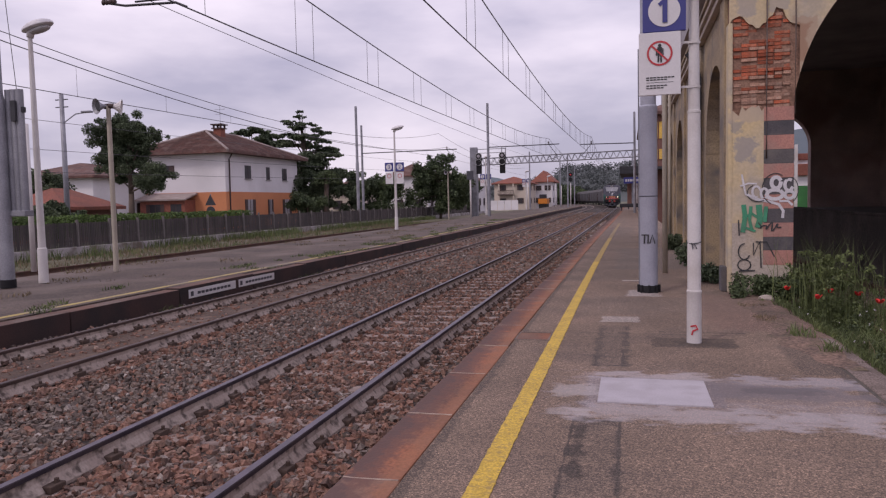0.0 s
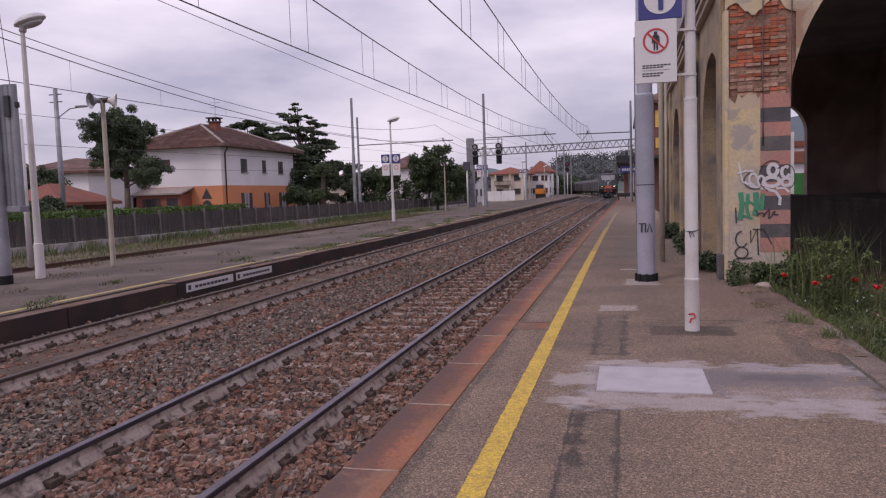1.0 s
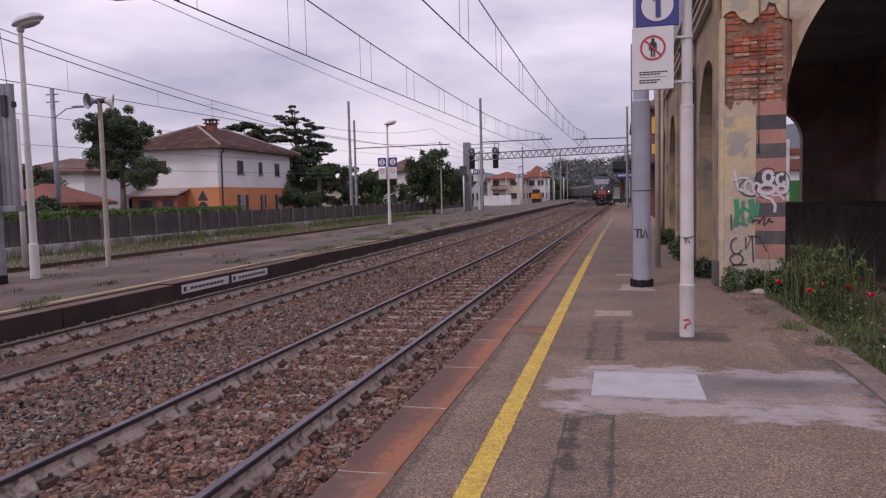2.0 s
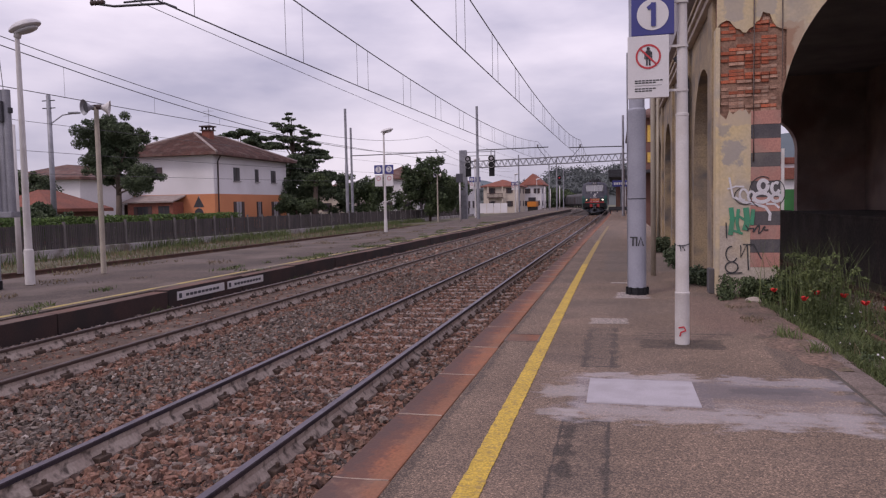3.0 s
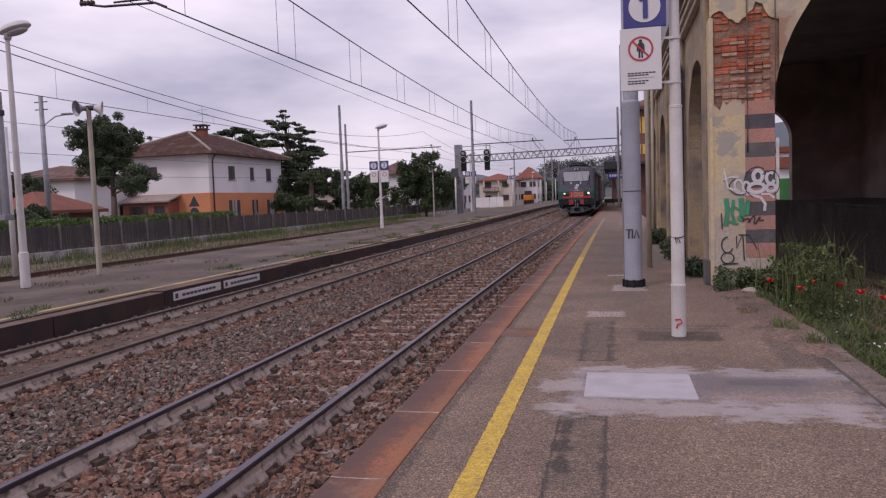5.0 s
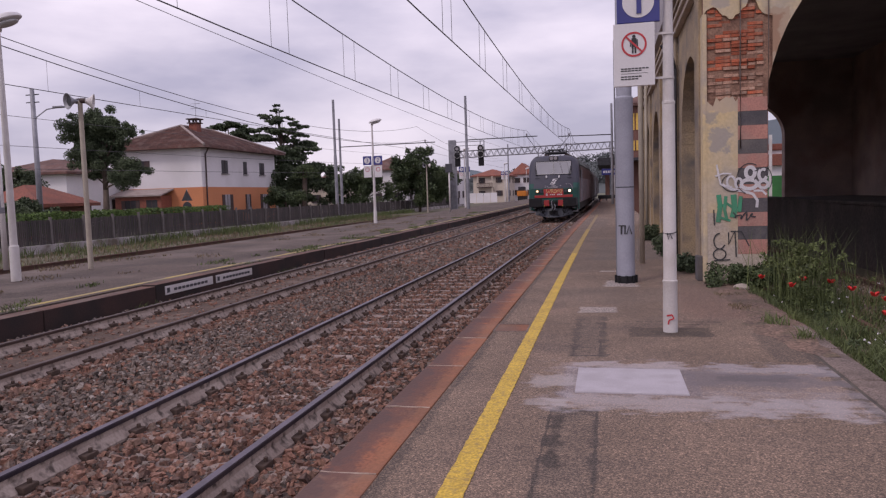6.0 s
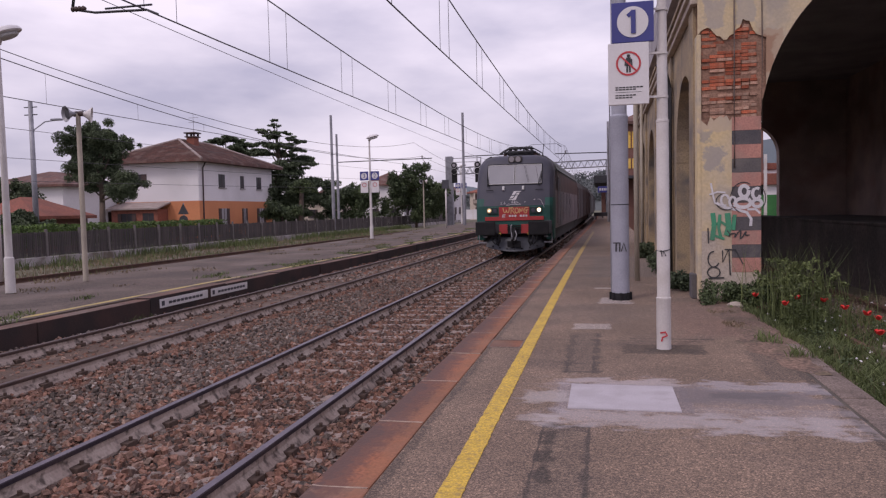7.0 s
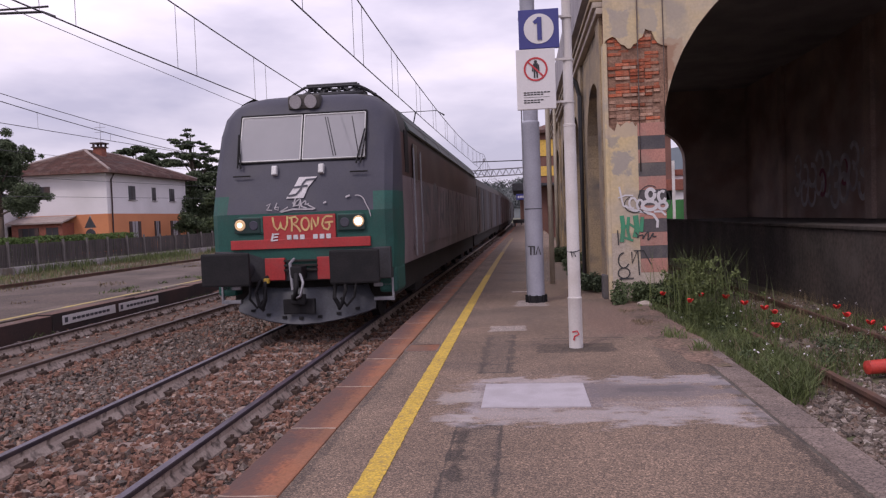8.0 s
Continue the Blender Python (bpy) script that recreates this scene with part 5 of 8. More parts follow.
polyline(bm, [(-8.95, 11.3, 5.24), (-8.5, 11.3, 5.15), (-7.5, 11.3, 5.12), (-7.29, 11.3, 5.03)], 0.022, 6)
tube(bm, (-8.3, 11.3, 5.2), (-7.4, 11.3, 5.2), 0.018, 0.018, 6)
part("registration_arm", bm, M["dark_steel"], near)
bm = B()
for k in range(4):
    tube(bm, (-8.95 + k * 0.07, 11.3, 5.24), (-8.9 + k * 0.07, 11.3, 5.235), 0.05, 0.03, 8)
part("insulator", bm, M["shutter"], near)
bm = B()
lathe(bm, -13.25, 13.2, [(0.165, -0.06), (0.165, 0.12)], 16)
part("foot", bm, M["black"], near)
cw = thing("tension_weights", "galvanised stack of overhead-line tension weights", "weights")
for dx in (-0.14, 0.0, 0.14):
    bm = B()
    lathe(bm, -12.95 + dx, 13.35, [(0.085, 1.62), (0.085, 4.25)], 12)
    part("weight", bm, M["galv"], cw)
bm = B()
box(bm, -13.2, -12.72, 13.22, 13.48, 1.5, 1.63, 0.02)
part("lower_clamp", bm, M["galv"], cw)
bm = B()
box(bm, -13.4, -12.7, 13.3, 13.4, 3.75, 3.87, 0.01)
box(bm, -12.93, -12.81, 13.2, 13.26, 3.55, 4.0, 0.01)
part("upper_clamp", bm, M["dark_steel"], cw)
bm = B()
tube(bm, (-12.87, 13.35, 4.2), (-13.1, 13.3, 7.5), 0.007, 0.007, 6)
part("guide", bm, M["dark_steel"], cw)

# signal gantry with a lattice beam
gan = thing("signal_gantry", "grey lattice signal gantry across the tracks", "signal gantry")
GY, GZ = 95.0, 6.7
bm = B()
box(bm, -20.15, -19.25, GY - 0.4, GY + 0.5, -0.6, 8.7, 0.03)
part("tower", bm, M["galv"], gan)
bm = B()
box(bm, -2.9 + 4.3, -2.9 + 4.8, GY - 0.3, GY + 0.3, -0.1, 7.6)
part("tower", bm, M["galv"], gan)
bm = B()
for dz in (0.0, 0.85):
    for dy in (-0.4, 0.4):
        tube(bm, (-19.2, GY + dy, GZ - 0.35 + dz), (1.7, GY + dy, GZ + dz + 0.05), 0.06, 0.06, 6)
part("chord", bm, M["galv"], gan)
for dy in (-0.4, 0.4):
    bm = B()
    for k in range(26):
        x = -19.0 + k * 0.8
        z = GZ - 0.35 + (k / 26) * 0.4
        tube(bm, (x, GY + dy, z), (x + 0.4, GY + dy, z + 0.85), 0.035, 0.035, 5)
        tube(bm, (x + 0.4, GY + dy, z + 0.85), (x + 0.8, GY + dy, z), 0.035, 0.035, 5)
    part("lattice", bm, M["galv"], gan)
bm = B()
for x in (-19.1, -15.4, -15.9):
    tube(bm, (x, GY - 0.5, 6.4), (x, GY - 0.5, 8.5), 0.06, 0.06, 6)
tube(bm, (-19.1, GY - 0.5, 8.4), (-15.4, GY - 0.5, 8.4), 0.05, 0.05, 6)
tube(bm, (-19.1, GY - 0.5, 7.9), (-15.4, GY - 0.5, 7.9), 0.05, 0.05, 6)
part("signal_cage", bm, M["galv"], gan)
for x in (-18.9, -15.8):
    s = thing("railway_signal", "black round-backed railway signal on the gantry", "signal", "gantry signals")
    bm = B()
    for z in (7.5, 6.7):
        tube(bm, (x, GY - 0.7, z), (x, GY - 0.95, z), 0.4, 0.4, 20)
    box(bm, x - 0.35, x + 0.35, GY - 0.7, GY - 0.5, 5.2, 7.7)
    part("head", bm, M["black"], s)
    bm = B()
    for z in (7.5, 6.7):
        ribbon(bm, loop(x, z, 0.40, 0.40, 0, 360, 24), 0.04, GY - 0.955)
    part("rim", bm, M["lamp_glass"], s)
    bm = B()
    tube(bm, (x, GY - 0.955, 7.5), (x, GY - 1.0, 7.5), 0.2, 0.2, 14)
    part("lens", bm, M["curtain"], s)
for x, y in ((-14.6, 112), (-9.9, 125), (-12.5, 140), (-11.6, 165), (0.6, 118)):
    cantilever(x, None, y, 6.5, 0.13, 9.0)


# ---------------------------------------------------------------- posts of the island platform
def lamp_post(x, y, top, z=-0.06, head_turn=0.0, label="white lamp post with a domed mushroom-white head"):
    ob = thing("lamp_post", label, "lamp post", "platform lamps", (x, y, z), head_turn)
    h = top - z
    bm = B()
    lathe(bm, 0, 0, [(0.11, 0), (0.105, 0.8), (0.085, 0.82), (0.05, h - 0.25), (0.05, h - 0.05)], 14)
    part("shaft", bm, M["white_pole"], ob)
    bm = B()
    tube(bm, (0, 0, h - 0.2), (0.05, 0, h + 0.02), 0.075, 0.09, 10)
    part("collar", bm, M["white_pole"], ob)
    bm = B()
    bmesh.ops.create_uvsphere(bm, u_segments=20, v_segments=12, radius=1.0)
    for v in bm.verts:
        if v.co.z < 0:
            v.co.z *= 0.28
    bmesh.ops.transform(bm, matrix=Matrix.Translation((0.22, 0, h + 0.02)) @ pose(0, 0, 0, 0, -12, 0) @ Matrix.Diagonal((0.42, 0.2, 0.16, 1)), verts=bm.verts)
    for f in bm.faces:
        f.smooth = True
    part("hood", bm, M["sign_white"], ob)
    bm = B()
    bmesh.ops.create_uvsphere(bm, u_segments=16, v_segments=8, radius=1.0)
    bmesh.ops.transform(bm, matrix=Matrix.Translation((0.26, 0, h - 0.045)) @ pose(0, 0, 0, 0, -12, 0) @ Matrix.Diagonal((0.3, 0.14, 0.06, 1)), verts=bm.verts)
    part("lens", bm, M["lamp_glass"], ob)
    return ob


lamp_post(-13.2, 14.16, 5.75)
lamp_post(-13.84, 42.96, 6.15)
lamp_post(-14.9, 78.0, 6.4)
lamp_post(-16.4, 121, 6.4)
lamp_post(-15.9, 150, 6.4)


def number_signs(x, y, z, words):
    for k, w in enumerate(words):
        sg = thing("platform_sign", f"small blue platform sign with white disc and number {w}", "sign", "island platform signs")
        cx = x + (k * 2 - 1) * 0.34
        bm = B()
        box(bm, cx - 0.27, cx + 0.27, y - 0.15, y - 0.11, z, z + 0.54, 0.006)
        part("panel", bm, M["sign_blue"], sg)
        bm = B()
        tube(bm, (cx, y - 0.152, z + 0.27), (cx, y - 0.156, z + 0.27), 0.19, 0.19, 24)
        part("disc", bm, M["sign_white"], sg)
        text_mesh("number", w, 0.36, M["sign_blue"], sg, pose(cx, y - 0.158, z + 0.27, 90, 0, 0))
        bm = B()
        box(bm, cx - 0.24, cx + 0.24, y - 0.14, y - 0.11, z - 0.75, z - 0.05, 0.004)
        part("notice", bm, M["sign_white"], sg, "white notice plate")
        bm = B()
        ribbon(bm, loop(cx, z - 0.27, 0.12, 0.12, 0, 360, 16), 0.03, y - 0.144)
        part("barred_circle", bm, M["sign_red"], sg)


number_signs(-13.84, 42.96, 3.55, ("3", "2"))
number_signs(-14.9, 78.0, 4.0, ("3", "2"))
number_signs(-16.4, 121.0, 4.6, ("3", "2"))


def horn_post(x, y, top, z=-0.06):
    ob = thing("loudspeaker_post", "slim grey-beige post with two horn loudspeakers", "loudspeaker post", "loudspeaker posts", (x, y, z))
    h = top - z
    bm = B()
    lathe(bm, 0, 0, [(0.075, 0), (0.07, 0.4), (0.06, h - 0.1), (0.06, h)], 12)
    part("shaft", bm, M["cream_pole"], ob)
    for s, turn in ((-1, 66), (1, 30)):
        bm = B()
        prof = [(0.045, 0.0), (0.05, 0.06), (0.07, 0.12), (0.13, 0.22), (0.21, 0.29), (0.20, 0.275), (0.05, 0.13)]
        lathe(bm, 0, 0, prof, 18)
        bmesh.ops.transform(bm, matrix=Matrix.Translation((0.05 * s, 0, h + 0.0)) @ pose(0, 0, 0, 0, 96 * s, turn), verts=bm.verts)
        part("horn", bm, M["galv" if s < 0 else "white_pole"], ob)
        bm = B()
        tube(bm, (0.02 * s, 0, h), (0.14 * s, 0.03, h), 0.07, 0.07, 12)
        part("driver", bm, M["shutter"], ob)
        # Dark disc stands in for the shaded inside of the horn.
        bm = B()
        lathe(bm, 0, 0, [(0.125, 0.235), (0.12, 0.24)], 16)
        bmesh.ops.transform(bm, matrix=Matrix.Translation((0.05 * s, 0, h + 0.0)) @ pose(0, 0, 0, 0, 96 * s, turn), verts=bm.verts)
        part("mouth", bm, M["dark_steel"], ob)
    return ob


horn_post(-13.39, 16.9, 4.35)
horn_post(-16.9, 69.0, 4.5)
for x, y, h in ((-16.33, 17.18, 4.05), (-13.2, 62.0, 4.2), (-14.0, 105, 4.0), (-12.6, 132, 4.5), (-13.6, 155, 4.5)):
    bm = B()
    lathe(bm, x, y, [(0.075, -0.1), (0.07, h)], 10)
    tagged(part("post", bm, M["white_pole"]), "plain white painted steel post on the island platform", "post", "platform posts")
sg = thing("timetable_sign", "dark blue sign board on a white post", "sign")
bm = B()
box(bm, -13.5, -12.9, 61.85, 61.93, 3.5, 4.25, 0.01)
part("panel", bm, M["sign_back"], sg)
sgn = thing("railway_signal", "two-lamp ground signal with red aspect on a white mast", "signal")
bm = B()
tube(bm, (-11.3, 150, -0.1), (-11.3, 150, 5.0), 0.1, 0.08, 8)
part("mast", bm, M["white_pole"], sgn)
bm = B()
for z in (5.6, 6.6):
    tube(bm, (-11.3, 149.8, z), (-11.3, 149.6, z), 0.42, 0.42, 16)
part("head", bm, M["black"], sgn)
bm = B()
tube(bm, (-11.3, 149.59, 6.6), (-11.3, 149.5, 6.6), 0.16, 0.16, 12)
part("lens", bm, M["sign_red"], sgn)


# ---------------------------------------------------------------- fence and hedge behind the island platform
FX = -25.3
fence = thing("fence", "dark weathered slat fence with concrete posts on a low wall", "fence")
bm = B()
box(bm, -0.05, 0.05, -0.06, 0.06, -0.3, 1.16, 0.012)
post0 = part("post", bm, M["fence_post"], fence)
post0.matrix_basis = pose(FX, 14.0, 0)
for k in range(1, 52):
    ob = new("post", post0.data)
    ob.parent = fence
    ob.matrix_basis = pose(FX + random.uniform(-0.03, 0.03), 14.0 + k * 2.2, random.uniform(-0.02, 0.03), random.uniform(-1, 1), random.uniform(-1, 1), 0)
n = 1000
ys = 12.0 + np.arange(n) * 0.115
h = 1.02 + rng.normal(0, 0.012, n)
x0 = FX - 0.07 + rng.normal(0, 0.006, n)
v = np.stack([np.stack([x0 + a, ys + b, z if isinstance(z, np.ndarray) else np.full(n, z)], 1) for z in (-0.1, h) for a, b in ((0, 0), (0.02, 0), (0.02, 0.085), (0, 0.085))], 1).reshape(-1, 3)
q = np.array([[0, 1, 2, 3], [4, 7, 6, 5], [0, 4, 5, 1], [1, 5, 6, 2], [2, 6, 7, 3], [3, 7, 4, 0]])
tagged(raw("slat", v, (np.arange(n)[:, None, None] * 8 + q[None]).reshape(-1, 4), M["fence"], fence), kind="stuff")
bm = B()
for z in (0.12, 0.86):
    box(bm, FX - 0.11, FX - 0.075, 12, 127, z, z + 0.08)
part("rail", bm, M["fence"], fence)
bm = B()
box(bm, FX - 0.16, FX + 0.16, 5, 130, -0.6, -0.12, 0.03)
tagged(part("fence_plinth", bm, M["plinth"]), "crumbling white low wall under the fence", kind="structure")

n = 42000
hx, hy = rng.uniform(-26.6, -25.7, n), rng.uniform(14, 47, n)
hz = rng.uniform(0.3, 1.36, n) + 0.03 * np.sin(hy * 1.7)
u = rng.normal(size=(n, 3)) * 0.032
w = rng.normal(size=(n, 3)) * 0.028
c = np.stack([hx, hy, hz], 1)
tagged(raw("hedge", np.stack([c - u, c + w, c + u, c - w], 1).reshape(-1, 3), np.arange(n * 4).reshape(-1, 4), M["hedge"]), "long clipped bright green hedge behind the fence", "hedge", kind="stuff")


# ---------------------------------------------------------------- houses
def window(house, face, u, z0, z1, w, shutters, at, glass="window_dark"):
    """A framed window on a wall: face x looks to +x, face y looks to -y; u is its middle along the wall."""
    def place(a0, a1, o0, o1, b0, b1):
        bm = B()
        if face == "x":
            box(bm, at + o0, at + o1, a0, a1, b0, b1)
        else:
            box(bm, a0, a1, at - o1, at - o0, b0, b1)
        return bm
    win = part("window", place(u - w / 2, u + w / 2, -0.05, 0.012, z0, z1), M[glass], house)
    part("frame", place(u - 0.03, u + 0.03, 0.012, 0.03, z0, z1), M["shutter"], win)
    part("sill", place(u - w / 2 - 0.1, u + w / 2 + 0.1, 0.0, 0.14, z0 - 0.1, z0 - 0.02), M["plinth"], win)
    if shutters:
        for s in (-1, 1):
            a = u + s * (w / 2 + shutters / 2)
            part("shutter", place(a - shutters / 2 + 0.01, a + shutters / 2 - 0.01, 0.0, 0.06, z0, z1), M["shutter"], win)
    return win


def hip_roof(bm, x0, x1, y0, y1, z0, z1, inset, thick=0.22):
    """A hipped roof whose ridge runs along y."""
    xm = (x0 + x1) / 2
    low = [bm.verts.new(p) for p in ((x0, y0, z0 - thick), (x1, y0, z0 - thick), (x1, y1, z0 - thick), (x0, y1, z0 - thick))]
    e = [bm.verts.new(p) for p in ((x0, y0, z0), (x1, y0, z0), (x1, y1, z0), (x0, y1, z0))]
    a, c = bm.verts.new((xm, y0 + inset, z1)), bm.verts.new((xm, y1 - inset, z1))
    for f in ((e[0], e[1], a), (e[1], e[2], c, a), (e[2], e[3], c), (e[3], e[0], a, c)):
        bm.faces.new(f)
    for k in range(4):
        bm.faces.new((low[k], low[(k + 1) % 4], e[(k + 1) % 4], e[k]))
    bm.faces.new(low[::-1])
    return bm


house = thing("house", "two-storey house, white above orange render, brown hipped tile roof", "house")
HX0, HX1, HY0, HY1 = -48.3, -38.2, 64.5, 80.6
bm = B()
box(bm, HX0, HX1, HY0, HY1, 3.12, 7.0)
part("upper_wall", bm, M["wall_white"], house)
bm = B()
box(bm, HX0 - 0.03, HX1 + 0.03, HY0 - 0.03, HY1 + 0.03, -0.7, 3.12)
part("lower_wall", bm, M["wall_orange"], house)
bm = B()
hip_roof(bm, HX0 - 1.0, HX1 + 1.0, HY0 - 1.0, HY1 + 1.0, 7.1, 9.65, 6.0)
roof = part("roof", bm, M["roof"], house)
bm = B()
xm = (HX0 + HX1) / 2
ends = ((HX0 - 1, HY0 - 1), (HX1 + 1, HY0 - 1), (HX1 + 1, HY1 + 1), (HX0 - 1, HY1 + 1))
for k, (x, y) in enumerate(ends):
    ay = HY0 + 5.0 if k < 2 else HY1 - 5.0
    tube(bm, (x, y, 7.12), (xm, ay, 9.68), 0.13, 0.13, 8)
tube(bm, (xm, HY0 + 5, 9.68), (xm, HY1 - 5, 9.68), 0.13, 0.13, 8)
part("ridge_tile", bm, M["tile_ridge"], roof)
# rows of tiles on the two slopes in view
bm = B()
for k in range(34):
    t = (k + 0.5) / 34
    z = 7.1 + (9.65 - 7.1) * t + 0.03
    a = HX1 + 1 - (HX1 + 1 - xm) * t
    y0, y1 = HY0 - 1 + 6 * t, HY1 + 1 - 6 * t
    tube(bm, (a, y0 + 0.1, z), (a, y1 - 0.1, z), 0.035, 0.035, 4)
    yy = HY0 - 1 + 6 * t
    xa, xb = HX0 - 1 + (xm - HX0 + 1) * t, HX1 + 1 - (HX1 + 1 - xm) * t
    tube(bm, (xa + 0.1, yy, z), (xb - 0.1, yy, z), 0.035, 0.035, 4)
tagged(part("tile_course", bm, M["roof"], roof), kind="stuff")
ch = B()
box(ch, -42.6, -41.7, 69.9, 70.8, 8.6, 9.9, 0.02)
chim = part("chimney", ch, M["roof_red"], house)
bm = B()
box(bm, -42.75, -41.55, 69.75, 70.95, 9.9, 10.0)
for x, y in ((-42.55, 69.95), (-41.75, 69.95), (-42.55, 70.75), (-41.75, 70.75)):
    box(bm, x - 0.08, x + 0.08, y - 0.08, y + 0.08, 10.0, 10.3)
box(bm, -42.8, -41.5, 69.7, 71.0, 10.3, 10.42)
part("chimney_cap", bm, M["shutter"], chim)
bm = B()
tube(bm, (-42.5, 71.2, 8.8), (-42.5, 71.2, 12.6), 0.03, 0.02, 5)
for z in (11.6, 12.1):
    tube(bm, (-43.1, 71.2, z), (-41.9, 71.2, z), 0.02, 0.02, 4)
part("aerial", bm, M["galv"], house)
for u, w in ((68.95, 1.3), (73.3, 0.85), (77.25, 1.2)):
    window(house, "x", u, 4.5, 5.85, w, 0, HX1)
for u, w, sh in ((69.15, 1.1, 0.55), (73.6, 0.6, 0.3), (77.6, 1.1, 0.55)):
    window(house, "x", u, 0.35, 2.35, w, sh, HX1 + 0.03, "curtain")
window(house, "y", -45.0, 4.9, 5.85, 1.2, 0.6, HY0)
annex = thing("porch", "low orange porch with a pale sloping roof", "porch")
bm = B()
box(bm, -46.6, -41.6, 62.7, 64.46, -0.7, 2.4)
part("wall", bm, M["roof_red"], annex)
bm = B()
vs = [bm.verts.new(p) for p in ((-46.9, 62.3, 2.35), (-41.3, 62.3, 2.35), (-41.3, 64.46, 2.95), (-46.9, 64.46, 2.95), (-46.9, 62.3, 2.5), (-41.3, 62.3, 2.5), (-41.3, 64.46, 3.08), (-46.9, 64.46, 3.08))]
for f in ((3, 2, 1, 0), (4, 5, 6, 7), (0, 1, 5, 4), (1, 2, 6, 5), (2, 3, 7, 6), (3, 0, 4, 7)):
    bm.faces.new([vs[k] for k in f])
part("roof", bm, M["tile_ridge"], annex)
window(annex, "y", -44.9, 1.2, 2.0, 1.2, 0.4, 62.7)
window(annex, "y", -42.6, 1.2, 2.0, 1.2, 0.0, 62.7)
bm = B()
polyline(bm, [(-37.9, 65.4, 6.9), (-38.1, 65.2, 6.3), (-38.1, 65.1, -0.5)], 0.07, 6)
part("downpipe", bm, M["shutter"], house)


def plain_house(x0, x1, y0, y1, eave, top, wall, roof_m, label, floors, cols):
    ob = thing("house", label, "house", "far houses")
    bm = B()
    box(bm, x0, x1, y0, y1, -0.7, eave)
    part("wall", bm, M[wall], ob)
    bm = B()
    hip_roof(bm, x0 - 0.7, x1 + 0.7, y0 - 0.7, y1 + 0.7, eave + 0.15, top, min(x1 - x0, y1 - y0) * 0.5)
    part("roof", bm, M[roof_m], ob)
    for k in range(floors):
        z = 1.0 + k * 3.0
        if z + 1.4 > eave:
            break
        for c in range(cols):
            window(ob, "y", x0 + (x1 - x0) * (c + 0.5) / cols, z, z + 1.2, 0.8, 0.35, y0)
            window(ob, "x", y0 + (y1 - y0) * (c + 0.5) / cols, z, z + 1.2, 0.8, 0.35, x1)
    return ob


plain_house(-56, -47.2, 57, 66, 4.6, 6.2, "wall_white", "roof", "low white house with a brown roof beyond the garden", 2, 2)
plain_house(-41.5, -36.6, 41.5, 46.0, 1.7, 3.2, "wall_brown", "roof_red", "low outbuilding with a reddish tiled roof", 0, 2)
plain_house(-37.5, -31.0, 113, 122, 5.9, 8.0, "wall_white", "roof", "distant white house with a brown roof", 2, 2)
plain_house(-42.5, -37.0, 100, 108, 3.6, 5.2, "wall_cream", "roof", "small distant house with a brown roof", 1, 2)
plain_house(-29.8, -21.8, 166, 178, 5.5, 7.2, "wall_cream", "roof_red", "cream distant house with a balcony and red roof", 2, 2)
plain_house(-22.5, -18.0, 180, 192, 6.0, 8.9, "wall_white", "roof_red", "tall distant house with a bright red roof", 2, 2)
plain_house(-30.5, -26.0, 128, 136, 5.0, 6.6, "wall_white", "roof", "grey-white distant house behind the gantry", 2, 2)

bal = thing("balcony", "pale balcony on the cream distant house", "balcony")
bm = B()
box(bm, -28.8, -25.2, 164.8, 166.0, 2.9, 3.1)
for k in range(13):
    box(bm, -28.8 + k * 0.29, -28.72 + k * 0.29, 164.8, 164.86, 3.1, 3.9)
box(bm, -28.8, -25.2, 164.78, 164.88, 3.9, 4.0)
part("railing", bm, M["shutter"], bal)
for x in (-28.7, -25.4):
    bm = B()
    box(bm, x, x + 0.25, 164.9, 165.15, -0.6, 5.5)
    part("column", bm, M["wall_cream"], bal)
garden = thing("garden_fence", "white panelled garden fence in front of the houses", "fence")
for k in range(4):
    bm = B()
    box(bm, -29.6 + k * 1.55, -28.15 + k * 1.55, 160, 160.1, -0.4, 1.75)
    part("fence_panel", bm, M["wall_white"], garden)

station = thing("station_building", "yellow and brown station building at the platform end", "building")
bm = B()
box(bm, 1.45, 12, 60, 84, -0.6, 8.1)
part("wall", bm, M["wall_brown"], station)
bm = B()
hip_roof(bm, 0.9, 12.6, 59.4, 84.6, 8.25, 10.6, 5)
part("roof", bm, M["roof"], station)
for z, hh in ((4.6, 0.78), (6.2, 1.3)):
    for k in range(4):
        bm = B()
        box(bm, 1.5 + k * 0.83, 2.22 + k * 0.83, 59.93, 60.0, z, z + hh)
        part("panel", bm, M["wall_yellow"], station, "bright yellow wall panel")
bm = B()
box(bm, 1.0, 9.0, 57.5, 60.0, 3.75, 3.95)
part("canopy", bm, M["dark_steel"], station)
for x in (1.3, 4.0):
    bm = B()
    tube(bm, (x, 57.8, -0.1), (x, 57.8, 3.75), 0.08, 0.08, 8)
    part("column", bm, M["cream_pole"], station)
shel = thing("platform_canopy", "dark flat platform canopy with a blue station sign", "canopy")
bm = B()
box(bm, -1.1, 2.4, 98, 122, 4.75, 5.75, 0.05)
part("roof", bm, M["dark_steel"], shel)
for y in (98.5, 106, 114, 121):
    bm = B()
    tube(bm, (1.0, y, 0), (1.0, y, 4.8), 0.12, 0.12, 8)
    part("column", bm, M["white_pole"], shel)
bm = B()
box(bm, -0.6, 1.6, 97.6, 97.75, 3.5, 4.3, 0.02)
# Added brown sheet closes the view and supplies the dark under the canopy.
bw = B()
box(bw, -0.2, 2.4, 121.6, 122.0, 0.0, 4.75)
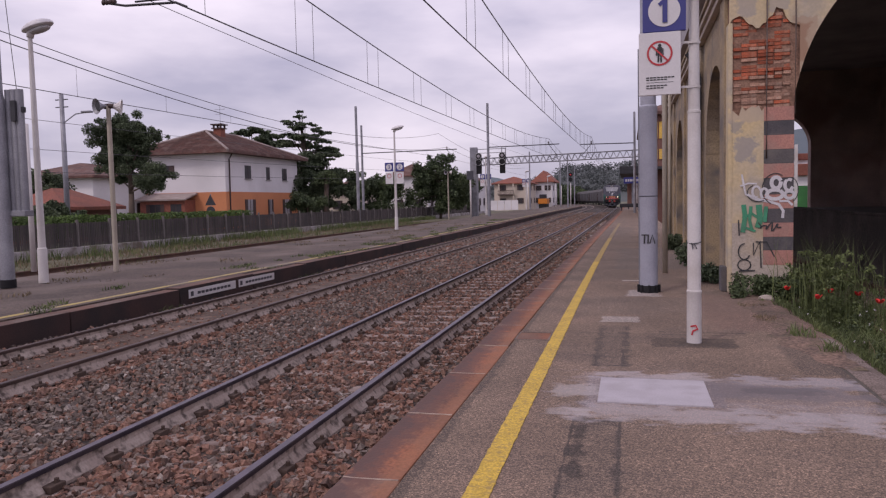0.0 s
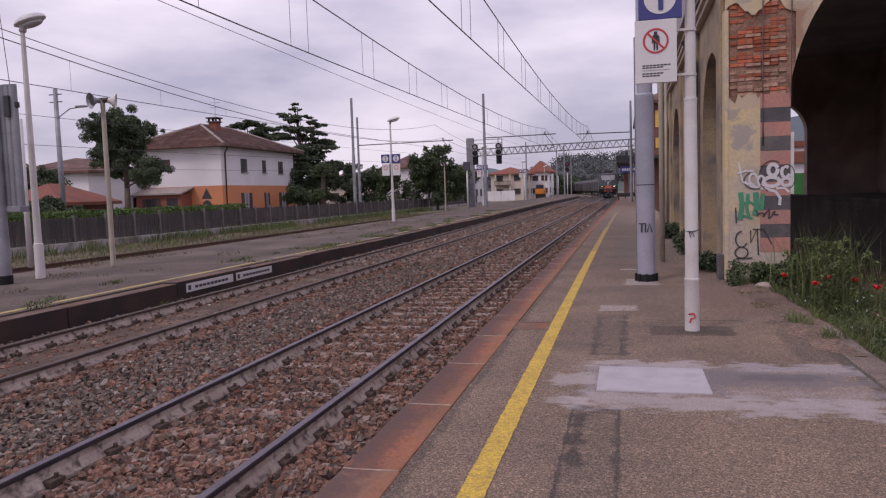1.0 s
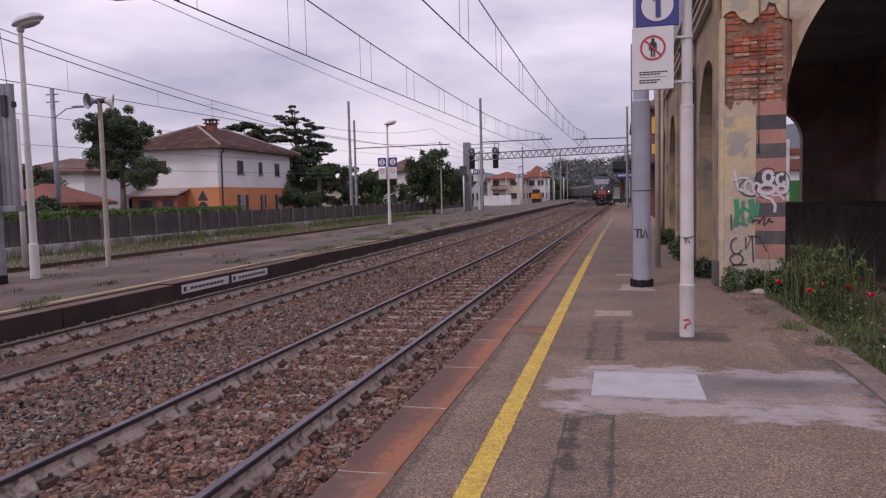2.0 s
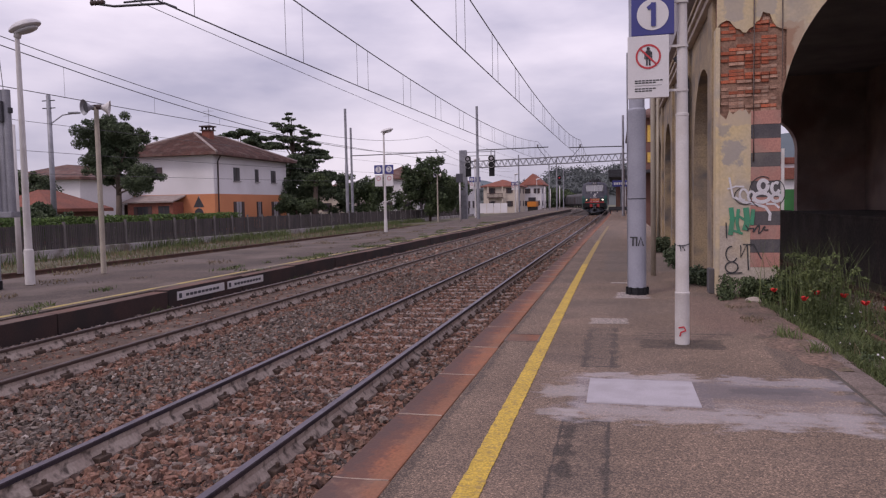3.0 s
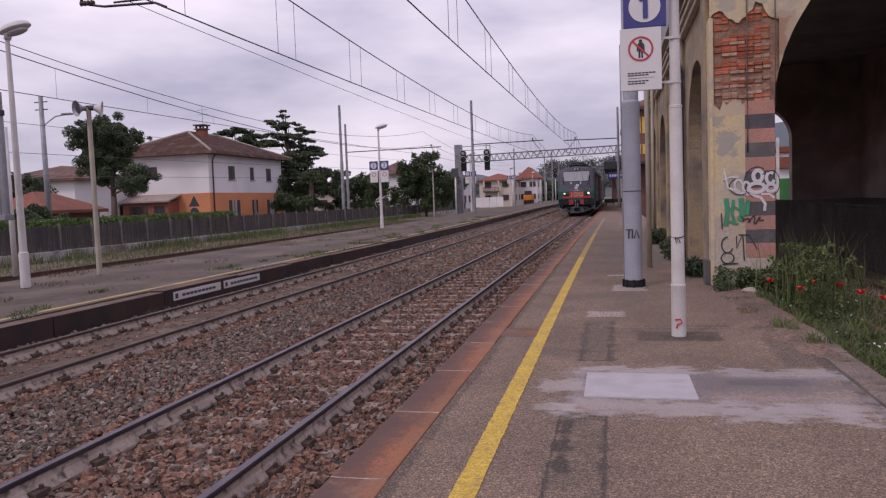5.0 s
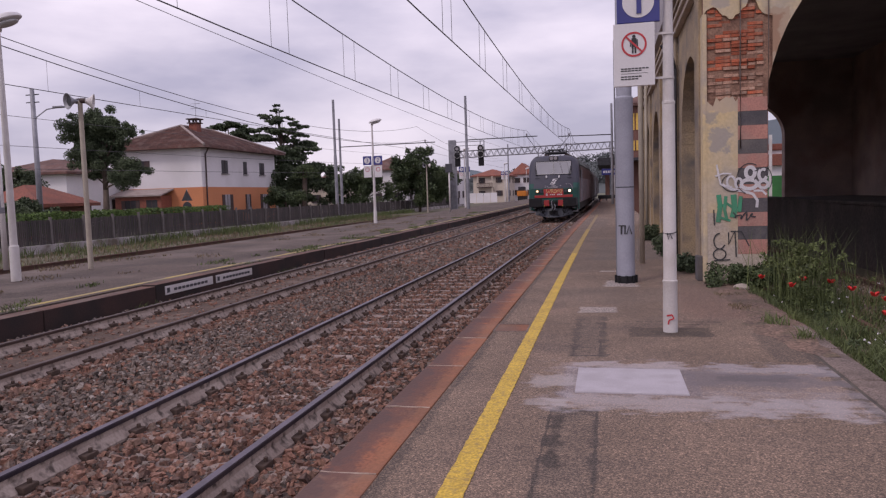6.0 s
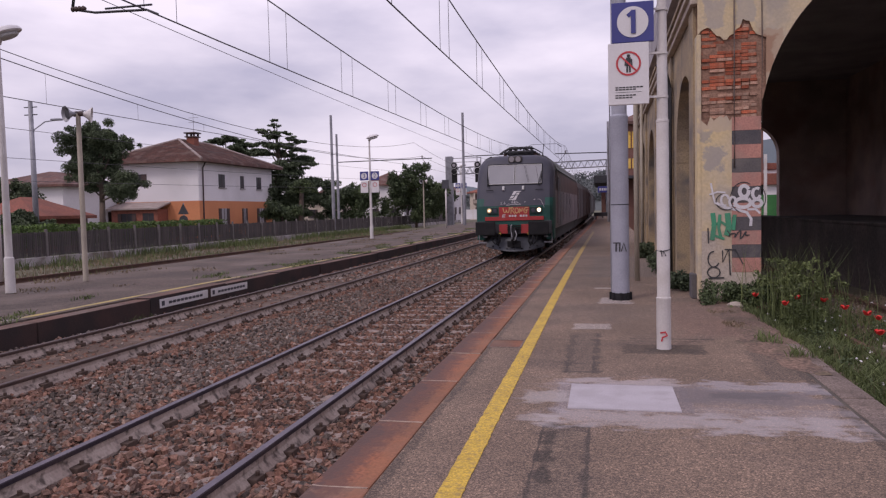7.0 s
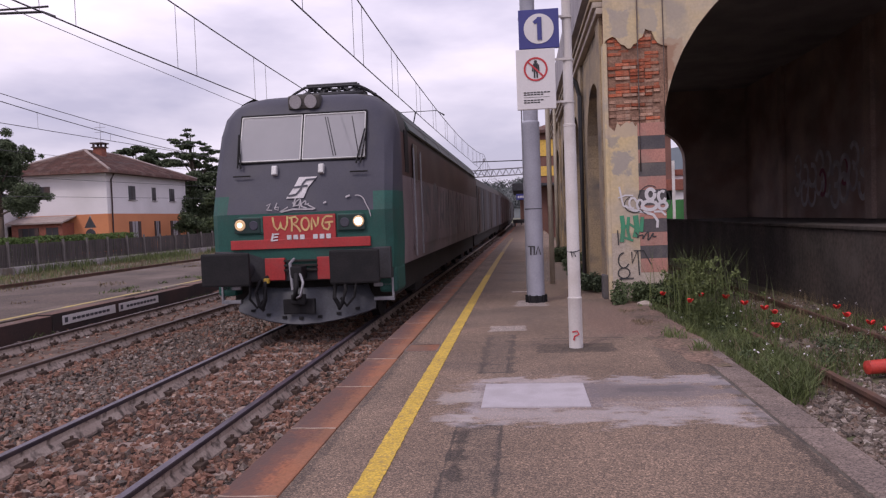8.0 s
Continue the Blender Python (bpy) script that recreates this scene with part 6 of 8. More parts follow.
part("back_wall", bw, M["wall_brown"], shel)
sb = part("name_board", bm, M["sign_blue"], shel)
bm = B()
for k in range(6):
    box(bm, -0.4 + k * 0.3, -0.18 + k * 0.3, 97.585, 97.6, 3.75, 4.05)
part("lettering", bm, M["sign_white"], sb)
for x0, x1, y, z in ((-0.9, 1.2, 79, 0.75), (-0.2, 1.4, 88, 0.5)):
    bm = B()
    box(bm, x0, x1, y, y + 0.5, 0.66, z + 0.3, 0.03)
    for x in (x0 + 0.2, x1 - 0.2):
        box(bm, x - 0.06, x + 0.06, y + 0.1, y + 0.4, 0.2, 0.67)
    tagged(part("bench", bm, M["dark_steel"]), "dark platform bench in front of the canopy", "bench")


# ---------------------------------------------------------------- trees
def tree(label, x, y, base, top, clumps, leaf, count, size, trunk_r=0.25, squash=0.7, category="tree"):
    ob = thing("tree", label, category)
    bm = B()
    bend = [Vector((x, y, base)), Vector((x + 0.1, y, base + (top - base) * 0.4)), Vector((x - 0.05, y + 0.1, base + (top - base) * 0.95))]
    tube(bm, bend[0], bend[1], trunk_r, trunk_r * 0.7, 10)
    tube(bm, bend[1], bend[2], trunk_r * 0.7, trunk_r * 0.15, 10)
    cs, rs = [], []
    for dx, dz, rad in clumps:
        rad *= 1.32
        depth = random.uniform(-0.6, 0.6) * rad * 1.5
        c = Vector((x + dx, y + depth, dz))
        s = bend[1].lerp(bend[2], min(max((dz - base) / (top - base) - 0.45, 0), 1))
        tube(bm, s, c, trunk_r * 0.28, trunk_r * 0.06, 6)
        for _ in range(11):
            cs.append(c + Vector([random.uniform(-1.0, 1.0) * rad, random.uniform(-1.0, 1.0) * rad, random.uniform(-0.75, 0.6) * rad * squash]))
            rs.append(rad * random.uniform(0.24, 0.58))
    part("trunk", bm, M["bark"], ob)
    v, f = leaf_cloud(cs, rs, int(count * 1.7), size, squash)
    raw("crown", v, f, M[leaf], ob)
    return ob


tree("dark pine with a broad clumped crown and bare trunk", -33.3, 43.8, -0.6, 7.6,
     [(-1.6, 6.6, 0.75), (-1.2, 5.6, 0.9), (-0.7, 7.2, 0.8), (0.1, 7.6, 0.75), (0.6, 7.3, 0.6), (1.6, 6.7, 0.6), (1.2, 6.0, 0.5), (-0.5, 6.2, 0.9), (-1.0, 4.8, 0.7), (-0.6, 4.2, 0.6), (0.2, 5.2, 0.7), (1.2, 3.8, 0.75), (2.0, 3.9, 0.75), (2.7, 4.0, 0.55), (2.1, 3.3, 0.6), (-0.9, 3.7, 0.35), (-0.3, 6.8, 0.8), (0.5, 6.4, 0.7), (-1.3, 6.1, 0.7), (0.9, 7.0, 0.5), (-0.2, 5.6, 0.8), (-1.7, 5.9, 0.5), (-1.4, 5.2, 0.7), (-0.9, 5.4, 0.9), (-0.5, 4.9, 0.8)], "leaf_dark", 62000, 0.055, 0.26, 0.85)
tree("tall cedar with tiered dark branches", -39.9, 86.2, -0.6, 13.6,
     [(-0.4, 13.4, 0.35), (-0.2, 12.7, 0.5), (-1.4, 12.0, 0.7), (0.7, 11.8, 0.7), (-0.3, 11.4, 0.9), (1.9, 11.0, 0.8), (2.7, 10.6, 0.6), (-1.9, 10.6, 0.8), (0.6, 10.2, 1.2), (3.0, 9.6, 0.7), (-1.2, 9.4, 1.3), (1.4, 8.6, 1.6), (2.6, 7.6, 1.4), (0.2, 7.0, 2.0), (2.2, 5.6, 2.0), (0.4, 4.4, 2.2), (2.8, 3.6, 1.9), (1.2, 2.2, 2.2)], "leaf_dark", 24000, 0.14, 0.35, 0.30)
tree("flat-topped cedar behind the house", -48.0, 88.0, -0.6, 12.0,
     [(-0.6, 11.6, 1.1), (0.8, 11.5, 1.0), (2.2, 10.8, 1.0), (-1.8, 11.2, 0.8), (1.4, 10.2, 1.3), (3.4, 9.8, 1.1), (4.6, 9.6, 0.9), (0.2, 9.8, 1.2)], "leaf_dark", 11000, 0.14, 0.35, 0.28)
tree("dense dark conifer beside the house", -38.6, 82.6, -0.6, 7.6,
     [(0, 7.2, 0.9), (1.0, 6.2, 1.2), (-0.4, 5.4, 1.4), (1.4, 4.4, 1.5), (0, 3.4, 1.6), (1.6, 2.2, 1.5), (0.2, 1.4, 1.6)], "leaf_dark", 12000, 0.13, 0.3, 0.9)
tree("round dark evergreen behind the fence", -32.6, 86.0, -0.6, 5.2, [(0, 4.6, 1.2), (0.9, 3.6, 1.3), (-0.7, 3.2, 1.3), (0.2, 2.0, 1.6)], "leaf_dark", 7000, 0.13, 0.25, 0.9)
tree("olive-green broadleaf tree behind the fence", -29.7, 88.0, -0.6, 4.9, [(0, 4.2, 1.2), (1.0, 3.4, 1.2), (-1.0, 3.2, 1.2), (0.1, 2.2, 1.6)], "leaf_mid", 6500, 0.12, 0.2, 0.9)
tree("bushy green tree beside the fence", -23.6, 92.0, -0.6, 7.2,
     [(-0.6, 6.9, 0.9), (0.8, 6.6, 1.0), (-1.5, 5.6, 1.1), (1.6, 5.2, 1.1), (0, 5.4, 1.3), (-2.4, 3.8, 1.3), (2.2, 3.6, 1.3), (-0.6, 3.6, 1.6), (-2.8, 2.2, 1.4), (1.2, 2.2, 1.6), (2.8, 2.0, 1.1)], "leaf_mid", 15000, 0.13, 0.2, 0.9)
tree("dark leafy tree at the garden edge", -41.0, 44.0, -0.6, 4.6, [(0, 4.1, 0.8), (-0.8, 3.5, 1.0), (0.7, 3.0, 1.0), (0.2, 2.2, 1.2), (1.2, 1.6, 0.9)], "leaf_dark", 8000, 0.085, 0.2, 0.9)
tree("garden shrub behind the fence", -34.5, 75.0, -0.6, 3.0, [(0, 2.4, 0.9), (1.0, 1.8, 0.9), (-0.9, 1.6, 0.9)], "leaf_mid", 4500, 0.09, 0.12, 0.9, "shrub")
tree("garden shrub behind the fence", -29.0, 31.5, -0.6, 1.9, [(0, 1.5, 0.5), (0.9, 1.3, 0.5), (-0.9, 1.3, 0.5)], "leaf_dark", 4500, 0.06, 0.1, 0.9, "shrub")
for gx, gy, gh in ((-31.0, 33.0, 1.7), (-30.6, 35.6, 1.6), (-33.0, 30.0, 1.8)):
    tree("dark garden shrub behind the hedge", gx, gy, -0.6, gh, [(0, gh - 0.5, 0.5), (0.6, gh - 0.7, 0.5), (-0.6, gh - 0.7, 0.5)], "leaf_dark", 3000, 0.06, 0.08, 0.9, "shrub")
tree("leafy tree beside the far platform end", -27.0, 118, -0.6, 5.5, [(0, 4.6, 1.3), (1.4, 3.6, 1.3), (-1.2, 3.2, 1.4), (0.4, 2.0, 1.6)], "leaf_dark", 6000, 0.14, 0.2, 0.9)
for k in range(7):
    x, y = -24.5 + k * 1.1 + random.uniform(-1, 1), 190 + k * 12
    tree("far leafy tree behind the tracks", x, y, -0.6, 5.0 + random.uniform(-1, 2), [(0, 4.6, 1.7), (1.6, 3.6, 1.6), (-1.6, 3.2, 1.7), (0.4, 2.0, 2.0)], "leaf_mid", 4000, 0.22, 0.2, 0.9)
palm = thing("palm_tree", "palm with drooping brown-green fronds", "palm")
bm = B()
tube(bm, (-34.8, 80.7, -0.6), (-34.5, 80.9, 5.2), 0.32, 0.26, 10)
part("trunk", bm, M["bark"], palm)
cs = []
for k in range(16):
    a = k * math.tau / 16
    for s in np.linspace(0.1, 1.0, 6):
        cs.append((-34.5 + math.cos(a) * 1.7 * s, 80.9 + math.sin(a) * 1.7 * s, 5.3 + 0.9 * s - 2.0 * s * s))
v, f = leaf_cloud(cs, [0.26] * len(cs), 5000, 0.11)
raw("crown", v, f, M["leaf_mid"], palm)

n = 420
hx = np.linspace(-260, 90, n)
bm = B()
top = [26 + 9 * math.exp(-((x + 40) / 45) ** 2) + 4 * math.sin(x * 0.05) + 14 * math.exp(-((x - 60) / 40) ** 2) for x in hx]
top = [t * (0.5 + 0.55 / (1 + math.exp(-(x + 62) / 6))) for t, x in zip(top, hx)]
rows = []
for y, kk in ((520, 0.0), (560, 0.55), (600, 0.9), (650, 1.0)):
    rows.append([bm.verts.new((x, y, -1 + (t * 0.82 + 1) * kk)) for x, t in zip(hx, top)])
for a, c in zip(rows, rows[1:]):
    for k in range(n - 1):
        bm.faces.new((a[k], a[k + 1], c[k + 1], c[k]))
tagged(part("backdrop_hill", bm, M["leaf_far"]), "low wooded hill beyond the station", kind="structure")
cs, rs = [], []
for _ in range(1500):
    k = random.randrange(n)
    f = random.random()
    cs.append((hx[k] + random.uniform(-3, 3), 535 + 100 * f, top[k] * 0.82 * min(1, 0.25 + f * 0.9) + random.uniform(-1, 3)))
    rs.append(random.uniform(2.5, 6.0))
v, f = leaf_cloud(cs, rs, 80000, 0.7, 0.9)
tagged(raw("far_woods", v, f, M["leaf_far"]), "far hill woods with haze mixed into the leaf colour", "woods", kind="stuff")
bm = B()
xs = np.linspace(-900, 1500, 120)
lo = [bm.verts.new((x, 2400, -2)) for x in xs]
hi = [bm.verts.new((x, 2500, 60 + 170 * math.exp(-((x - 420) / 300) ** 2) + 18 * math.sin(x * 0.011) + 8 * math.sin(x * 0.037))) for x in xs]
for k in range(119):
    bm.faces.new((lo[k], lo[k + 1], hi[k + 1], hi[k]))
tagged(part("backdrop_mountain", bm, M["haze_hill"]), "mountain on the horizon with haze mixed into its blue", kind="structure")

# ---------------------------------------------------------------- roadside things behind the fence
up = thing("utility_pole", "grey concrete utility pole with a street lamp arm", "utility pole")
bm = B()
tube(bm, (-29.7, 33.8, -0.6), (-29.7, 33.8, 7.9), 0.16, 0.11, 10)
part("shaft", bm, M["galv"], up)
bm = B()
polyline(bm, [(-29.7, 33.8, 5.6), (-29.6, 33.85, 6.4), (-29.2, 34.2, 6.85), (-28.8, 34.5, 6.95)], 0.035, 6)
part("arm", bm, M["galv"], up)
bm = B()
box(bm, -29.0, -28.4, 34.35, 34.65, 6.93, 7.03, 0.03)
part("lamp_head", bm, M["galv"], up)
bm = B()
for z in (7.2, 7.6):
    tube(bm, (-30.1, 33.8, z), (-29.3, 33.8, z), 0.03, 0.03, 5)
part("crossbar", bm, M["dark_steel"], up)
ts = thing("road_sign", "grey backs of a triangular and a round road sign", "road sign")
bm = B()
tube(bm, (-26.9, 43.5, -0.6), (-26.9, 43.5, 2.5), 0.035, 0.035, 8)
part("post", bm, M["galv"], ts)
bm = B()
vs = [bm.verts.new((x, 43.44, z)) for x, z in ((-27.3, 1.75), (-26.5, 1.75), (-26.9, 2.48))]
r2 = bmesh.ops.extrude_face_region(bm, geom=[bm.faces.new(vs)])
bmesh.ops.translate(bm, vec=(0, 0.02, 0), verts=[v for v in r2["geom"] if isinstance(v, bmesh.types.BMVert)])
part("triangle_plate", bm, M["dark_steel"], ts)
bm = B()
tube(bm, (-26.9, 43.46, 1.35), (-26.9, 43.44, 1.35), 0.33, 0.33, 20)
part("round_plate", bm, M["dark_steel"], ts)
for x, y, z in ((-36.0, 30.5, 0.0),):
    car = thing("parked_car", "pale parked car half hidden behind the fence", "car")
    bm = B()
    box(bm, x - 2, x + 2, y - 0.85, y + 0.85, 0.0, 0.75, 0.15)
    box(bm, x - 1.2, x + 1.3, y - 0.75, y + 0.75, 0.75, 1.4, 0.2)
    part("body", bm, M["sign_white"], car)
    for wx in (-1.3, 1.3):
        bm = B()
        tube(bm, (x + wx, y - 0.88, -0.3), (x + wx, y - 0.7, -0.3), 0.32, 0.32, 14)
        part("wheel", bm, M["black"], car)
veh = thing("track_machine", "small orange track maintenance vehicle", "rail vehicle")
bm = B()
box(bm, -16.6, -14.9, 139, 143, 0.9, 1.9, 0.1)
part("body", bm, M["vehicle_orange"], veh)
bm = B()
box(bm, -16.4, -15.1, 139.2, 140.8, 1.9, 2.7, 0.1)
part("cab", bm, M["window_dark"], veh)
bm = B()
box(bm, -16.5, -15.0, 139.1, 142.9, -0.3, 0.9)
part("chassis", bm, M["under"], veh)
green = B()
box(green, 5.2, 14.0, 46, 46.3, -0.4, 2.1)
tagged(part("tarpaulin_fence", green, M["green_sheet"]), "green sheeted fence beyond the shed", "fence")
bm = B()
box(bm, 6.0, 22.0, 60.0, 68, -0.6, 3.0)
box(bm, 6.0, 22.0, 61.0, 67, 3.88, 4.2)
ob = thing("outbuilding", "pale outbuilding with red-brown roofs beyond the shed", "building")
part("wall", bm, M["wall_white"], ob)
bm = B()
box(bm, 5.7, 22.3, 59.6, 68.3, 3.0, 3.87, 0.05)
box(bm, 5.9, 22.1, 60.8, 67.2, 4.21, 4.7, 0.05)
part("roof", bm, M["roof_red"], ob)
post = B()
box(post, 9.05, 9.2, 44.9, 45.05, -0.6, 4.4)
tagged(part("post", post, M["white_pole"]), "white steel post beyond the shed arch", "post")


# ---------------------------------------------------------------- weeds
def patch(n, x0, x1, y0, y1, z, h0, h1, w, lean=0.5, gate=None):
    xs, ys = rng.uniform(x0, x1, n), rng.uniform(y0, y1, n)
    if gate:
        keep = np.array([gate(a, b) for a, b in zip(xs, ys)])
        xs, ys = xs[keep], ys[keep]
    return blades(xs, ys, z + (rise(ys) if x0 > -15.2 else np.zeros(len(xs))), rng.uniform(h0, h1, len(xs)), w, lean)


def clumpy(x, y):
    return noise.noise((x * 0.9, y * 0.9, 3.1)) > -0.08


def island_gate(x, y):
    return noise.noise((x * 0.35, y * 0.35, 7.7)) > 0.05


v, f = patch(17000, 2.14, 3.3, 6.4, 13.2, -0.4, 0.04, 0.30, 0.007, 1.3, lambda x, y: y > 6.5 + (x - 2.2) * 1.5 + 0.5 * noise.noise((x * 2.3, y * 2.1, 1.1)) and noise.noise((x * 1.6, y * 1.2, 8.1)) > -0.25)
tagged(raw("tall_grass", v, f, M["grass"]), "lush green weeds along the kerb", "weeds", kind="stuff")
v, f = patch(8000, 3.2, 5.5, 8.0, 14.5, -0.4, 0.03, 0.2, 0.007, 1.3, lambda x, y: clumpy(x, y) and y > 8.2 + (x - 3.3) * 0.4)
tagged(raw("tall_grass", v, f, M["grass"]), "patchy green weeds on the side track", "weeds", kind="stuff")
v, f = patch(4200, 2.2, 5.8, 7.6, 16, -0.4, 0.08, 0.32, 0.004, 0.9, clumpy)
tagged(raw("dry_grass", v, f, M["straw"]), "dry straw-coloured grass on the side track", "weeds", kind="stuff")
cs = [(2.2 + 2.6 * random.random() ** 1.5, random.uniform(7.0, 12.6), -0.38 + 0.28 * random.random() ** 2) for _ in range(420)]
cs = [c for c in cs if noise.noise((c[0] * 1.3, c[1] * 1.1, 4.4)) > -0.05 and c[1] > 6.9 + (c[0] - 2.2) * 1.2]
v, f = leaf_cloud(cs, [0.11] * len(cs), len(cs) * 42, 0.017)
tagged(raw("broadleaf_weeds", v, f, M["leaf_mid"]), "low leafy weeds in clumps beside the platform", "weeds", kind="stuff")
# tall stalks beside the pier
st, ft = blades(rng.normal(2.9, 0.33, 900), rng.normal(12.0, 0.5, 900), np.full(900, -0.4), 0.3 + 1.2 * rng.random(900) ** 2.6, 0.006, 0.45)
tagged(raw("tall_stalk", st, ft, M["grass"]), "tall flowering weed stalks beside the pier", "weeds", kind="stuff")
cs = []
for _ in range(300):
    up = random.random() ** 2.2
    cs.append((2.9 + random.gauss(0, 0.36 - 0.16 * up), 12.0 + random.gauss(0, 0.45), -0.35 + 1.05 * up))
v, f = leaf_cloud(cs, [0.07] * 300, 9000, 0.022)
tagged(raw("weed_leaves", v, f, M["grass"]), "leafy weeds beside the pier", "weeds", kind="stuff")
cs = [(2.08 + random.uniform(-0.5, 0.5), 12.45 + random.uniform(-0.3, 0.25), random.uniform(0.02, 0.30)) for _ in range(60)]
v, f = leaf_cloud(cs, [0.12] * 60, 7000, 0.022)
tagged(raw("low_bush", v, f, M["leaf_mid"]), "low dark-green bush at the pier foot", "bush")
for bx, by, bz in ((1.35, 18.2, 0.5), (1.3, 23.5, 0.4), (1.45, 14.6, 0.25)):
    cs = [(bx + random.uniform(-0.2, 0.2), by + random.uniform(-0.5, 0.5), random.uniform(0.02, bz)) for _ in range(40)]
    v, f = leaf_cloud(cs, [0.13] * 40, 2600, 0.03)
    tagged(raw("low_bush", v, f, M["leaf_dark"]), "dark bush against the shed wall", "bush")
for k in range(13):
    x = random.uniform(2.4, 5.0)
    y = random.uniform(8.6, 12.2)
    if k < 4:
        x, y = ((2.28, 11.9), (3.15, 10.6), (3.3, 10.2), (4.1, 9.6))[k]
    pz = -0.4 + random.uniform(0.35, 0.6)
    fl = thing("poppy", "red poppy on a thin green stalk", "flower", "poppies", (x, y, -0.4))
    bm = B()
    tube(bm, (0, 0, 0), (0.02, 0, pz + 0.4), 0.004, 0.003, 5)
    part("stalk", bm, M["grass"], fl)
    bm = B()
    for s in range(4):
        a = s * math.tau / 4 + 0.3 * k
        vs = [bm.verts.new((0.02 + q * math.cos(a + d), q * math.sin(a + d), pz + z)) for q, d, z in ((0.0, 0, 0.39), (0.034, -0.85, 0.405), (0.056, -0.6, 0.44), (0.06, 0, 0.455), (0.056, 0.6, 0.445), (0.034, 0.85, 0.41))]
        bm.faces.new(vs)
    part("blossom", bm, M["poppy"], fl)
n = 90
cs = [(random.uniform(2.3, 5.2), random.uniform(7.2, 13), random.uniform(-0.2, 0.1)) for _ in range(n)]
v, f = leaf_cloud(cs, [0.02] * n, n * 3, 0.011)
tagged(raw("daisies", v, f, M["spray_white"]), "scattered tiny white flowers in the weeds", "flowers", kind="stuff")
v, f = patch(5200, 1.75, 2.7, 7.9, 12.7, 0.0, 0.03, 0.17, 0.006, 1.2, lambda x, y: noise.noise((x * 2.4, y * 1.7, 3.3)) + (x - 2.15) * 1.1 > 0.1)
v = np.array(v)
v[:, 2] -= 0.44 * np.clip((v[:, 0] - 2.0) / 0.75, 0, 1) ** 1.5
tagged(raw("weeds", v, f, M["grass"]), "low weeds creeping over the platform edge", "weeds", kind="stuff")
# rubble, stone and litter
bm = B()
bmesh.ops.create_icosphere(bm, subdivisions=2, radius=0.09)
for vv in bm.verts:
    vv.co *= 1 + 0.35 * noise.noise(vv.co * 14)
bmesh.ops.transform(bm, matrix=Matrix.Translation((2.03, 11.95, 0.035)) @ Matrix.Diagonal((1.35, 0.8, 0.6, 1)), verts=bm.verts)
tagged(part("rubble_stone", bm, M["rubble"]), "pale broken stone at the platform edge", "stone")
bottle = thing("red_canister", "faded red plastic canister lying in the grass", "canister")
bm = B()
lathe(bm, 0, 0, [(0.02, 0), (0.075, 0.02), (0.08, 0.3), (0.06, 0.36), (0.03, 0.38)], 16)
bmesh.ops.transform(bm, matrix=Matrix.Translation((3.78, 8.35, -0.27)) @ pose(0, 0, 0, 0, 88, 10), verts=bm.verts)
part("body", bm, M["red_plastic"], bottle)
bm = B()
tube(bm, (4.15, 8.42, -0.262), (4.2, 8.43, -0.26), 0.03, 0.03, 10)
part("cap", bm, M["red_plastic"], bottle)


def side_region(n):
    x, y = rng.uniform(2.2, 5.6, n), rng.uniform(3.0, 16.0, n)
    ok = (y < 7.6 + (x - 3) * 0.6) | (rng.random(n) < 0.3)
    return x[ok], y[ok]


stones("gravel", M["stone_grey"], 26000, side_region, 0.042, lambda x, y: np.full(len(x), -0.395), "loose grey gravel on the side track")

# weeds on and behind the island platform
v, f = patch(15000, -24.6, -15.3, 12, 75, -0.5, 0.08, 0.34, 0.016, 0.7, lambda x, y: noise.noise((x * 0.5, y * 0.3, 1.1)) + 0.5 * noise.noise((x * 1.7, y * 1.1, 4.1)) > 0.08)
tagged(raw("weeds", v, f, M["grass"]), "rank green weeds between platform and fence", "weeds", kind="stuff")
v, f = patch(17000, -24.6, -15.3, 12, 75, -0.5, 0.05, 0.26, 0.014, 0.8, lambda x, y: noise.noise((x * 0.9, y * 0.5, 6.1)) > -0.2)
tagged(raw("dry_grass", v, f, M["straw"]), "dry grass between platform and fence", "weeds", kind="stuff")
v, f = patch(9000, -25.1, -23.6, 14, 90, -0.5, 0.2, 0.62, 0.02, 0.6, lambda x, y: noise.noise((x * 0.4, y * 0.25, 2.7)) + 0.5 * noise.noise((x * 1.1, y * 0.9, 4.9)) > 0.02 - y * 0.004)
tagged(raw("weeds", v, f, M["grass"]), "tall weeds against the low wall of the fence", "weeds", kind="stuff")
v, f = patch(18000, -10.6, -9.1, 8, 60, -0.06, 0.02, 0.10, 0.012, 1.5, lambda x, y: noise.noise((x * 1.1, y * 0.7, 5.1)) > 0.22)
tagged(raw("weeds", v, f, M["grass"]), "weed tufts along the yellow line", "weeds", kind="stuff")
v, f = patch(18000, -15.0, -10.4, 8, 60, -0.07, 0.02, 0.09, 0.012, 1.5, lambda x, y: noise.noise((x * 0.8, y * 0.6, 9.1)) > 0.3)
tagged(raw("dry_grass", v, f, M["straw"]), "weed tufts in the cracked asphalt", "weeds", kind="stuff")
v, f = patch(2500, -8.86, -8.5, 12, 40, -0.45, 0.05, 0.2, 0.008, 1.0, lambda x, y: noise.noise((0.3, y * 0.6, 2.1)) > 0.15)
tagged(raw("weeds", v, f, M["grass"]), "weeds at the foot of the platform edge", "weeds", kind="stuff")
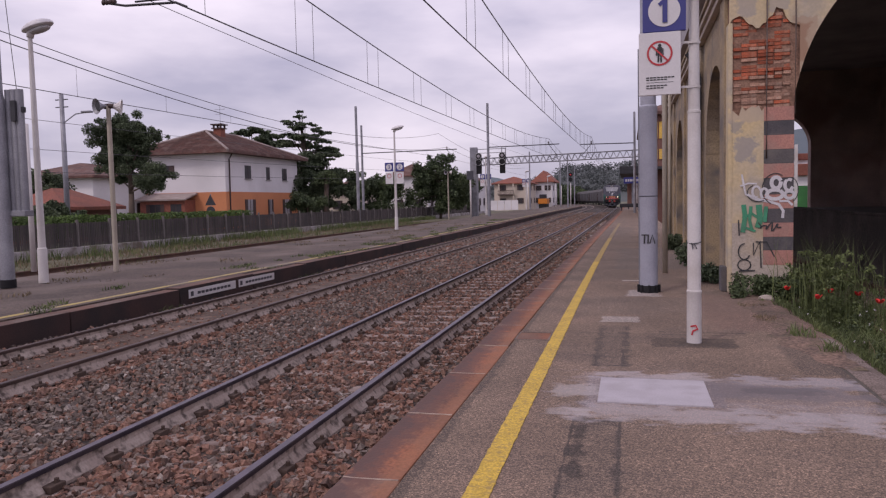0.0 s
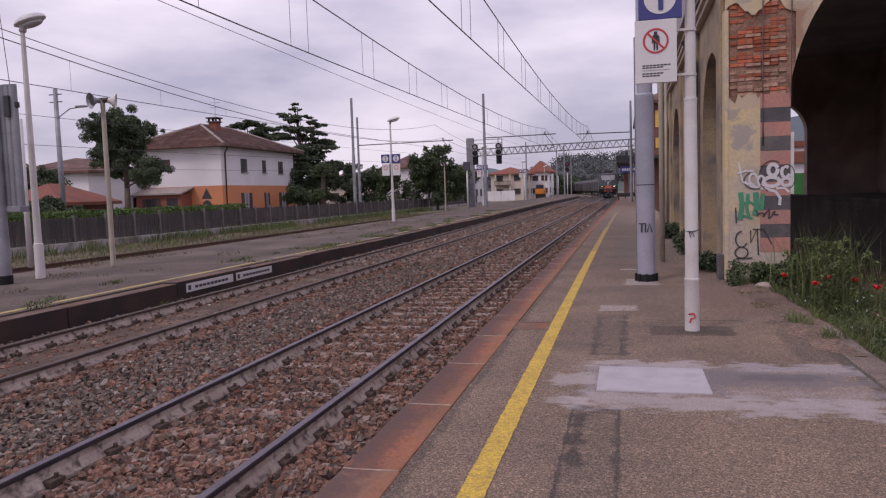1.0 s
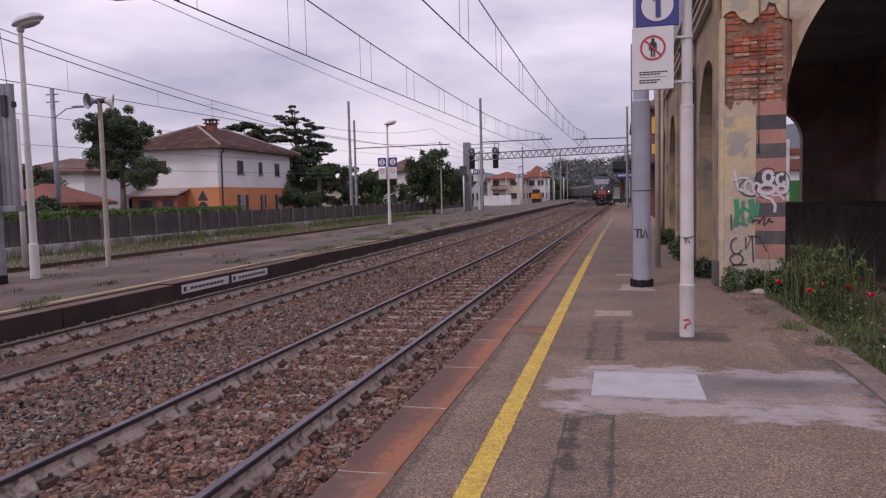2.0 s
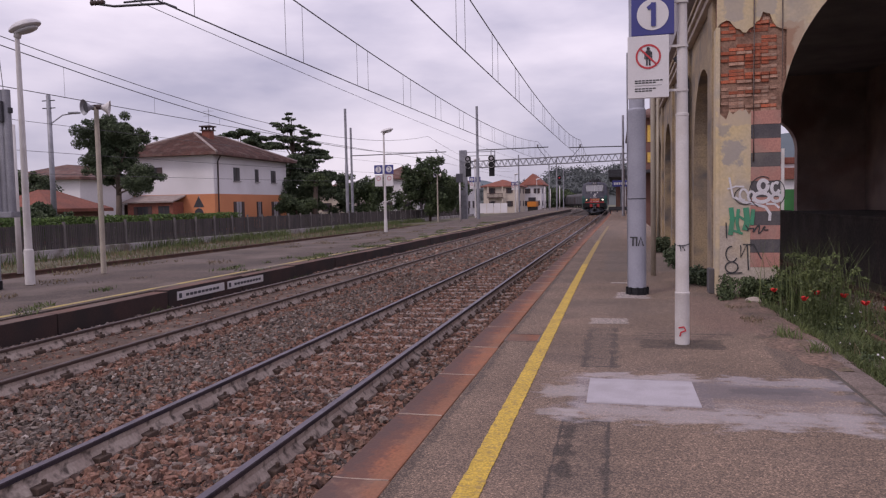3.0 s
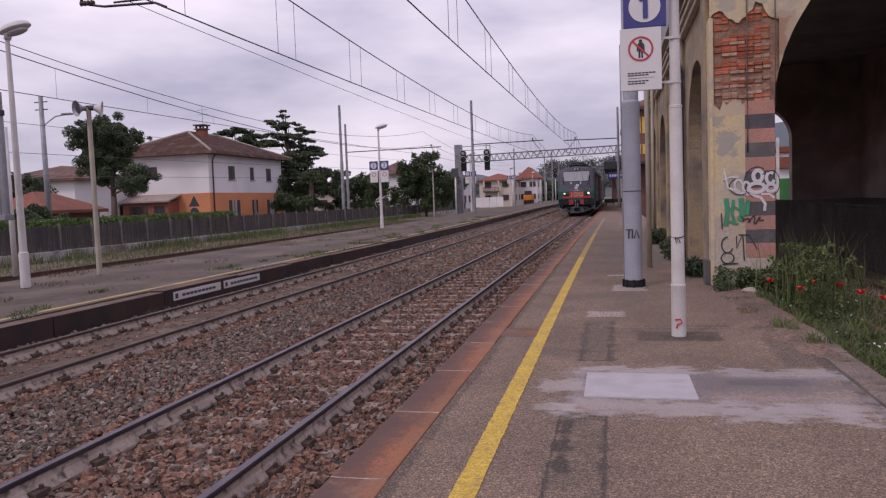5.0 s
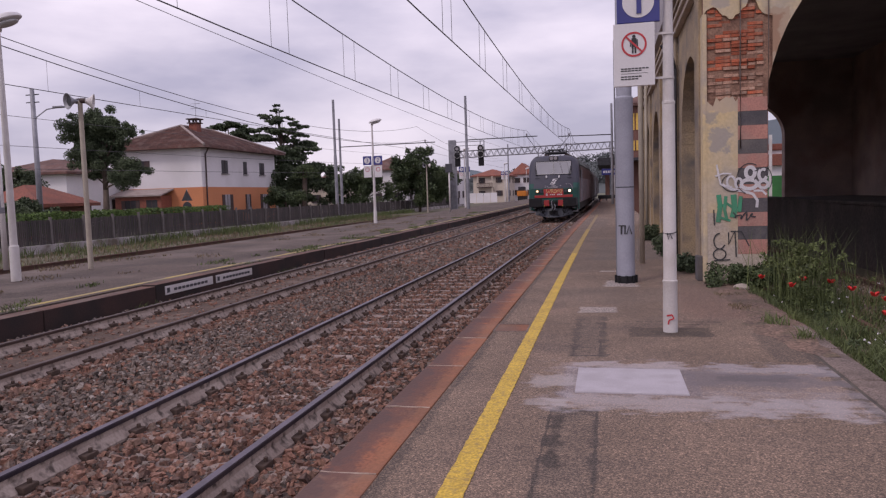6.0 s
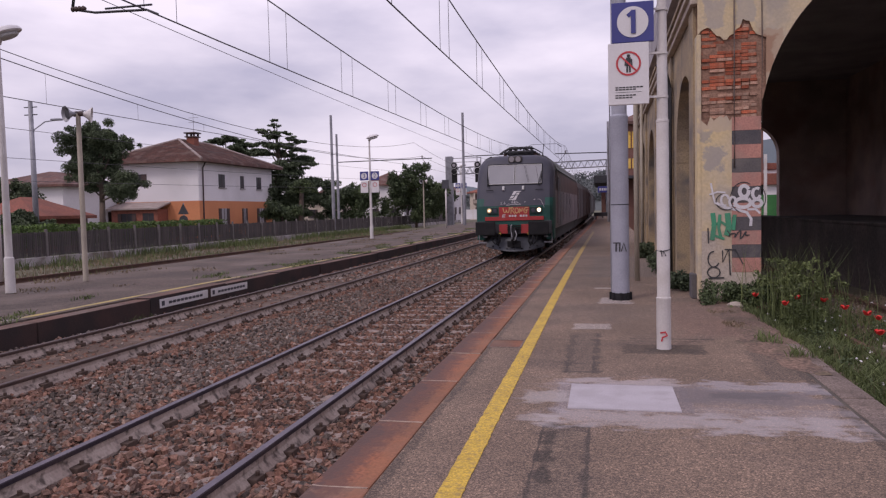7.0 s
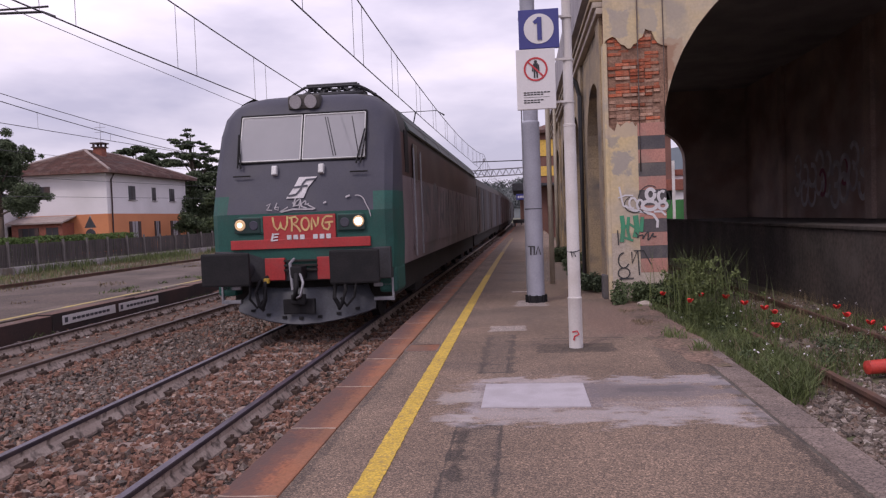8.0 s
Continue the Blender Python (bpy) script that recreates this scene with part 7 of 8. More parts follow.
v, f = patch(2600, 1.3, 1.9, 9.0, 12.6, 0.0, 0.01, 0.06, 0.005, 1.2, lambda x, y: noise.noise((x * 2, y * 2, 2.1)) > 0.2 and x > 1.6 - (y - 9) * 0.02)
tagged(raw("weeds", v, f, M["straw"]), "sparse weeds in the platform cracks", "weeds", kind="stuff")

# ---------------------------------------------------------------- bare bricks of the pier
BR = []
for ln in (0.235, 0.115):
    bm = B()
    box(bm, 0, ln, -0.014, 0.03, 0, 0.05, 0.009)
    BR.append((ln, part("brick", bm, M["brick"], wall_front), part("brick", box(B(), 0, ln, -0.014, 0.03, 0, 0.05, 0.009), M["brick_pale"], wall_front)))
r = random.Random(11)
used = set()
z = 3.02
row = 0
while z < 4.52:
    x = 1.665 - (0.12 if row % 2 else 0)
    course = r.choice((-0.012, 0.0, 0.0, 0.012, 0.026))
    while x < 2.63:
        ln, red, pale = BR[0] if r.random() < 0.75 else BR[1]
        if x > 1.64 and x + ln < 5.64 - math.sqrt(max(3.08 ** 2 - max(z - 2.78, 0) ** 2, 0)) and x + ln < 2.62 and r.random() > 0.05:
            pick = pale if (z < 3.5 and r.random() < 0.7) or r.random() < 0.15 else red
            ob = pick if pick not in used else new("brick", pick.data)
            used.add(pick)
            ob.parent = wall_front
            ob.matrix_basis = pose(x, 12.932 + course + r.uniform(-0.012, 0.018), z + r.uniform(-0.004, 0.004), r.uniform(-3, 3), r.uniform(-1.2, 1.2), r.uniform(-3, 3))
        x += ln + 0.012
    z += 0.058
    row += 1
for ln, red, pale in BR:
    for o in (red, pale):
        if o not in used:
            bpy.data.objects.remove(o)


# ---------------------------------------------------------------- the train
def cab_height(z):
    """Eases the drawn heights of the locomotive to its real proportions."""
    return float(np.interp(z, (0.0, 1.0, 1.72, 2.76, 3.47, 3.82, 5.2), (0.0, 1.0, 1.755, 2.775, 3.505, 3.89, 5.3)))


def hull(bm, levels, length, cab=0.95):
    """A vehicle shell lofted upwards: each level is (z, set-back of the front, half width, corner radius)."""
    rings = []
    for z, f, w, c in levels:
        half = [(0.0, f), (w - c * 1.6, f + 0.02), (w - c * 0.75, f + c * 0.22), (w - c * 0.22, f + c * 0.7), (w, f + c * 1.5), (w, cab), (w, length)]
        ring = [(-x, y) for x, y in half[:0:-1]] + half
        rings.append([bm.verts.new((x, y, z)) for x, y in ring])
    n = len(rings[0])
    for a, c in zip(rings, rings[1:]):
        for k in range(n - 1):
            bm.faces.new((a[k], a[k + 1], c[k + 1], c[k])).smooth = True
        bm.faces.new((a[n - 1], a[0], c[0], c[n - 1]))
    bm.faces.new(rings[0][::-1])
    bm.faces.new(rings[-1])
    return bm


def front_at(z):
    """Set-back of the cab front at a height over the rail."""
    prof = ((0.9, 0.0), (1.95, 0.0), (2.7, 0.24), (3.5, 0.52), (3.7, 0.68), (3.83, 1.0))
    for (a, fa), (c, fc) in zip(prof, prof[1:]):
        if z <= c:
            return fa + (fc - fa) * (z - a) / (c - a)
    return 1.0


def on_front(x, z, out=0.0):
    """Leans a flat plate made at (x, 0, z) onto the sloping cab front."""
    return Matrix.Translation((x, front_at(z) - out, z)) @ pose(0, 0, 0, -math.degrees(math.atan2(front_at(z + 0.2) - front_at(z - 0.2), 0.4)), 0, 0)


WHEELS = []


def locomotive():
    L = 19.4
    ob = thing("electric_locomotive", "dark grey electric locomotive with green corners, red panel and graffiti", "locomotive")
    bm = B()
    hull(bm, [(1.02, 0.02, 1.48, 0.2), (1.40, 0.0, 1.5, 0.2), (1.90, 0.0, 1.5, 0.2)], L)
    for f in bm.faces:
        f.material_index = 1 if f.calc_center_median().y > 0.95 and abs(f.calc_center_median().x) > 1.3 else 0
    part("lower_body", bm, [M["loco_green"], M["loco_panel"]], ob, "green lower corners and grimy silver flank")
    bm = B()
    hull(bm, [(1.901, 0.0, 1.5, 0.2), (2.2, 0.09, 1.5, 0.21), (2.48, 0.17, 1.5, 0.215), (2.7, 0.24, 1.5, 0.22), (3.2, 0.42, 1.49, 0.24), (3.48, 0.50, 1.43, 0.26), (3.64, 0.58, 1.32, 0.28), (3.75, 0.70, 1.18, 0.3), (3.82, 0.95, 1.0, 0.3)], L)
    for f in bm.faces:
        c = f.calc_center_median()
        if c.y > 0.95 and abs(c.x) > 1.2:
            f.material_index = 3 if c.z < 2.48 else 1 if c.z < 3.3 else 2
        elif c.z < 2.2 and abs(c.x) > 1.2:
            f.material_index = 4
        elif c.z > 3.55 and c.y > 0.95:
            f.material_index = 2
    part("upper_body", bm, [M["loco_grey"], M["loco_side"], M["loco_roof"], M["loco_panel"], M["loco_green"]], ob)
    for s in (-1, 1):
        bm = B()
        box(bm, s * 1.33 - 0.15, s * 1.33 + 0.15, 0.22, 1.0, 0.62, 1.05, 0.06)
        part("corner_skirt", bm, M["loco_green"], ob, "dark green lower corner skirt")
    bm = B()
    box(bm, -1.30, 1.30, 0.5, L - 0.3, 0.5, 1.03)
    part("underframe", bm, M["under"], ob)
    for yb in (2.2, 6.0, 13.0, 16.4):
        for sx in (-0.75, 0.75):
            bm = B()
            tube(bm, (-0.07, 0, 0), (0.07, 0, 0), 0.55, 0.55, 28)
            tube(bm, (0.05 * sx, 0, 0), (0.36 * sx, 0, 0), 0.16, 0.16, 12)
            for k in range(6):
                a = k * math.tau / 6
                tube(bm, (0.1 * sx, 0.3 * math.cos(a), 0.3 * math.sin(a)), (0.14 * sx, 0.3 * math.cos(a), 0.3 * math.sin(a)), 0.05, 0.05, 8)
            w = part("wheel", bm, M["under"], ob)
            w.matrix_basis = pose(sx, yb, 0.55)
            WHEELS.append((w, sx, yb))
    for yb in (4.1, 14.7):
        for sx in (-1.12, 1.12):
            bm = B()
            box(bm, sx - 0.09, sx + 0.09, yb - 2.4, yb + 2.4, 0.45, 0.78, 0.03)
            box(bm, sx - 0.12, sx + 0.12, yb - 0.5, yb + 0.5, 0.3, 0.95, 0.03)
            part("bogie_frame", bm, M["under"], ob)
    # windscreen, its pale grey base carrying the sky's reflection
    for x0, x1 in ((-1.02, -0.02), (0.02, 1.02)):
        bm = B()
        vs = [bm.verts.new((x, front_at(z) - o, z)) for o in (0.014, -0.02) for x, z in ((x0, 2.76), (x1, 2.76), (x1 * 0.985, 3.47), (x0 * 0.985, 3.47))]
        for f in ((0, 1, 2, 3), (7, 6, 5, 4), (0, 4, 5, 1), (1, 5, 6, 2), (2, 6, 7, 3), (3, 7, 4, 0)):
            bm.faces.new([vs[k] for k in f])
        w = part("windscreen", bm, M["glass_cab"], ob, "windscreen pane with the sky's reflection put into its pale grey")
        bm = B()
        for p in (((x0, 2.76), (x1, 2.76)), ((x0, 3.47), (x1, 3.47)), ((x0, 2.76), (x0, 3.47)), ((x1, 2.76), (x1, 3.47))):
            tube(bm, (p[0][0], front_at(p[0][1]) - 0.016, p[0][1]), (p[1][0], front_at(p[1][1]) - 0.016, p[1][1]), 0.012, 0.012, 6)
        part("frame", bm, M["lamp_glass"], w, "thin pale rubber seal")
        bm = B()
        for p in (((x0 - 0.02, 2.735), (x1 + 0.02, 2.735)), ((x0 - 0.02, 3.495), (x1 + 0.02, 3.495)), ((x0 - 0.02, 2.735), (x0 - 0.02, 3.495)), ((x1 + 0.02, 2.735), (x1 + 0.02, 3.495))):
            tube(bm, (p[0][0], front_at(p[0][1]) - 0.008, p[0][1]), (p[1][0], front_at(p[1][1]) - 0.008, p[1][1]), 0.014, 0.014, 6)
        part("rim", bm, M["black"], w)
    for xa, xb in ((-1.03, -1.06), (-0.98, -1.05), (0.90, 1.02), (0.97, 1.05)):
        bm = B()
        tube(bm, (xa, front_at(2.66) - 0.05, 2.66), (xb, front_at(3.2) - 0.04, 3.2), 0.014, 0.01, 5)
        part("wiper", bm, M["black"], ob)
    for xa, xb in ((0.52, 0.36), (0.56, 0.40), (0.93, 0.80)):
        bm = B()
        tube(bm, (xa, front_at(2.80) - 0.016, 2.80), (xb, front_at(3.42) - 0.016, 3.42), 0.008, 0.006, 5)
        part("blind_cord", bm, M["dark_steel"], ob)
    # roof headlamp pair
    bm = B()
    box(bm, -0.27, 0.27, 0.50, 0.8, 3.56, 3.78, 0.06)
    hp = part("top_lamp_housing", bm, M["loco_roof"], ob)
    for x in (-0.125, 0.125):
        bm = B()
        tube(bm, (x, 0.505, 3.67), (x, 0.47, 3.665), 0.095, 0.1, 18)
        part("lens", bm, M["curtain"], hp)
    # front fittings
    for x in (-0.42, 0.34):
        bm = B()
        box(bm, -0.045, 0.045, -0.07, 0.02, -0.08, 0.08, 0.02, on_front(x, 2.58))
        part("marker_lamp", bm, M["lamp_glass"], ob)
    for x in (-0.95, 0.95):
        bm = B()
        tube(bm, (x - 0.14, front_at(2.52) - 0.05, 2.52), (x + 0.14, front_at(2.52) - 0.05, 2.52), 0.014, 0.014, 6)
        part("handrail", bm, M["black"], ob)
    bm = B()
    vs = [bm.verts.new((x, -o, z)) for o in (0.0, 0.008) for x, z in ((-0.21, 2.13), (0.07, 2.13), (0.13, 2.29), (0.27, 2.47), (-0.02, 2.47), (-0.10, 2.30))]
    for f in ((0, 1, 2, 3, 4, 5), (11, 10, 9, 8, 7, 6)) + tuple((k, (k + 1) % 6, (k + 1) % 6 + 6, k + 6) for k in range(6)):
        bm.faces.new([vs[k] for k in f])
    for v in bm.verts:
        v.co.y += front_at(v.co.z) - 0.004
    em = part("emblem", bm, M["spray_white"], ob, "white slanted emblem")
    bm = B()
    for p in ([(0.24, 2.43), (0.10, 2.42), (0.05, 2.36), (0.02, 2.27), (-0.05, 2.19), (-0.17, 2.17)], [(-0.09, 2.305), (0.12, 2.325)]):
        ribbon(bm, p, 0.032, -0.012)
    for v in bm.verts:
        v.co.y += front_at(v.co.z) - 0.006
    part("emblem_stroke", bm, M["loco_grey"], em)
    bm = B()
    box(bm, -0.58, 0.58, -0.022, 0.02, 1.40, 1.86, 0.006)
    box(bm, -1.12, 1.12, -0.03, 0.02, 1.36, 1.50, 0.006)
    part("red_panel", bm, M["loco_red"], ob, "red number panel with a red waist stripe")
    bm = B()
    for p in ([(-0.42, 1.83), (-0.40, 1.70), (-0.35, 1.64), (-0.31, 1.68), (-0.30, 1.76), (-0.28, 1.67), (-0.23, 1.64), (-0.19, 1.71), (-0.18, 1.84)],
              [(-0.12, 1.62), (-0.11, 1.72), (-0.115, 1.83)], [(-0.15, 1.82), (-0.05, 1.835), (-0.01, 1.79), (-0.04, 1.74), (-0.10, 1.73), (-0.03, 1.68), (0.02, 1.61)],
              loop(0.10, 1.72, 0.062, 0.095, 80, 440), [(0.20, 1.63), (0.20, 1.73), (0.215, 1.81), (0.245, 1.74), (0.27, 1.67), (0.30, 1.71), (0.315, 1.81)],
              [(0.53, 1.82), (0.44, 1.825), (0.39, 1.78), (0.37, 1.70), (0.40, 1.64), (0.46, 1.62), (0.49, 1.67), (0.48, 1.72)], [(0.42, 1.725), (0.54, 1.735)]):
        ribbon(bm, p, 0.03, -0.026)
    part("spray_word", bm, M["spray_ochre"], ob, "yellowish hand-sprayed word")
    bm = B()
    ribbon(bm, [(-0.43, 1.575), (-0.33, 1.58)], 0.022, -0.036)
    ribbon(bm, [(-0.44, 1.53), (-0.35, 1.535)], 0.022, -0.036)
    ribbon(bm, [(-0.45, 1.485), (-0.35, 1.49)], 0.022, -0.036)
    ribbon(bm, [(-0.42, 1.58), (-0.445, 1.485)], 0.03, -0.036)
    for k in range(7):
        if k != 3:
            x = -0.20 + k * 0.105
            box(bm, x, x + 0.075, -0.038, -0.030, 1.49, 1.56, 0.008)
    part("number_bars", bm, M["spray_white"], ob, "white running number")
    for p, w in (([(-0.52, 2.03), (-0.46, 2.06), (-0.49, 1.99), (-0.52, 1.96), (-0.43, 1.95)], 0.016), ([(-0.36, 2.06), (-0.39, 1.97), (-0.33, 1.95), (-0.33, 2.0), (-0.39, 1.99)], 0.016),
                 ([(-0.06, 2.14), (-0.09, 2.0), (0.0, 2.02), (0.02, 2.1), (0.05, 1.99), (0.12, 1.97)], 0.022), ([(-0.28, 1.92), (-0.1, 1.955), (0.2, 1.945), (0.26, 1.955)], 0.026), ([(-0.30, 1.925), (-0.18, 1.99)], 0.018), ([(0.26, 1.955), (0.12, 2.03)], 0.018),
                 (scrawl(0.02, 2.04, 0.26, 0.16, 3, 5), 0.014), (loop(0.92, 1.98, 0.14, 0.16, 100, 20, 8), 0.014), ([(1.05, 2.03), (1.12, 1.9), (1.14, 1.8)], 0.014), ([(0.40, 2.04), (0.43, 2.05)], 0.03), ([(0.75, 2.12), (0.80, 2.14)], 0.03)):
        bm = B()
        ribbon(bm, p, w, -0.01)
        for v in bm.verts:
            v.co.y += front_at(v.co.z)
        part("paint_scrawl", bm, M["spray_faint"], ob, "thin white scrawled spray line")
    for s, m in ((-1, "head_dim"), (1, "headlight")):
        bm = B()
        box(bm, s * 0.80 - 0.2, s * 0.80 + 0.22, -0.02, 0.05, 1.58, 1.86, 0.03)
        h = part("lamp_housing", bm, M["loco_green"], ob)
        # The plate is flat; its dark green gives the recess depth.
        bm = B()
        box(bm, s * 0.835 - 0.21, s * 0.835 + 0.21, -0.034, -0.018, 1.60, 1.84, 0.01)
        part("bezel", bm, M["lamp_recess"], h)
        bm = B()
        tube(bm, (s * 0.95, -0.036, 1.73), (s * 0.95, -0.05, 1.73), 0.088, 0.08, 20)
        part("reflector", bm, M["head_ring"], h)
        bm = B()
        tube(bm, (s * 0.95, -0.05, 1.73), (s * 0.95, -0.056, 1.73), 0.06 if s > 0 else 0.042, 0.05 if s > 0 else 0.03, 18)
        part("headlight", bm, M[m], h, "lit round headlight")
        bm = B()
        tube(bm, (s * 0.73, -0.036, 1.72), (s * 0.73, -0.046, 1.72), 0.075, 0.065, 18)
        part("tail_lamp", bm, M["loco_grey"], h)
    # buffers and coupling
    bm = B()
    box(bm, -1.42, 1.42, 0.02, 0.3, 0.86, 1.34, 0.02)
    part("buffer_beam", bm, M["dark_steel"], ob)
    for s in (-1, 1):
        bm = B()
        tube(bm, (s * 0.9, 0.02, 1.06), (s * 0.9, -0.42, 1.06), 0.13, 0.13, 16)
        bf = part("buffer", bm, M["dark_steel"], ob)
        bm = B()
        box(bm, s * 1.0 - 0.42, s * 1.0 + 0.34, -0.5, -0.42, 0.84, 1.33, 0.03)
        part("buffer_head", bm, M["black"], bf)
        bm = B()
        box(bm, s * 0.42 - 0.16, s * 0.42 + 0.16, -0.03, 0.03, 0.88, 1.22, 0.01)
        part("red_block", bm, M["loco_red"], ob)
        bm = B()
        polyline(bm, [(s * 0.55, 0.0, 0.95), (s * 0.57, -0.12, 0.8), (s * 0.55, -0.16, 0.6), (s * 0.62, -0.12, 0.45)], 0.035, 8)
        polyline(bm, [(s * 0.68, 0.05, 0.9), (s * 0.72, -0.1, 0.72), (s * 0.66, -0.14, 0.5), (s * 0.60, -0.10, 0.42)], 0.03, 8)
        polyline(bm, [(s * 0.86, 0.05, 0.86), (s * 0.84, -0.06, 0.6), (s * 0.72, -0.08, 0.46), (s * 0.62, -0.04, 0.58)], 0.022, 8)
        hose = part("brake_hose", bm, M["black"], ob)
        bm = B()
        box(bm, s * 0.55 - 0.04, s * 0.55 + 0.04, -0.1, -0.02, 0.84, 0.92, 0.01)
        part("valve", bm, M["yellow"], hose)
    bm = B()
    box(bm, -0.09, 0.09, -0.3, 0.0, 0.92, 1.1, 0.02)
    cp = part("coupling", bm, M["black"], ob)
    for pts, rad in (([(0, -0.3, 1.0), (0.02, -0.36, 0.8), (-0.02, -0.34, 0.6)], 0.04), ([(-0.08, -0.1, 1.2), (-0.1, -0.25, 1.15), (-0.06, -0.3, 0.75)], 0.025), ([(0.06, -0.28, 1.0), (0.12, -0.34, 0.86), (0.08, -0.36, 0.66), (0.0, -0.34, 0.62)], 0.022)):
        part("link", polyline(B(), pts, rad, 8), M["galv" if rad < 0.03 else "black"], cp)
    for sx in (-1, 1):
        bm = B()
        box(bm, min(sx * 0.30, sx * 0.01), max(sx * 0.30, sx * 0.01), -0.17, -0.12, 0.36, 0.60, 0.02, Matrix.Translation((0, 0.02, 0)) @ pose(0, 0, 0, 0, 0, -14 * sx))
        part("cover_plate", bm, M["black"], cp)
    for z in (1.02, 1.09, 1.16):
        bm = B()
        box(bm, -0.27, 0.27, -0.05, 0.0, z, z + 0.03, 0.005)
        part("bar", bm, M["under"], cp)
    part("hook", box(B(), -0.10, 0.12, -0.3, -0.18, 0.52, 0.68, 0.03), M["black"], cp)
    bm = B()
    xs = [-1.12, -1.0, -0.8, -0.55, -0.28, -0.02, 0.02, 0.28, 0.55, 0.8, 1.0, 1.12]
    rows = []
    for z, out in ((0.74, 0.10), (0.62, 0.0), (0.46, -0.05), (0.28, -0.11), (0.20, -0.15), (0.18, -0.12)):
        rows.append([bm.verts.new((x * (0.86 + 0.14 * min((0.74 - z) / 0.3, 1)), out + 0.26 * abs(x) ** 1.3, z + (0.15 * x * x if z < 0.3 else 0.05 * x * x if z < 0.5 else 0))) for x in xs])
    for a, c in zip(rows, rows[1:]):
        for k in range(len(xs) - 1):
            bm.faces.new((a[k], a[k + 1], c[k + 1], c[k])).smooth = True
    r2 = bmesh.ops.extrude_face_region(bm, geom=list(bm.faces))
    bmesh.ops.translate(bm, vec=(0, 0.04, 0), verts=[v for v in r2["geom"] if isinstance(v, bmesh.types.BMVert)])
    part("plough", bm, M["plough"], ob, "blue-grey rail guard plough")
    for k in range(7):
        x = -0.85 + k * 0.283
        o = -0.125 + 0.26 * abs(x) ** 1.3
        bm = B()
        box(bm, x - 0.03, x + 0.03, o - 0.02, o + 0.08, 0.27 + 0.15 * x * x, 0.31 + 0.15 * x * x)
        part("bolt", bm, M["black"], ob)
    for s in (-1, 1):
        bm = B()
        box(bm, s * 1.25 - 0.16, s * 1.25 + 0.16, 0.2, 0.26, 0.50, 0.56, 0.01)
        box(bm, s * 1.25 - 0.16, s * 1.25 + 0.16, 0.22, 0.28, 0.72, 0.78, 0.01)
        box(bm, s * 1.40 - 0.015, s * 1.40 + 0.015, 0.2, 0.28, 0.5, 1.0)
        part("step", bm, M["galv"], ob)
    # flank: doors, handrails, panel seams
    for s in (-1, 1):
        bm = B()
        box(bm, s * 1.505 - 0.012, s * 1.505 + 0.012, 1.95, 2.65, 1.2, 2.47, 0.004)
        d = part("cab_door", bm, M["loco_panel"], ob)
        bm = B()
        box(bm, s * 1.52 - 0.006, s * 1.52 + 0.006, 2.05, 2.55, 2.45, 3.1)
        part("window", bm, M["window_dark"], d)
        bm = B()
        for y in (1.88, 2.72):
            tube(bm, (s * 1.56, y, 1.1), (s * 1.56, y, 3.0), 0.016, 0.016, 6)
        part("handrail", bm, M["galv"], d)
        # Flat black plate paints the dark of the recess behind the cab front.
        bm = B()
        box(bm, s * 1.503 - 0.008, s * 1.503 + 0.008, 1.25, 1.6, 2.55, 3.25)
        part("recess", bm, M["black"], ob)
        for k in range(6):
            bm = B()
            y = 3.4 + k * 2.35
            box(bm, s * 1.5 - 0.01, s * 1.5 + 0.01, y, y + 2.2, 1.25, 2.46, 0.004)
            part("side_panel", bm, M["loco_panel"], ob)
    for k in range(7):
        c = 4.0 + k * 1.25
        for p in (loop(c, 2.1 + 0.12 * math.sin(k * 2.1), 0.34, 0.26, 40 * k, 40 * k + 260), [(c - 0.45, 1.5), (c - 0.3, 2.3), (c + 0.2, 1.55), (c + 0.35, 2.35)]):
            bm = B()
            ribbon(bm, p, 0.13, 0)
            for v in bm.verts:
                v.co = Vector((1.5115 - v.co.y * 0.8, v.co.x, v.co.z))
            part("spray_letter", bm, M["flank_paint"], ob, "faded blue-grey spray letter")
    # roof gear
    for y0 in (2.2, 14.0):
        bm = B()
        base = 3.90
        for x in (-0.62, 0.62):
            tube(bm, (x, y0, base + 0.12), (x, y0 + 2.0, base + 0.12), 0.04, 0.04, 8)
            tube(bm, (x, y0 + 0.2, base + 0.12), (x * 0.6, y0 + 0.2, base + 0.29), 0.025, 0.025, 6)
        for y in (y0, y0 + 0.7, y0 + 1.4, y0 + 2.0):
            tube(bm, (-0.62, y, base + 0.14), (0.62, y, base + 0.14), 0.035, 0.035, 8)
        pg = part("pantograph", bm, M["dark_steel"], ob, "folded black pantograph")
        for y in (y0 + 0.1, y0 + 0.45):
            bm = B()
            polyline(bm, [(-0.85, y, base + 0.10), (-0.68, y, base + 0.21), (-0.5, y, base + 0.30), (0.5, y, base + 0.30), (0.68, y, base + 0.21), (0.85, y, base + 0.10)], 0.025, 6)
            part("contact_strip", bm, M["dark_steel"], pg)
        bm = B()
        tube(bm, (-0.5, y0 + 1.6, base + 0.15), (-0.2, y0 + 0.2, base + 0.27), 0.03, 0.03, 6)
        tube(bm, (0.5, y0 + 1.6, base + 0.15), (0.2, y0 + 0.2, base + 0.27), 0.03, 0.03, 6)
        for x in (-0.45, -0.15, 0.15, 0.45):
            polyline(bm, [(x, y0 + 0.1, base + 0.14), (x * 0.9, y0 + 0.15, base + 0.34), (x * 0.9, y0 + 1.3, base + 0.34)], 0.03, 6)
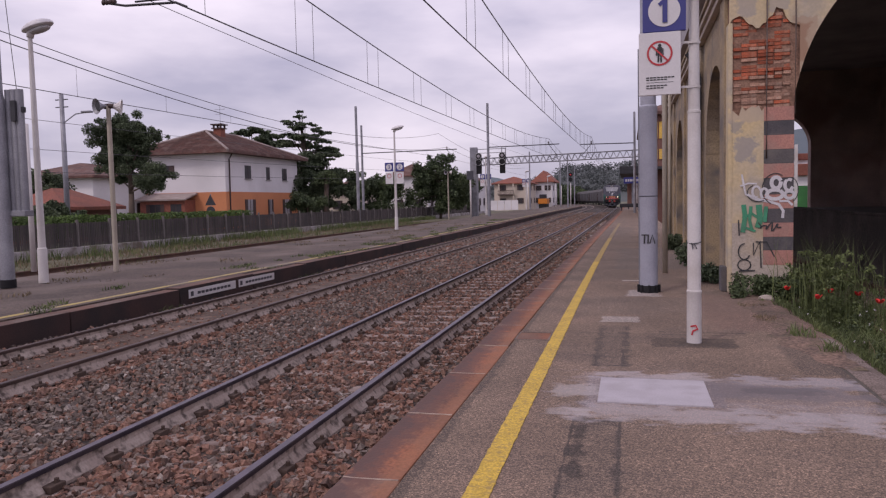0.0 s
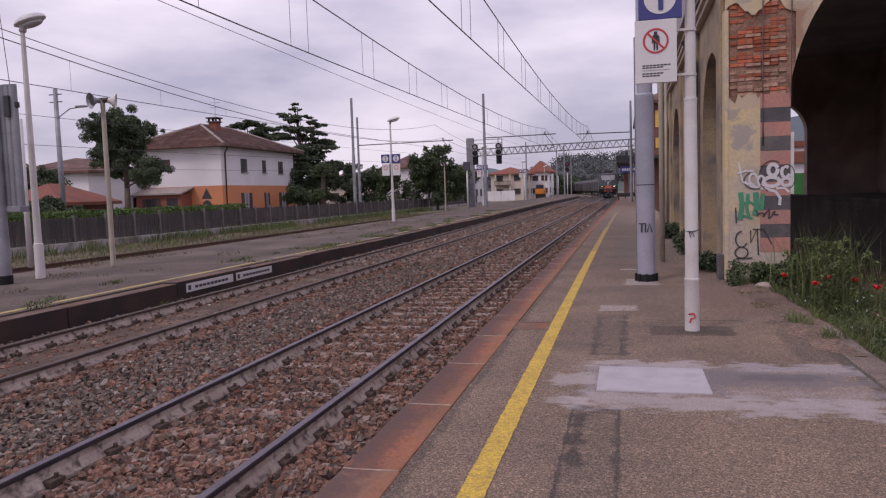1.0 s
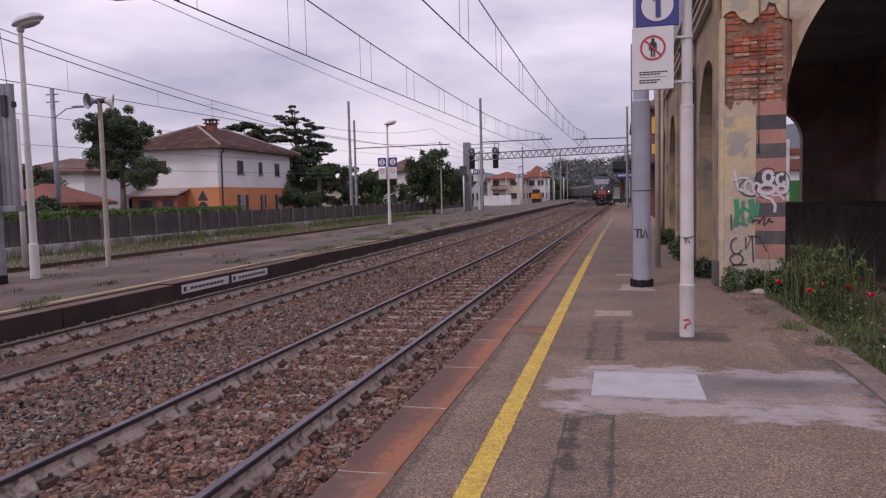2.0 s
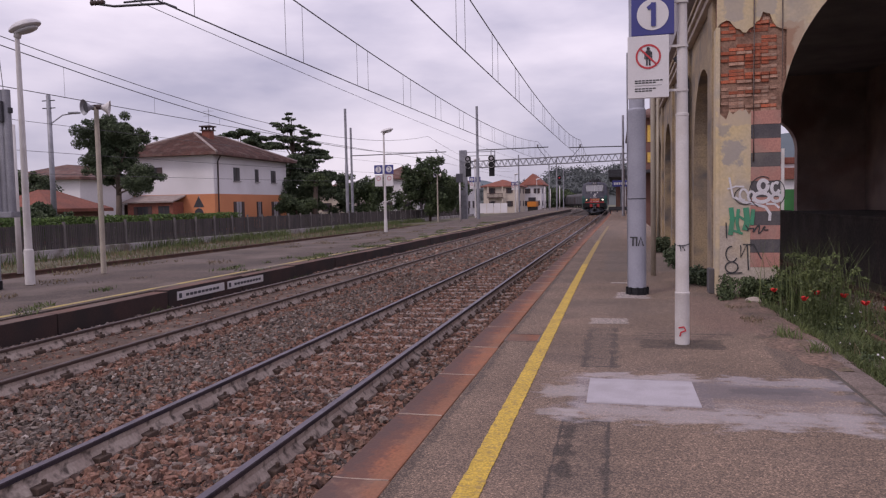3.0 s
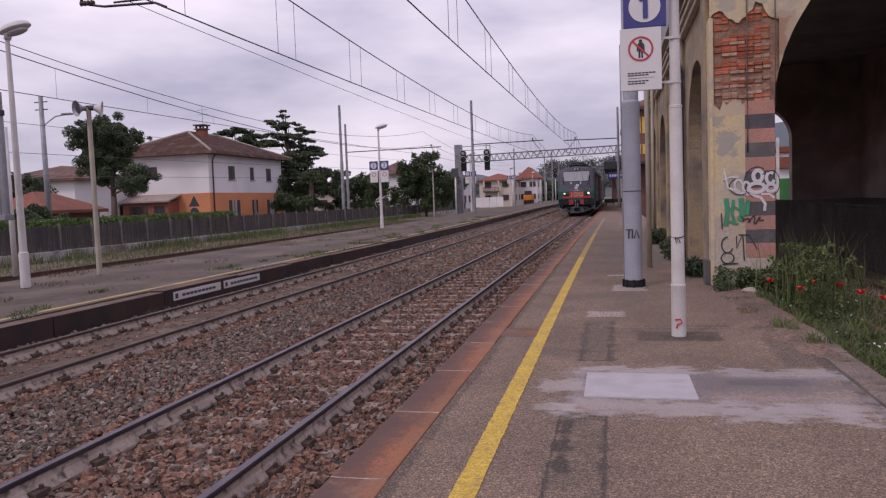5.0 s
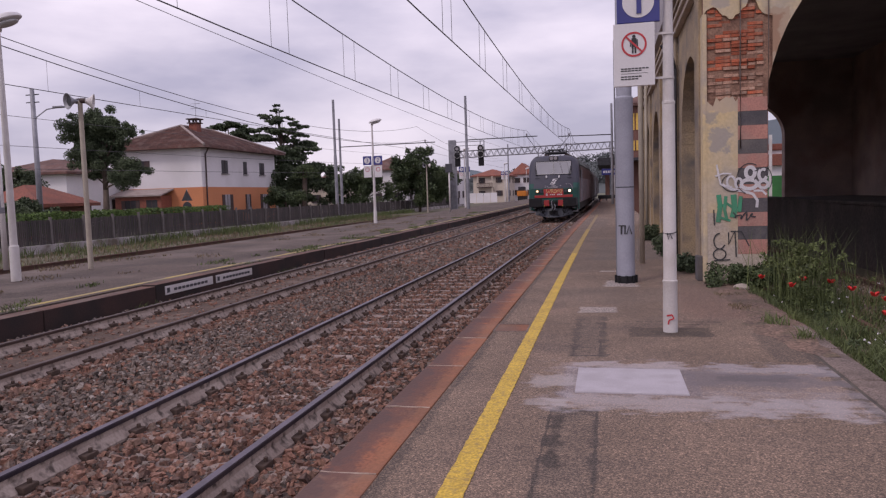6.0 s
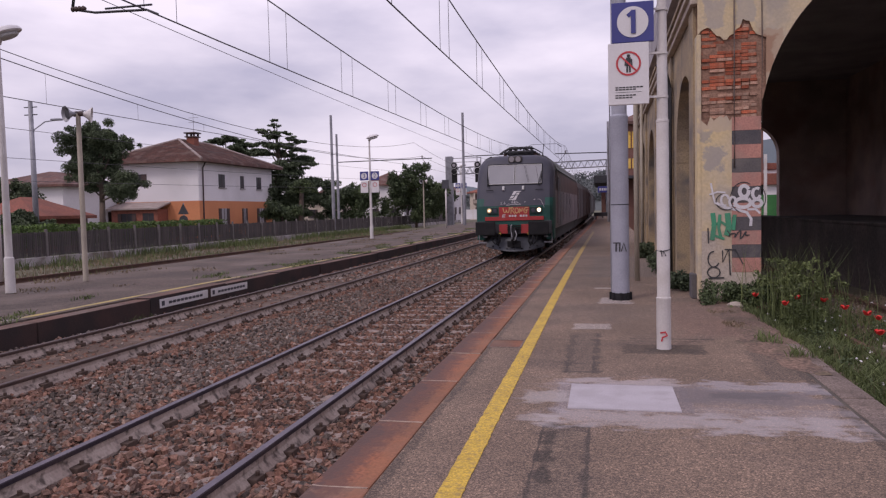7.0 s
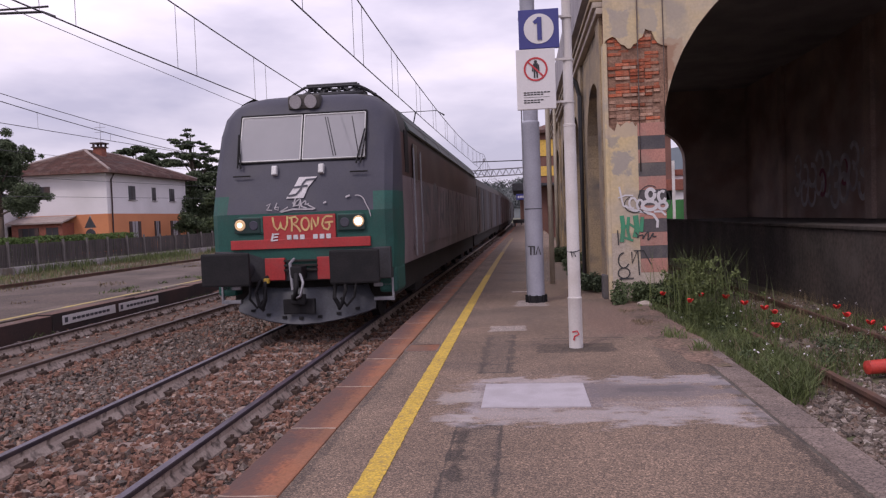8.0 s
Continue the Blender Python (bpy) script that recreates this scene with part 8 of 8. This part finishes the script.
        for z in (0.19, 0.34):
            tube(bm, (-0.48, y0 + 0.16, base + z), (0.48, y0 + 0.16, base + z), 0.028, 0.028, 6)
        for x in (-0.42, -0.2, 0.2, 0.42):
            tube(bm, (x, y0 + 0.5, base + 0.1), (x, y0 + 0.5, base + 0.4), 0.04, 0.03, 8)
        part("spring_box", bm, M["dark_steel"], pg)
        for x in (-0.62, 0.62):
            for y in (y0 + 0.1, y0 + 1.8):
                bm = B()
                lathe(bm, x, y, [(0.07, base - 0.06), (0.09, base), (0.06, base + 0.03), (0.09, base + 0.07), (0.05, base + 0.12)], 10)
                part("insulator", bm, M["shutter"], pg)
    bm = B()
    base = 3.85
    polyline(bm, [(0, 14.2, base + 0.15), (0.0, 12.3, base + 0.75), (0, 13.1, base + 1.36)], 0.035, 6)
    polyline(bm, [(-0.95, 13.1, base + 1.18), (-0.7, 13.1, base + 1.36), (0.7, 13.1, base + 1.36), (0.95, 13.1, base + 1.18)], 0.03, 6)
    part("raised_arm", bm, M["dark_steel"], ob, "raised pantograph arm under the wire")
    bm = B()
    box(bm, -0.7, 0.7, 4.6, 13.0, 3.76, 3.86, 0.03)
    for k in range(7):
        lathe(bm, 0.55, 4.4 + k * 1.3, [(0.06, 3.95), (0.08, 4.05), (0.05, 4.12)], 8)
    part("roof_hood", bm, M["loco_roof"], ob)
    for s in (-1, 1):
        bm = B()
        for k in range(7):
            y = 1.7 + k * 2.45
            vs = [bm.verts.new(p) for p in ((s * 1.50, y, 3.28), (s * 1.50, y + 2.35, 3.28), (s * 1.30, y + 2.35, 3.62), (s * 1.30, y, 3.62))]
            bm.faces.new(vs)
        rr = bmesh.ops.extrude_face_region(bm, geom=list(bm.faces))
        bmesh.ops.translate(bm, vec=(s * 0.03, 0, 0.02), verts=[v for v in rr["geom"] if isinstance(v, bmesh.types.BMVert)])
        part("roof_edge_panel", bm, M["loco_edge"], ob, "dull green sloping roof-edge panels")
    for o in ob.children_recursive:
        if not o.name.startswith("wheel"):
            for v in o.data.vertices:
                v.co.z = cab_height(v.co.z)
    return ob


def coach(first_material, second_material):
    L = 25.6
    ob = thing("coach", "long grey coach with plain grimy side panels", "railway coach", "coaches")
    bm = B()
    prof = [(-1.42, 0.95), (-1.44, 2.6), (-1.40, 3.1), (-1.2, 3.5), (-0.75, 3.78), (0, 3.88)]
    prof = prof + [(-x, z) for x, z in prof[-2::-1]]
    rings = [[bm.verts.new((x, y, z)) for x, z in prof] for y in (0, L)]
    for k in range(len(prof)):
        f = bm.faces.new((rings[0][k], rings[0][(k + 1) % len(prof)], rings[1][(k + 1) % len(prof)], rings[1][k]))
        f.material_index = 1 if 2 < k < 8 else 0
    bm.faces.new(rings[0][::-1])
    bm.faces.new(rings[1])
    part("body", bm, [M["car_mauve"], M["loco_roof"]], ob)
    for s in (-1, 1):
        for k in range(9):
            y = 0.25 + k * 2.8
            bm = B()
            box(bm, s * 1.445 - 0.02, s * 1.445 + 0.02, y, y + 2.68, 1.0, 3.05, 0.006)
            part("side_panel", bm, first_material if k % 3 else second_material, ob)
        for y in (0.9, L - 1.9):
            bm = B()
            box(bm, s * 1.47 - 0.012, s * 1.47 + 0.012, y, y + 0.95, 1.05, 2.95, 0.005)
            d = part("door", bm, M["loco_side"], ob)
            bm = B()
            box(bm, s * 1.483 - 0.004, s * 1.483 + 0.004, y + 0.25, y + 0.7, 2.0, 2.7)
            part("window", bm, M["window_dark"], d)
        for k in range(3):
            y = 4.2 + k * 6.2
            bm = B()
            box(bm, s * 1.47 - 0.01, s * 1.47 + 0.01, y, y + 2.0, 1.02, 3.02, 0.005)
            part("sliding_door", bm, second_material, ob)
    bm = B()
    box(bm, -1.25, 1.25, 0.3, L - 0.3, 0.55, 0.96)
    box(bm, -1.0, 1.0, 8, 17, 0.35, 0.56)
    part("underframe", bm, M["under"], ob)
    for yb in (3.3, L - 3.3):
        bm = B()
        for dy in (-1.25, 1.25):
            for sx in (-0.75, 0.75):
                tube(bm, (sx - 0.07, yb + dy, 0.46), (sx + 0.07, yb + dy, 0.46), 0.46, 0.46, 20)
        for sx in (-1.1, 1.1):
            box(bm, sx - 0.08, sx + 0.08, yb - 1.8, yb + 1.8, 0.4, 0.7, 0.03)
        part("bogie", bm, M["under"], ob)
    bm = B()
    box(bm, -0.55, 0.55, -0.35, 0.02, 1.1, 3.3, 0.03)
    part("gangway", bm, M["black"], ob)
    return ob


loco = locomotive()
coach_a = coach(M["car_grey"], M["car_mauve"])
coaches = [coach_a] + [copy_thing(coach_a, pose(0, 0, 0)) for _ in range(5)]


def front_place(t):
    """Metres along the line of the locomotive's front at t seconds."""
    s = 8.0 - t
    return 11.15 + 16.9 * s - 0.19 * s * s


def on_line(s, length):
    """The pose of a vehicle whose front stands at s, carried at both ends by the line."""
    x0, y0, _ = along(s)
    x1, y1, _ = along(s + length)
    z0, z1 = rise(s), rise(s + length)
    return pose(x0, y0, RAIL_Z + z0, math.degrees(math.atan2(z1 - z0, length)), 0, math.degrees(math.atan2(x0 - x1, y1 - y0)))


def motions():
    times = [k * 0.5 for k in range(17)]
    walk(loco, [(t, on_line(front_place(t), 19.4)) for t in times])
    ticks = [k / FPS for k in range(8 * FPS + 1)]
    for w, x, y in WHEELS:
        walk(w, [(t, pose(x, y, 0.55, math.degrees((front_place(0) - front_place(t)) / 0.55))) for t in ticks])
    for k, c in enumerate(coaches):
        walk(c, [(t, on_line(front_place(t) + 20.0 + k * 26.2, 25.6)) for t in times])


motions()
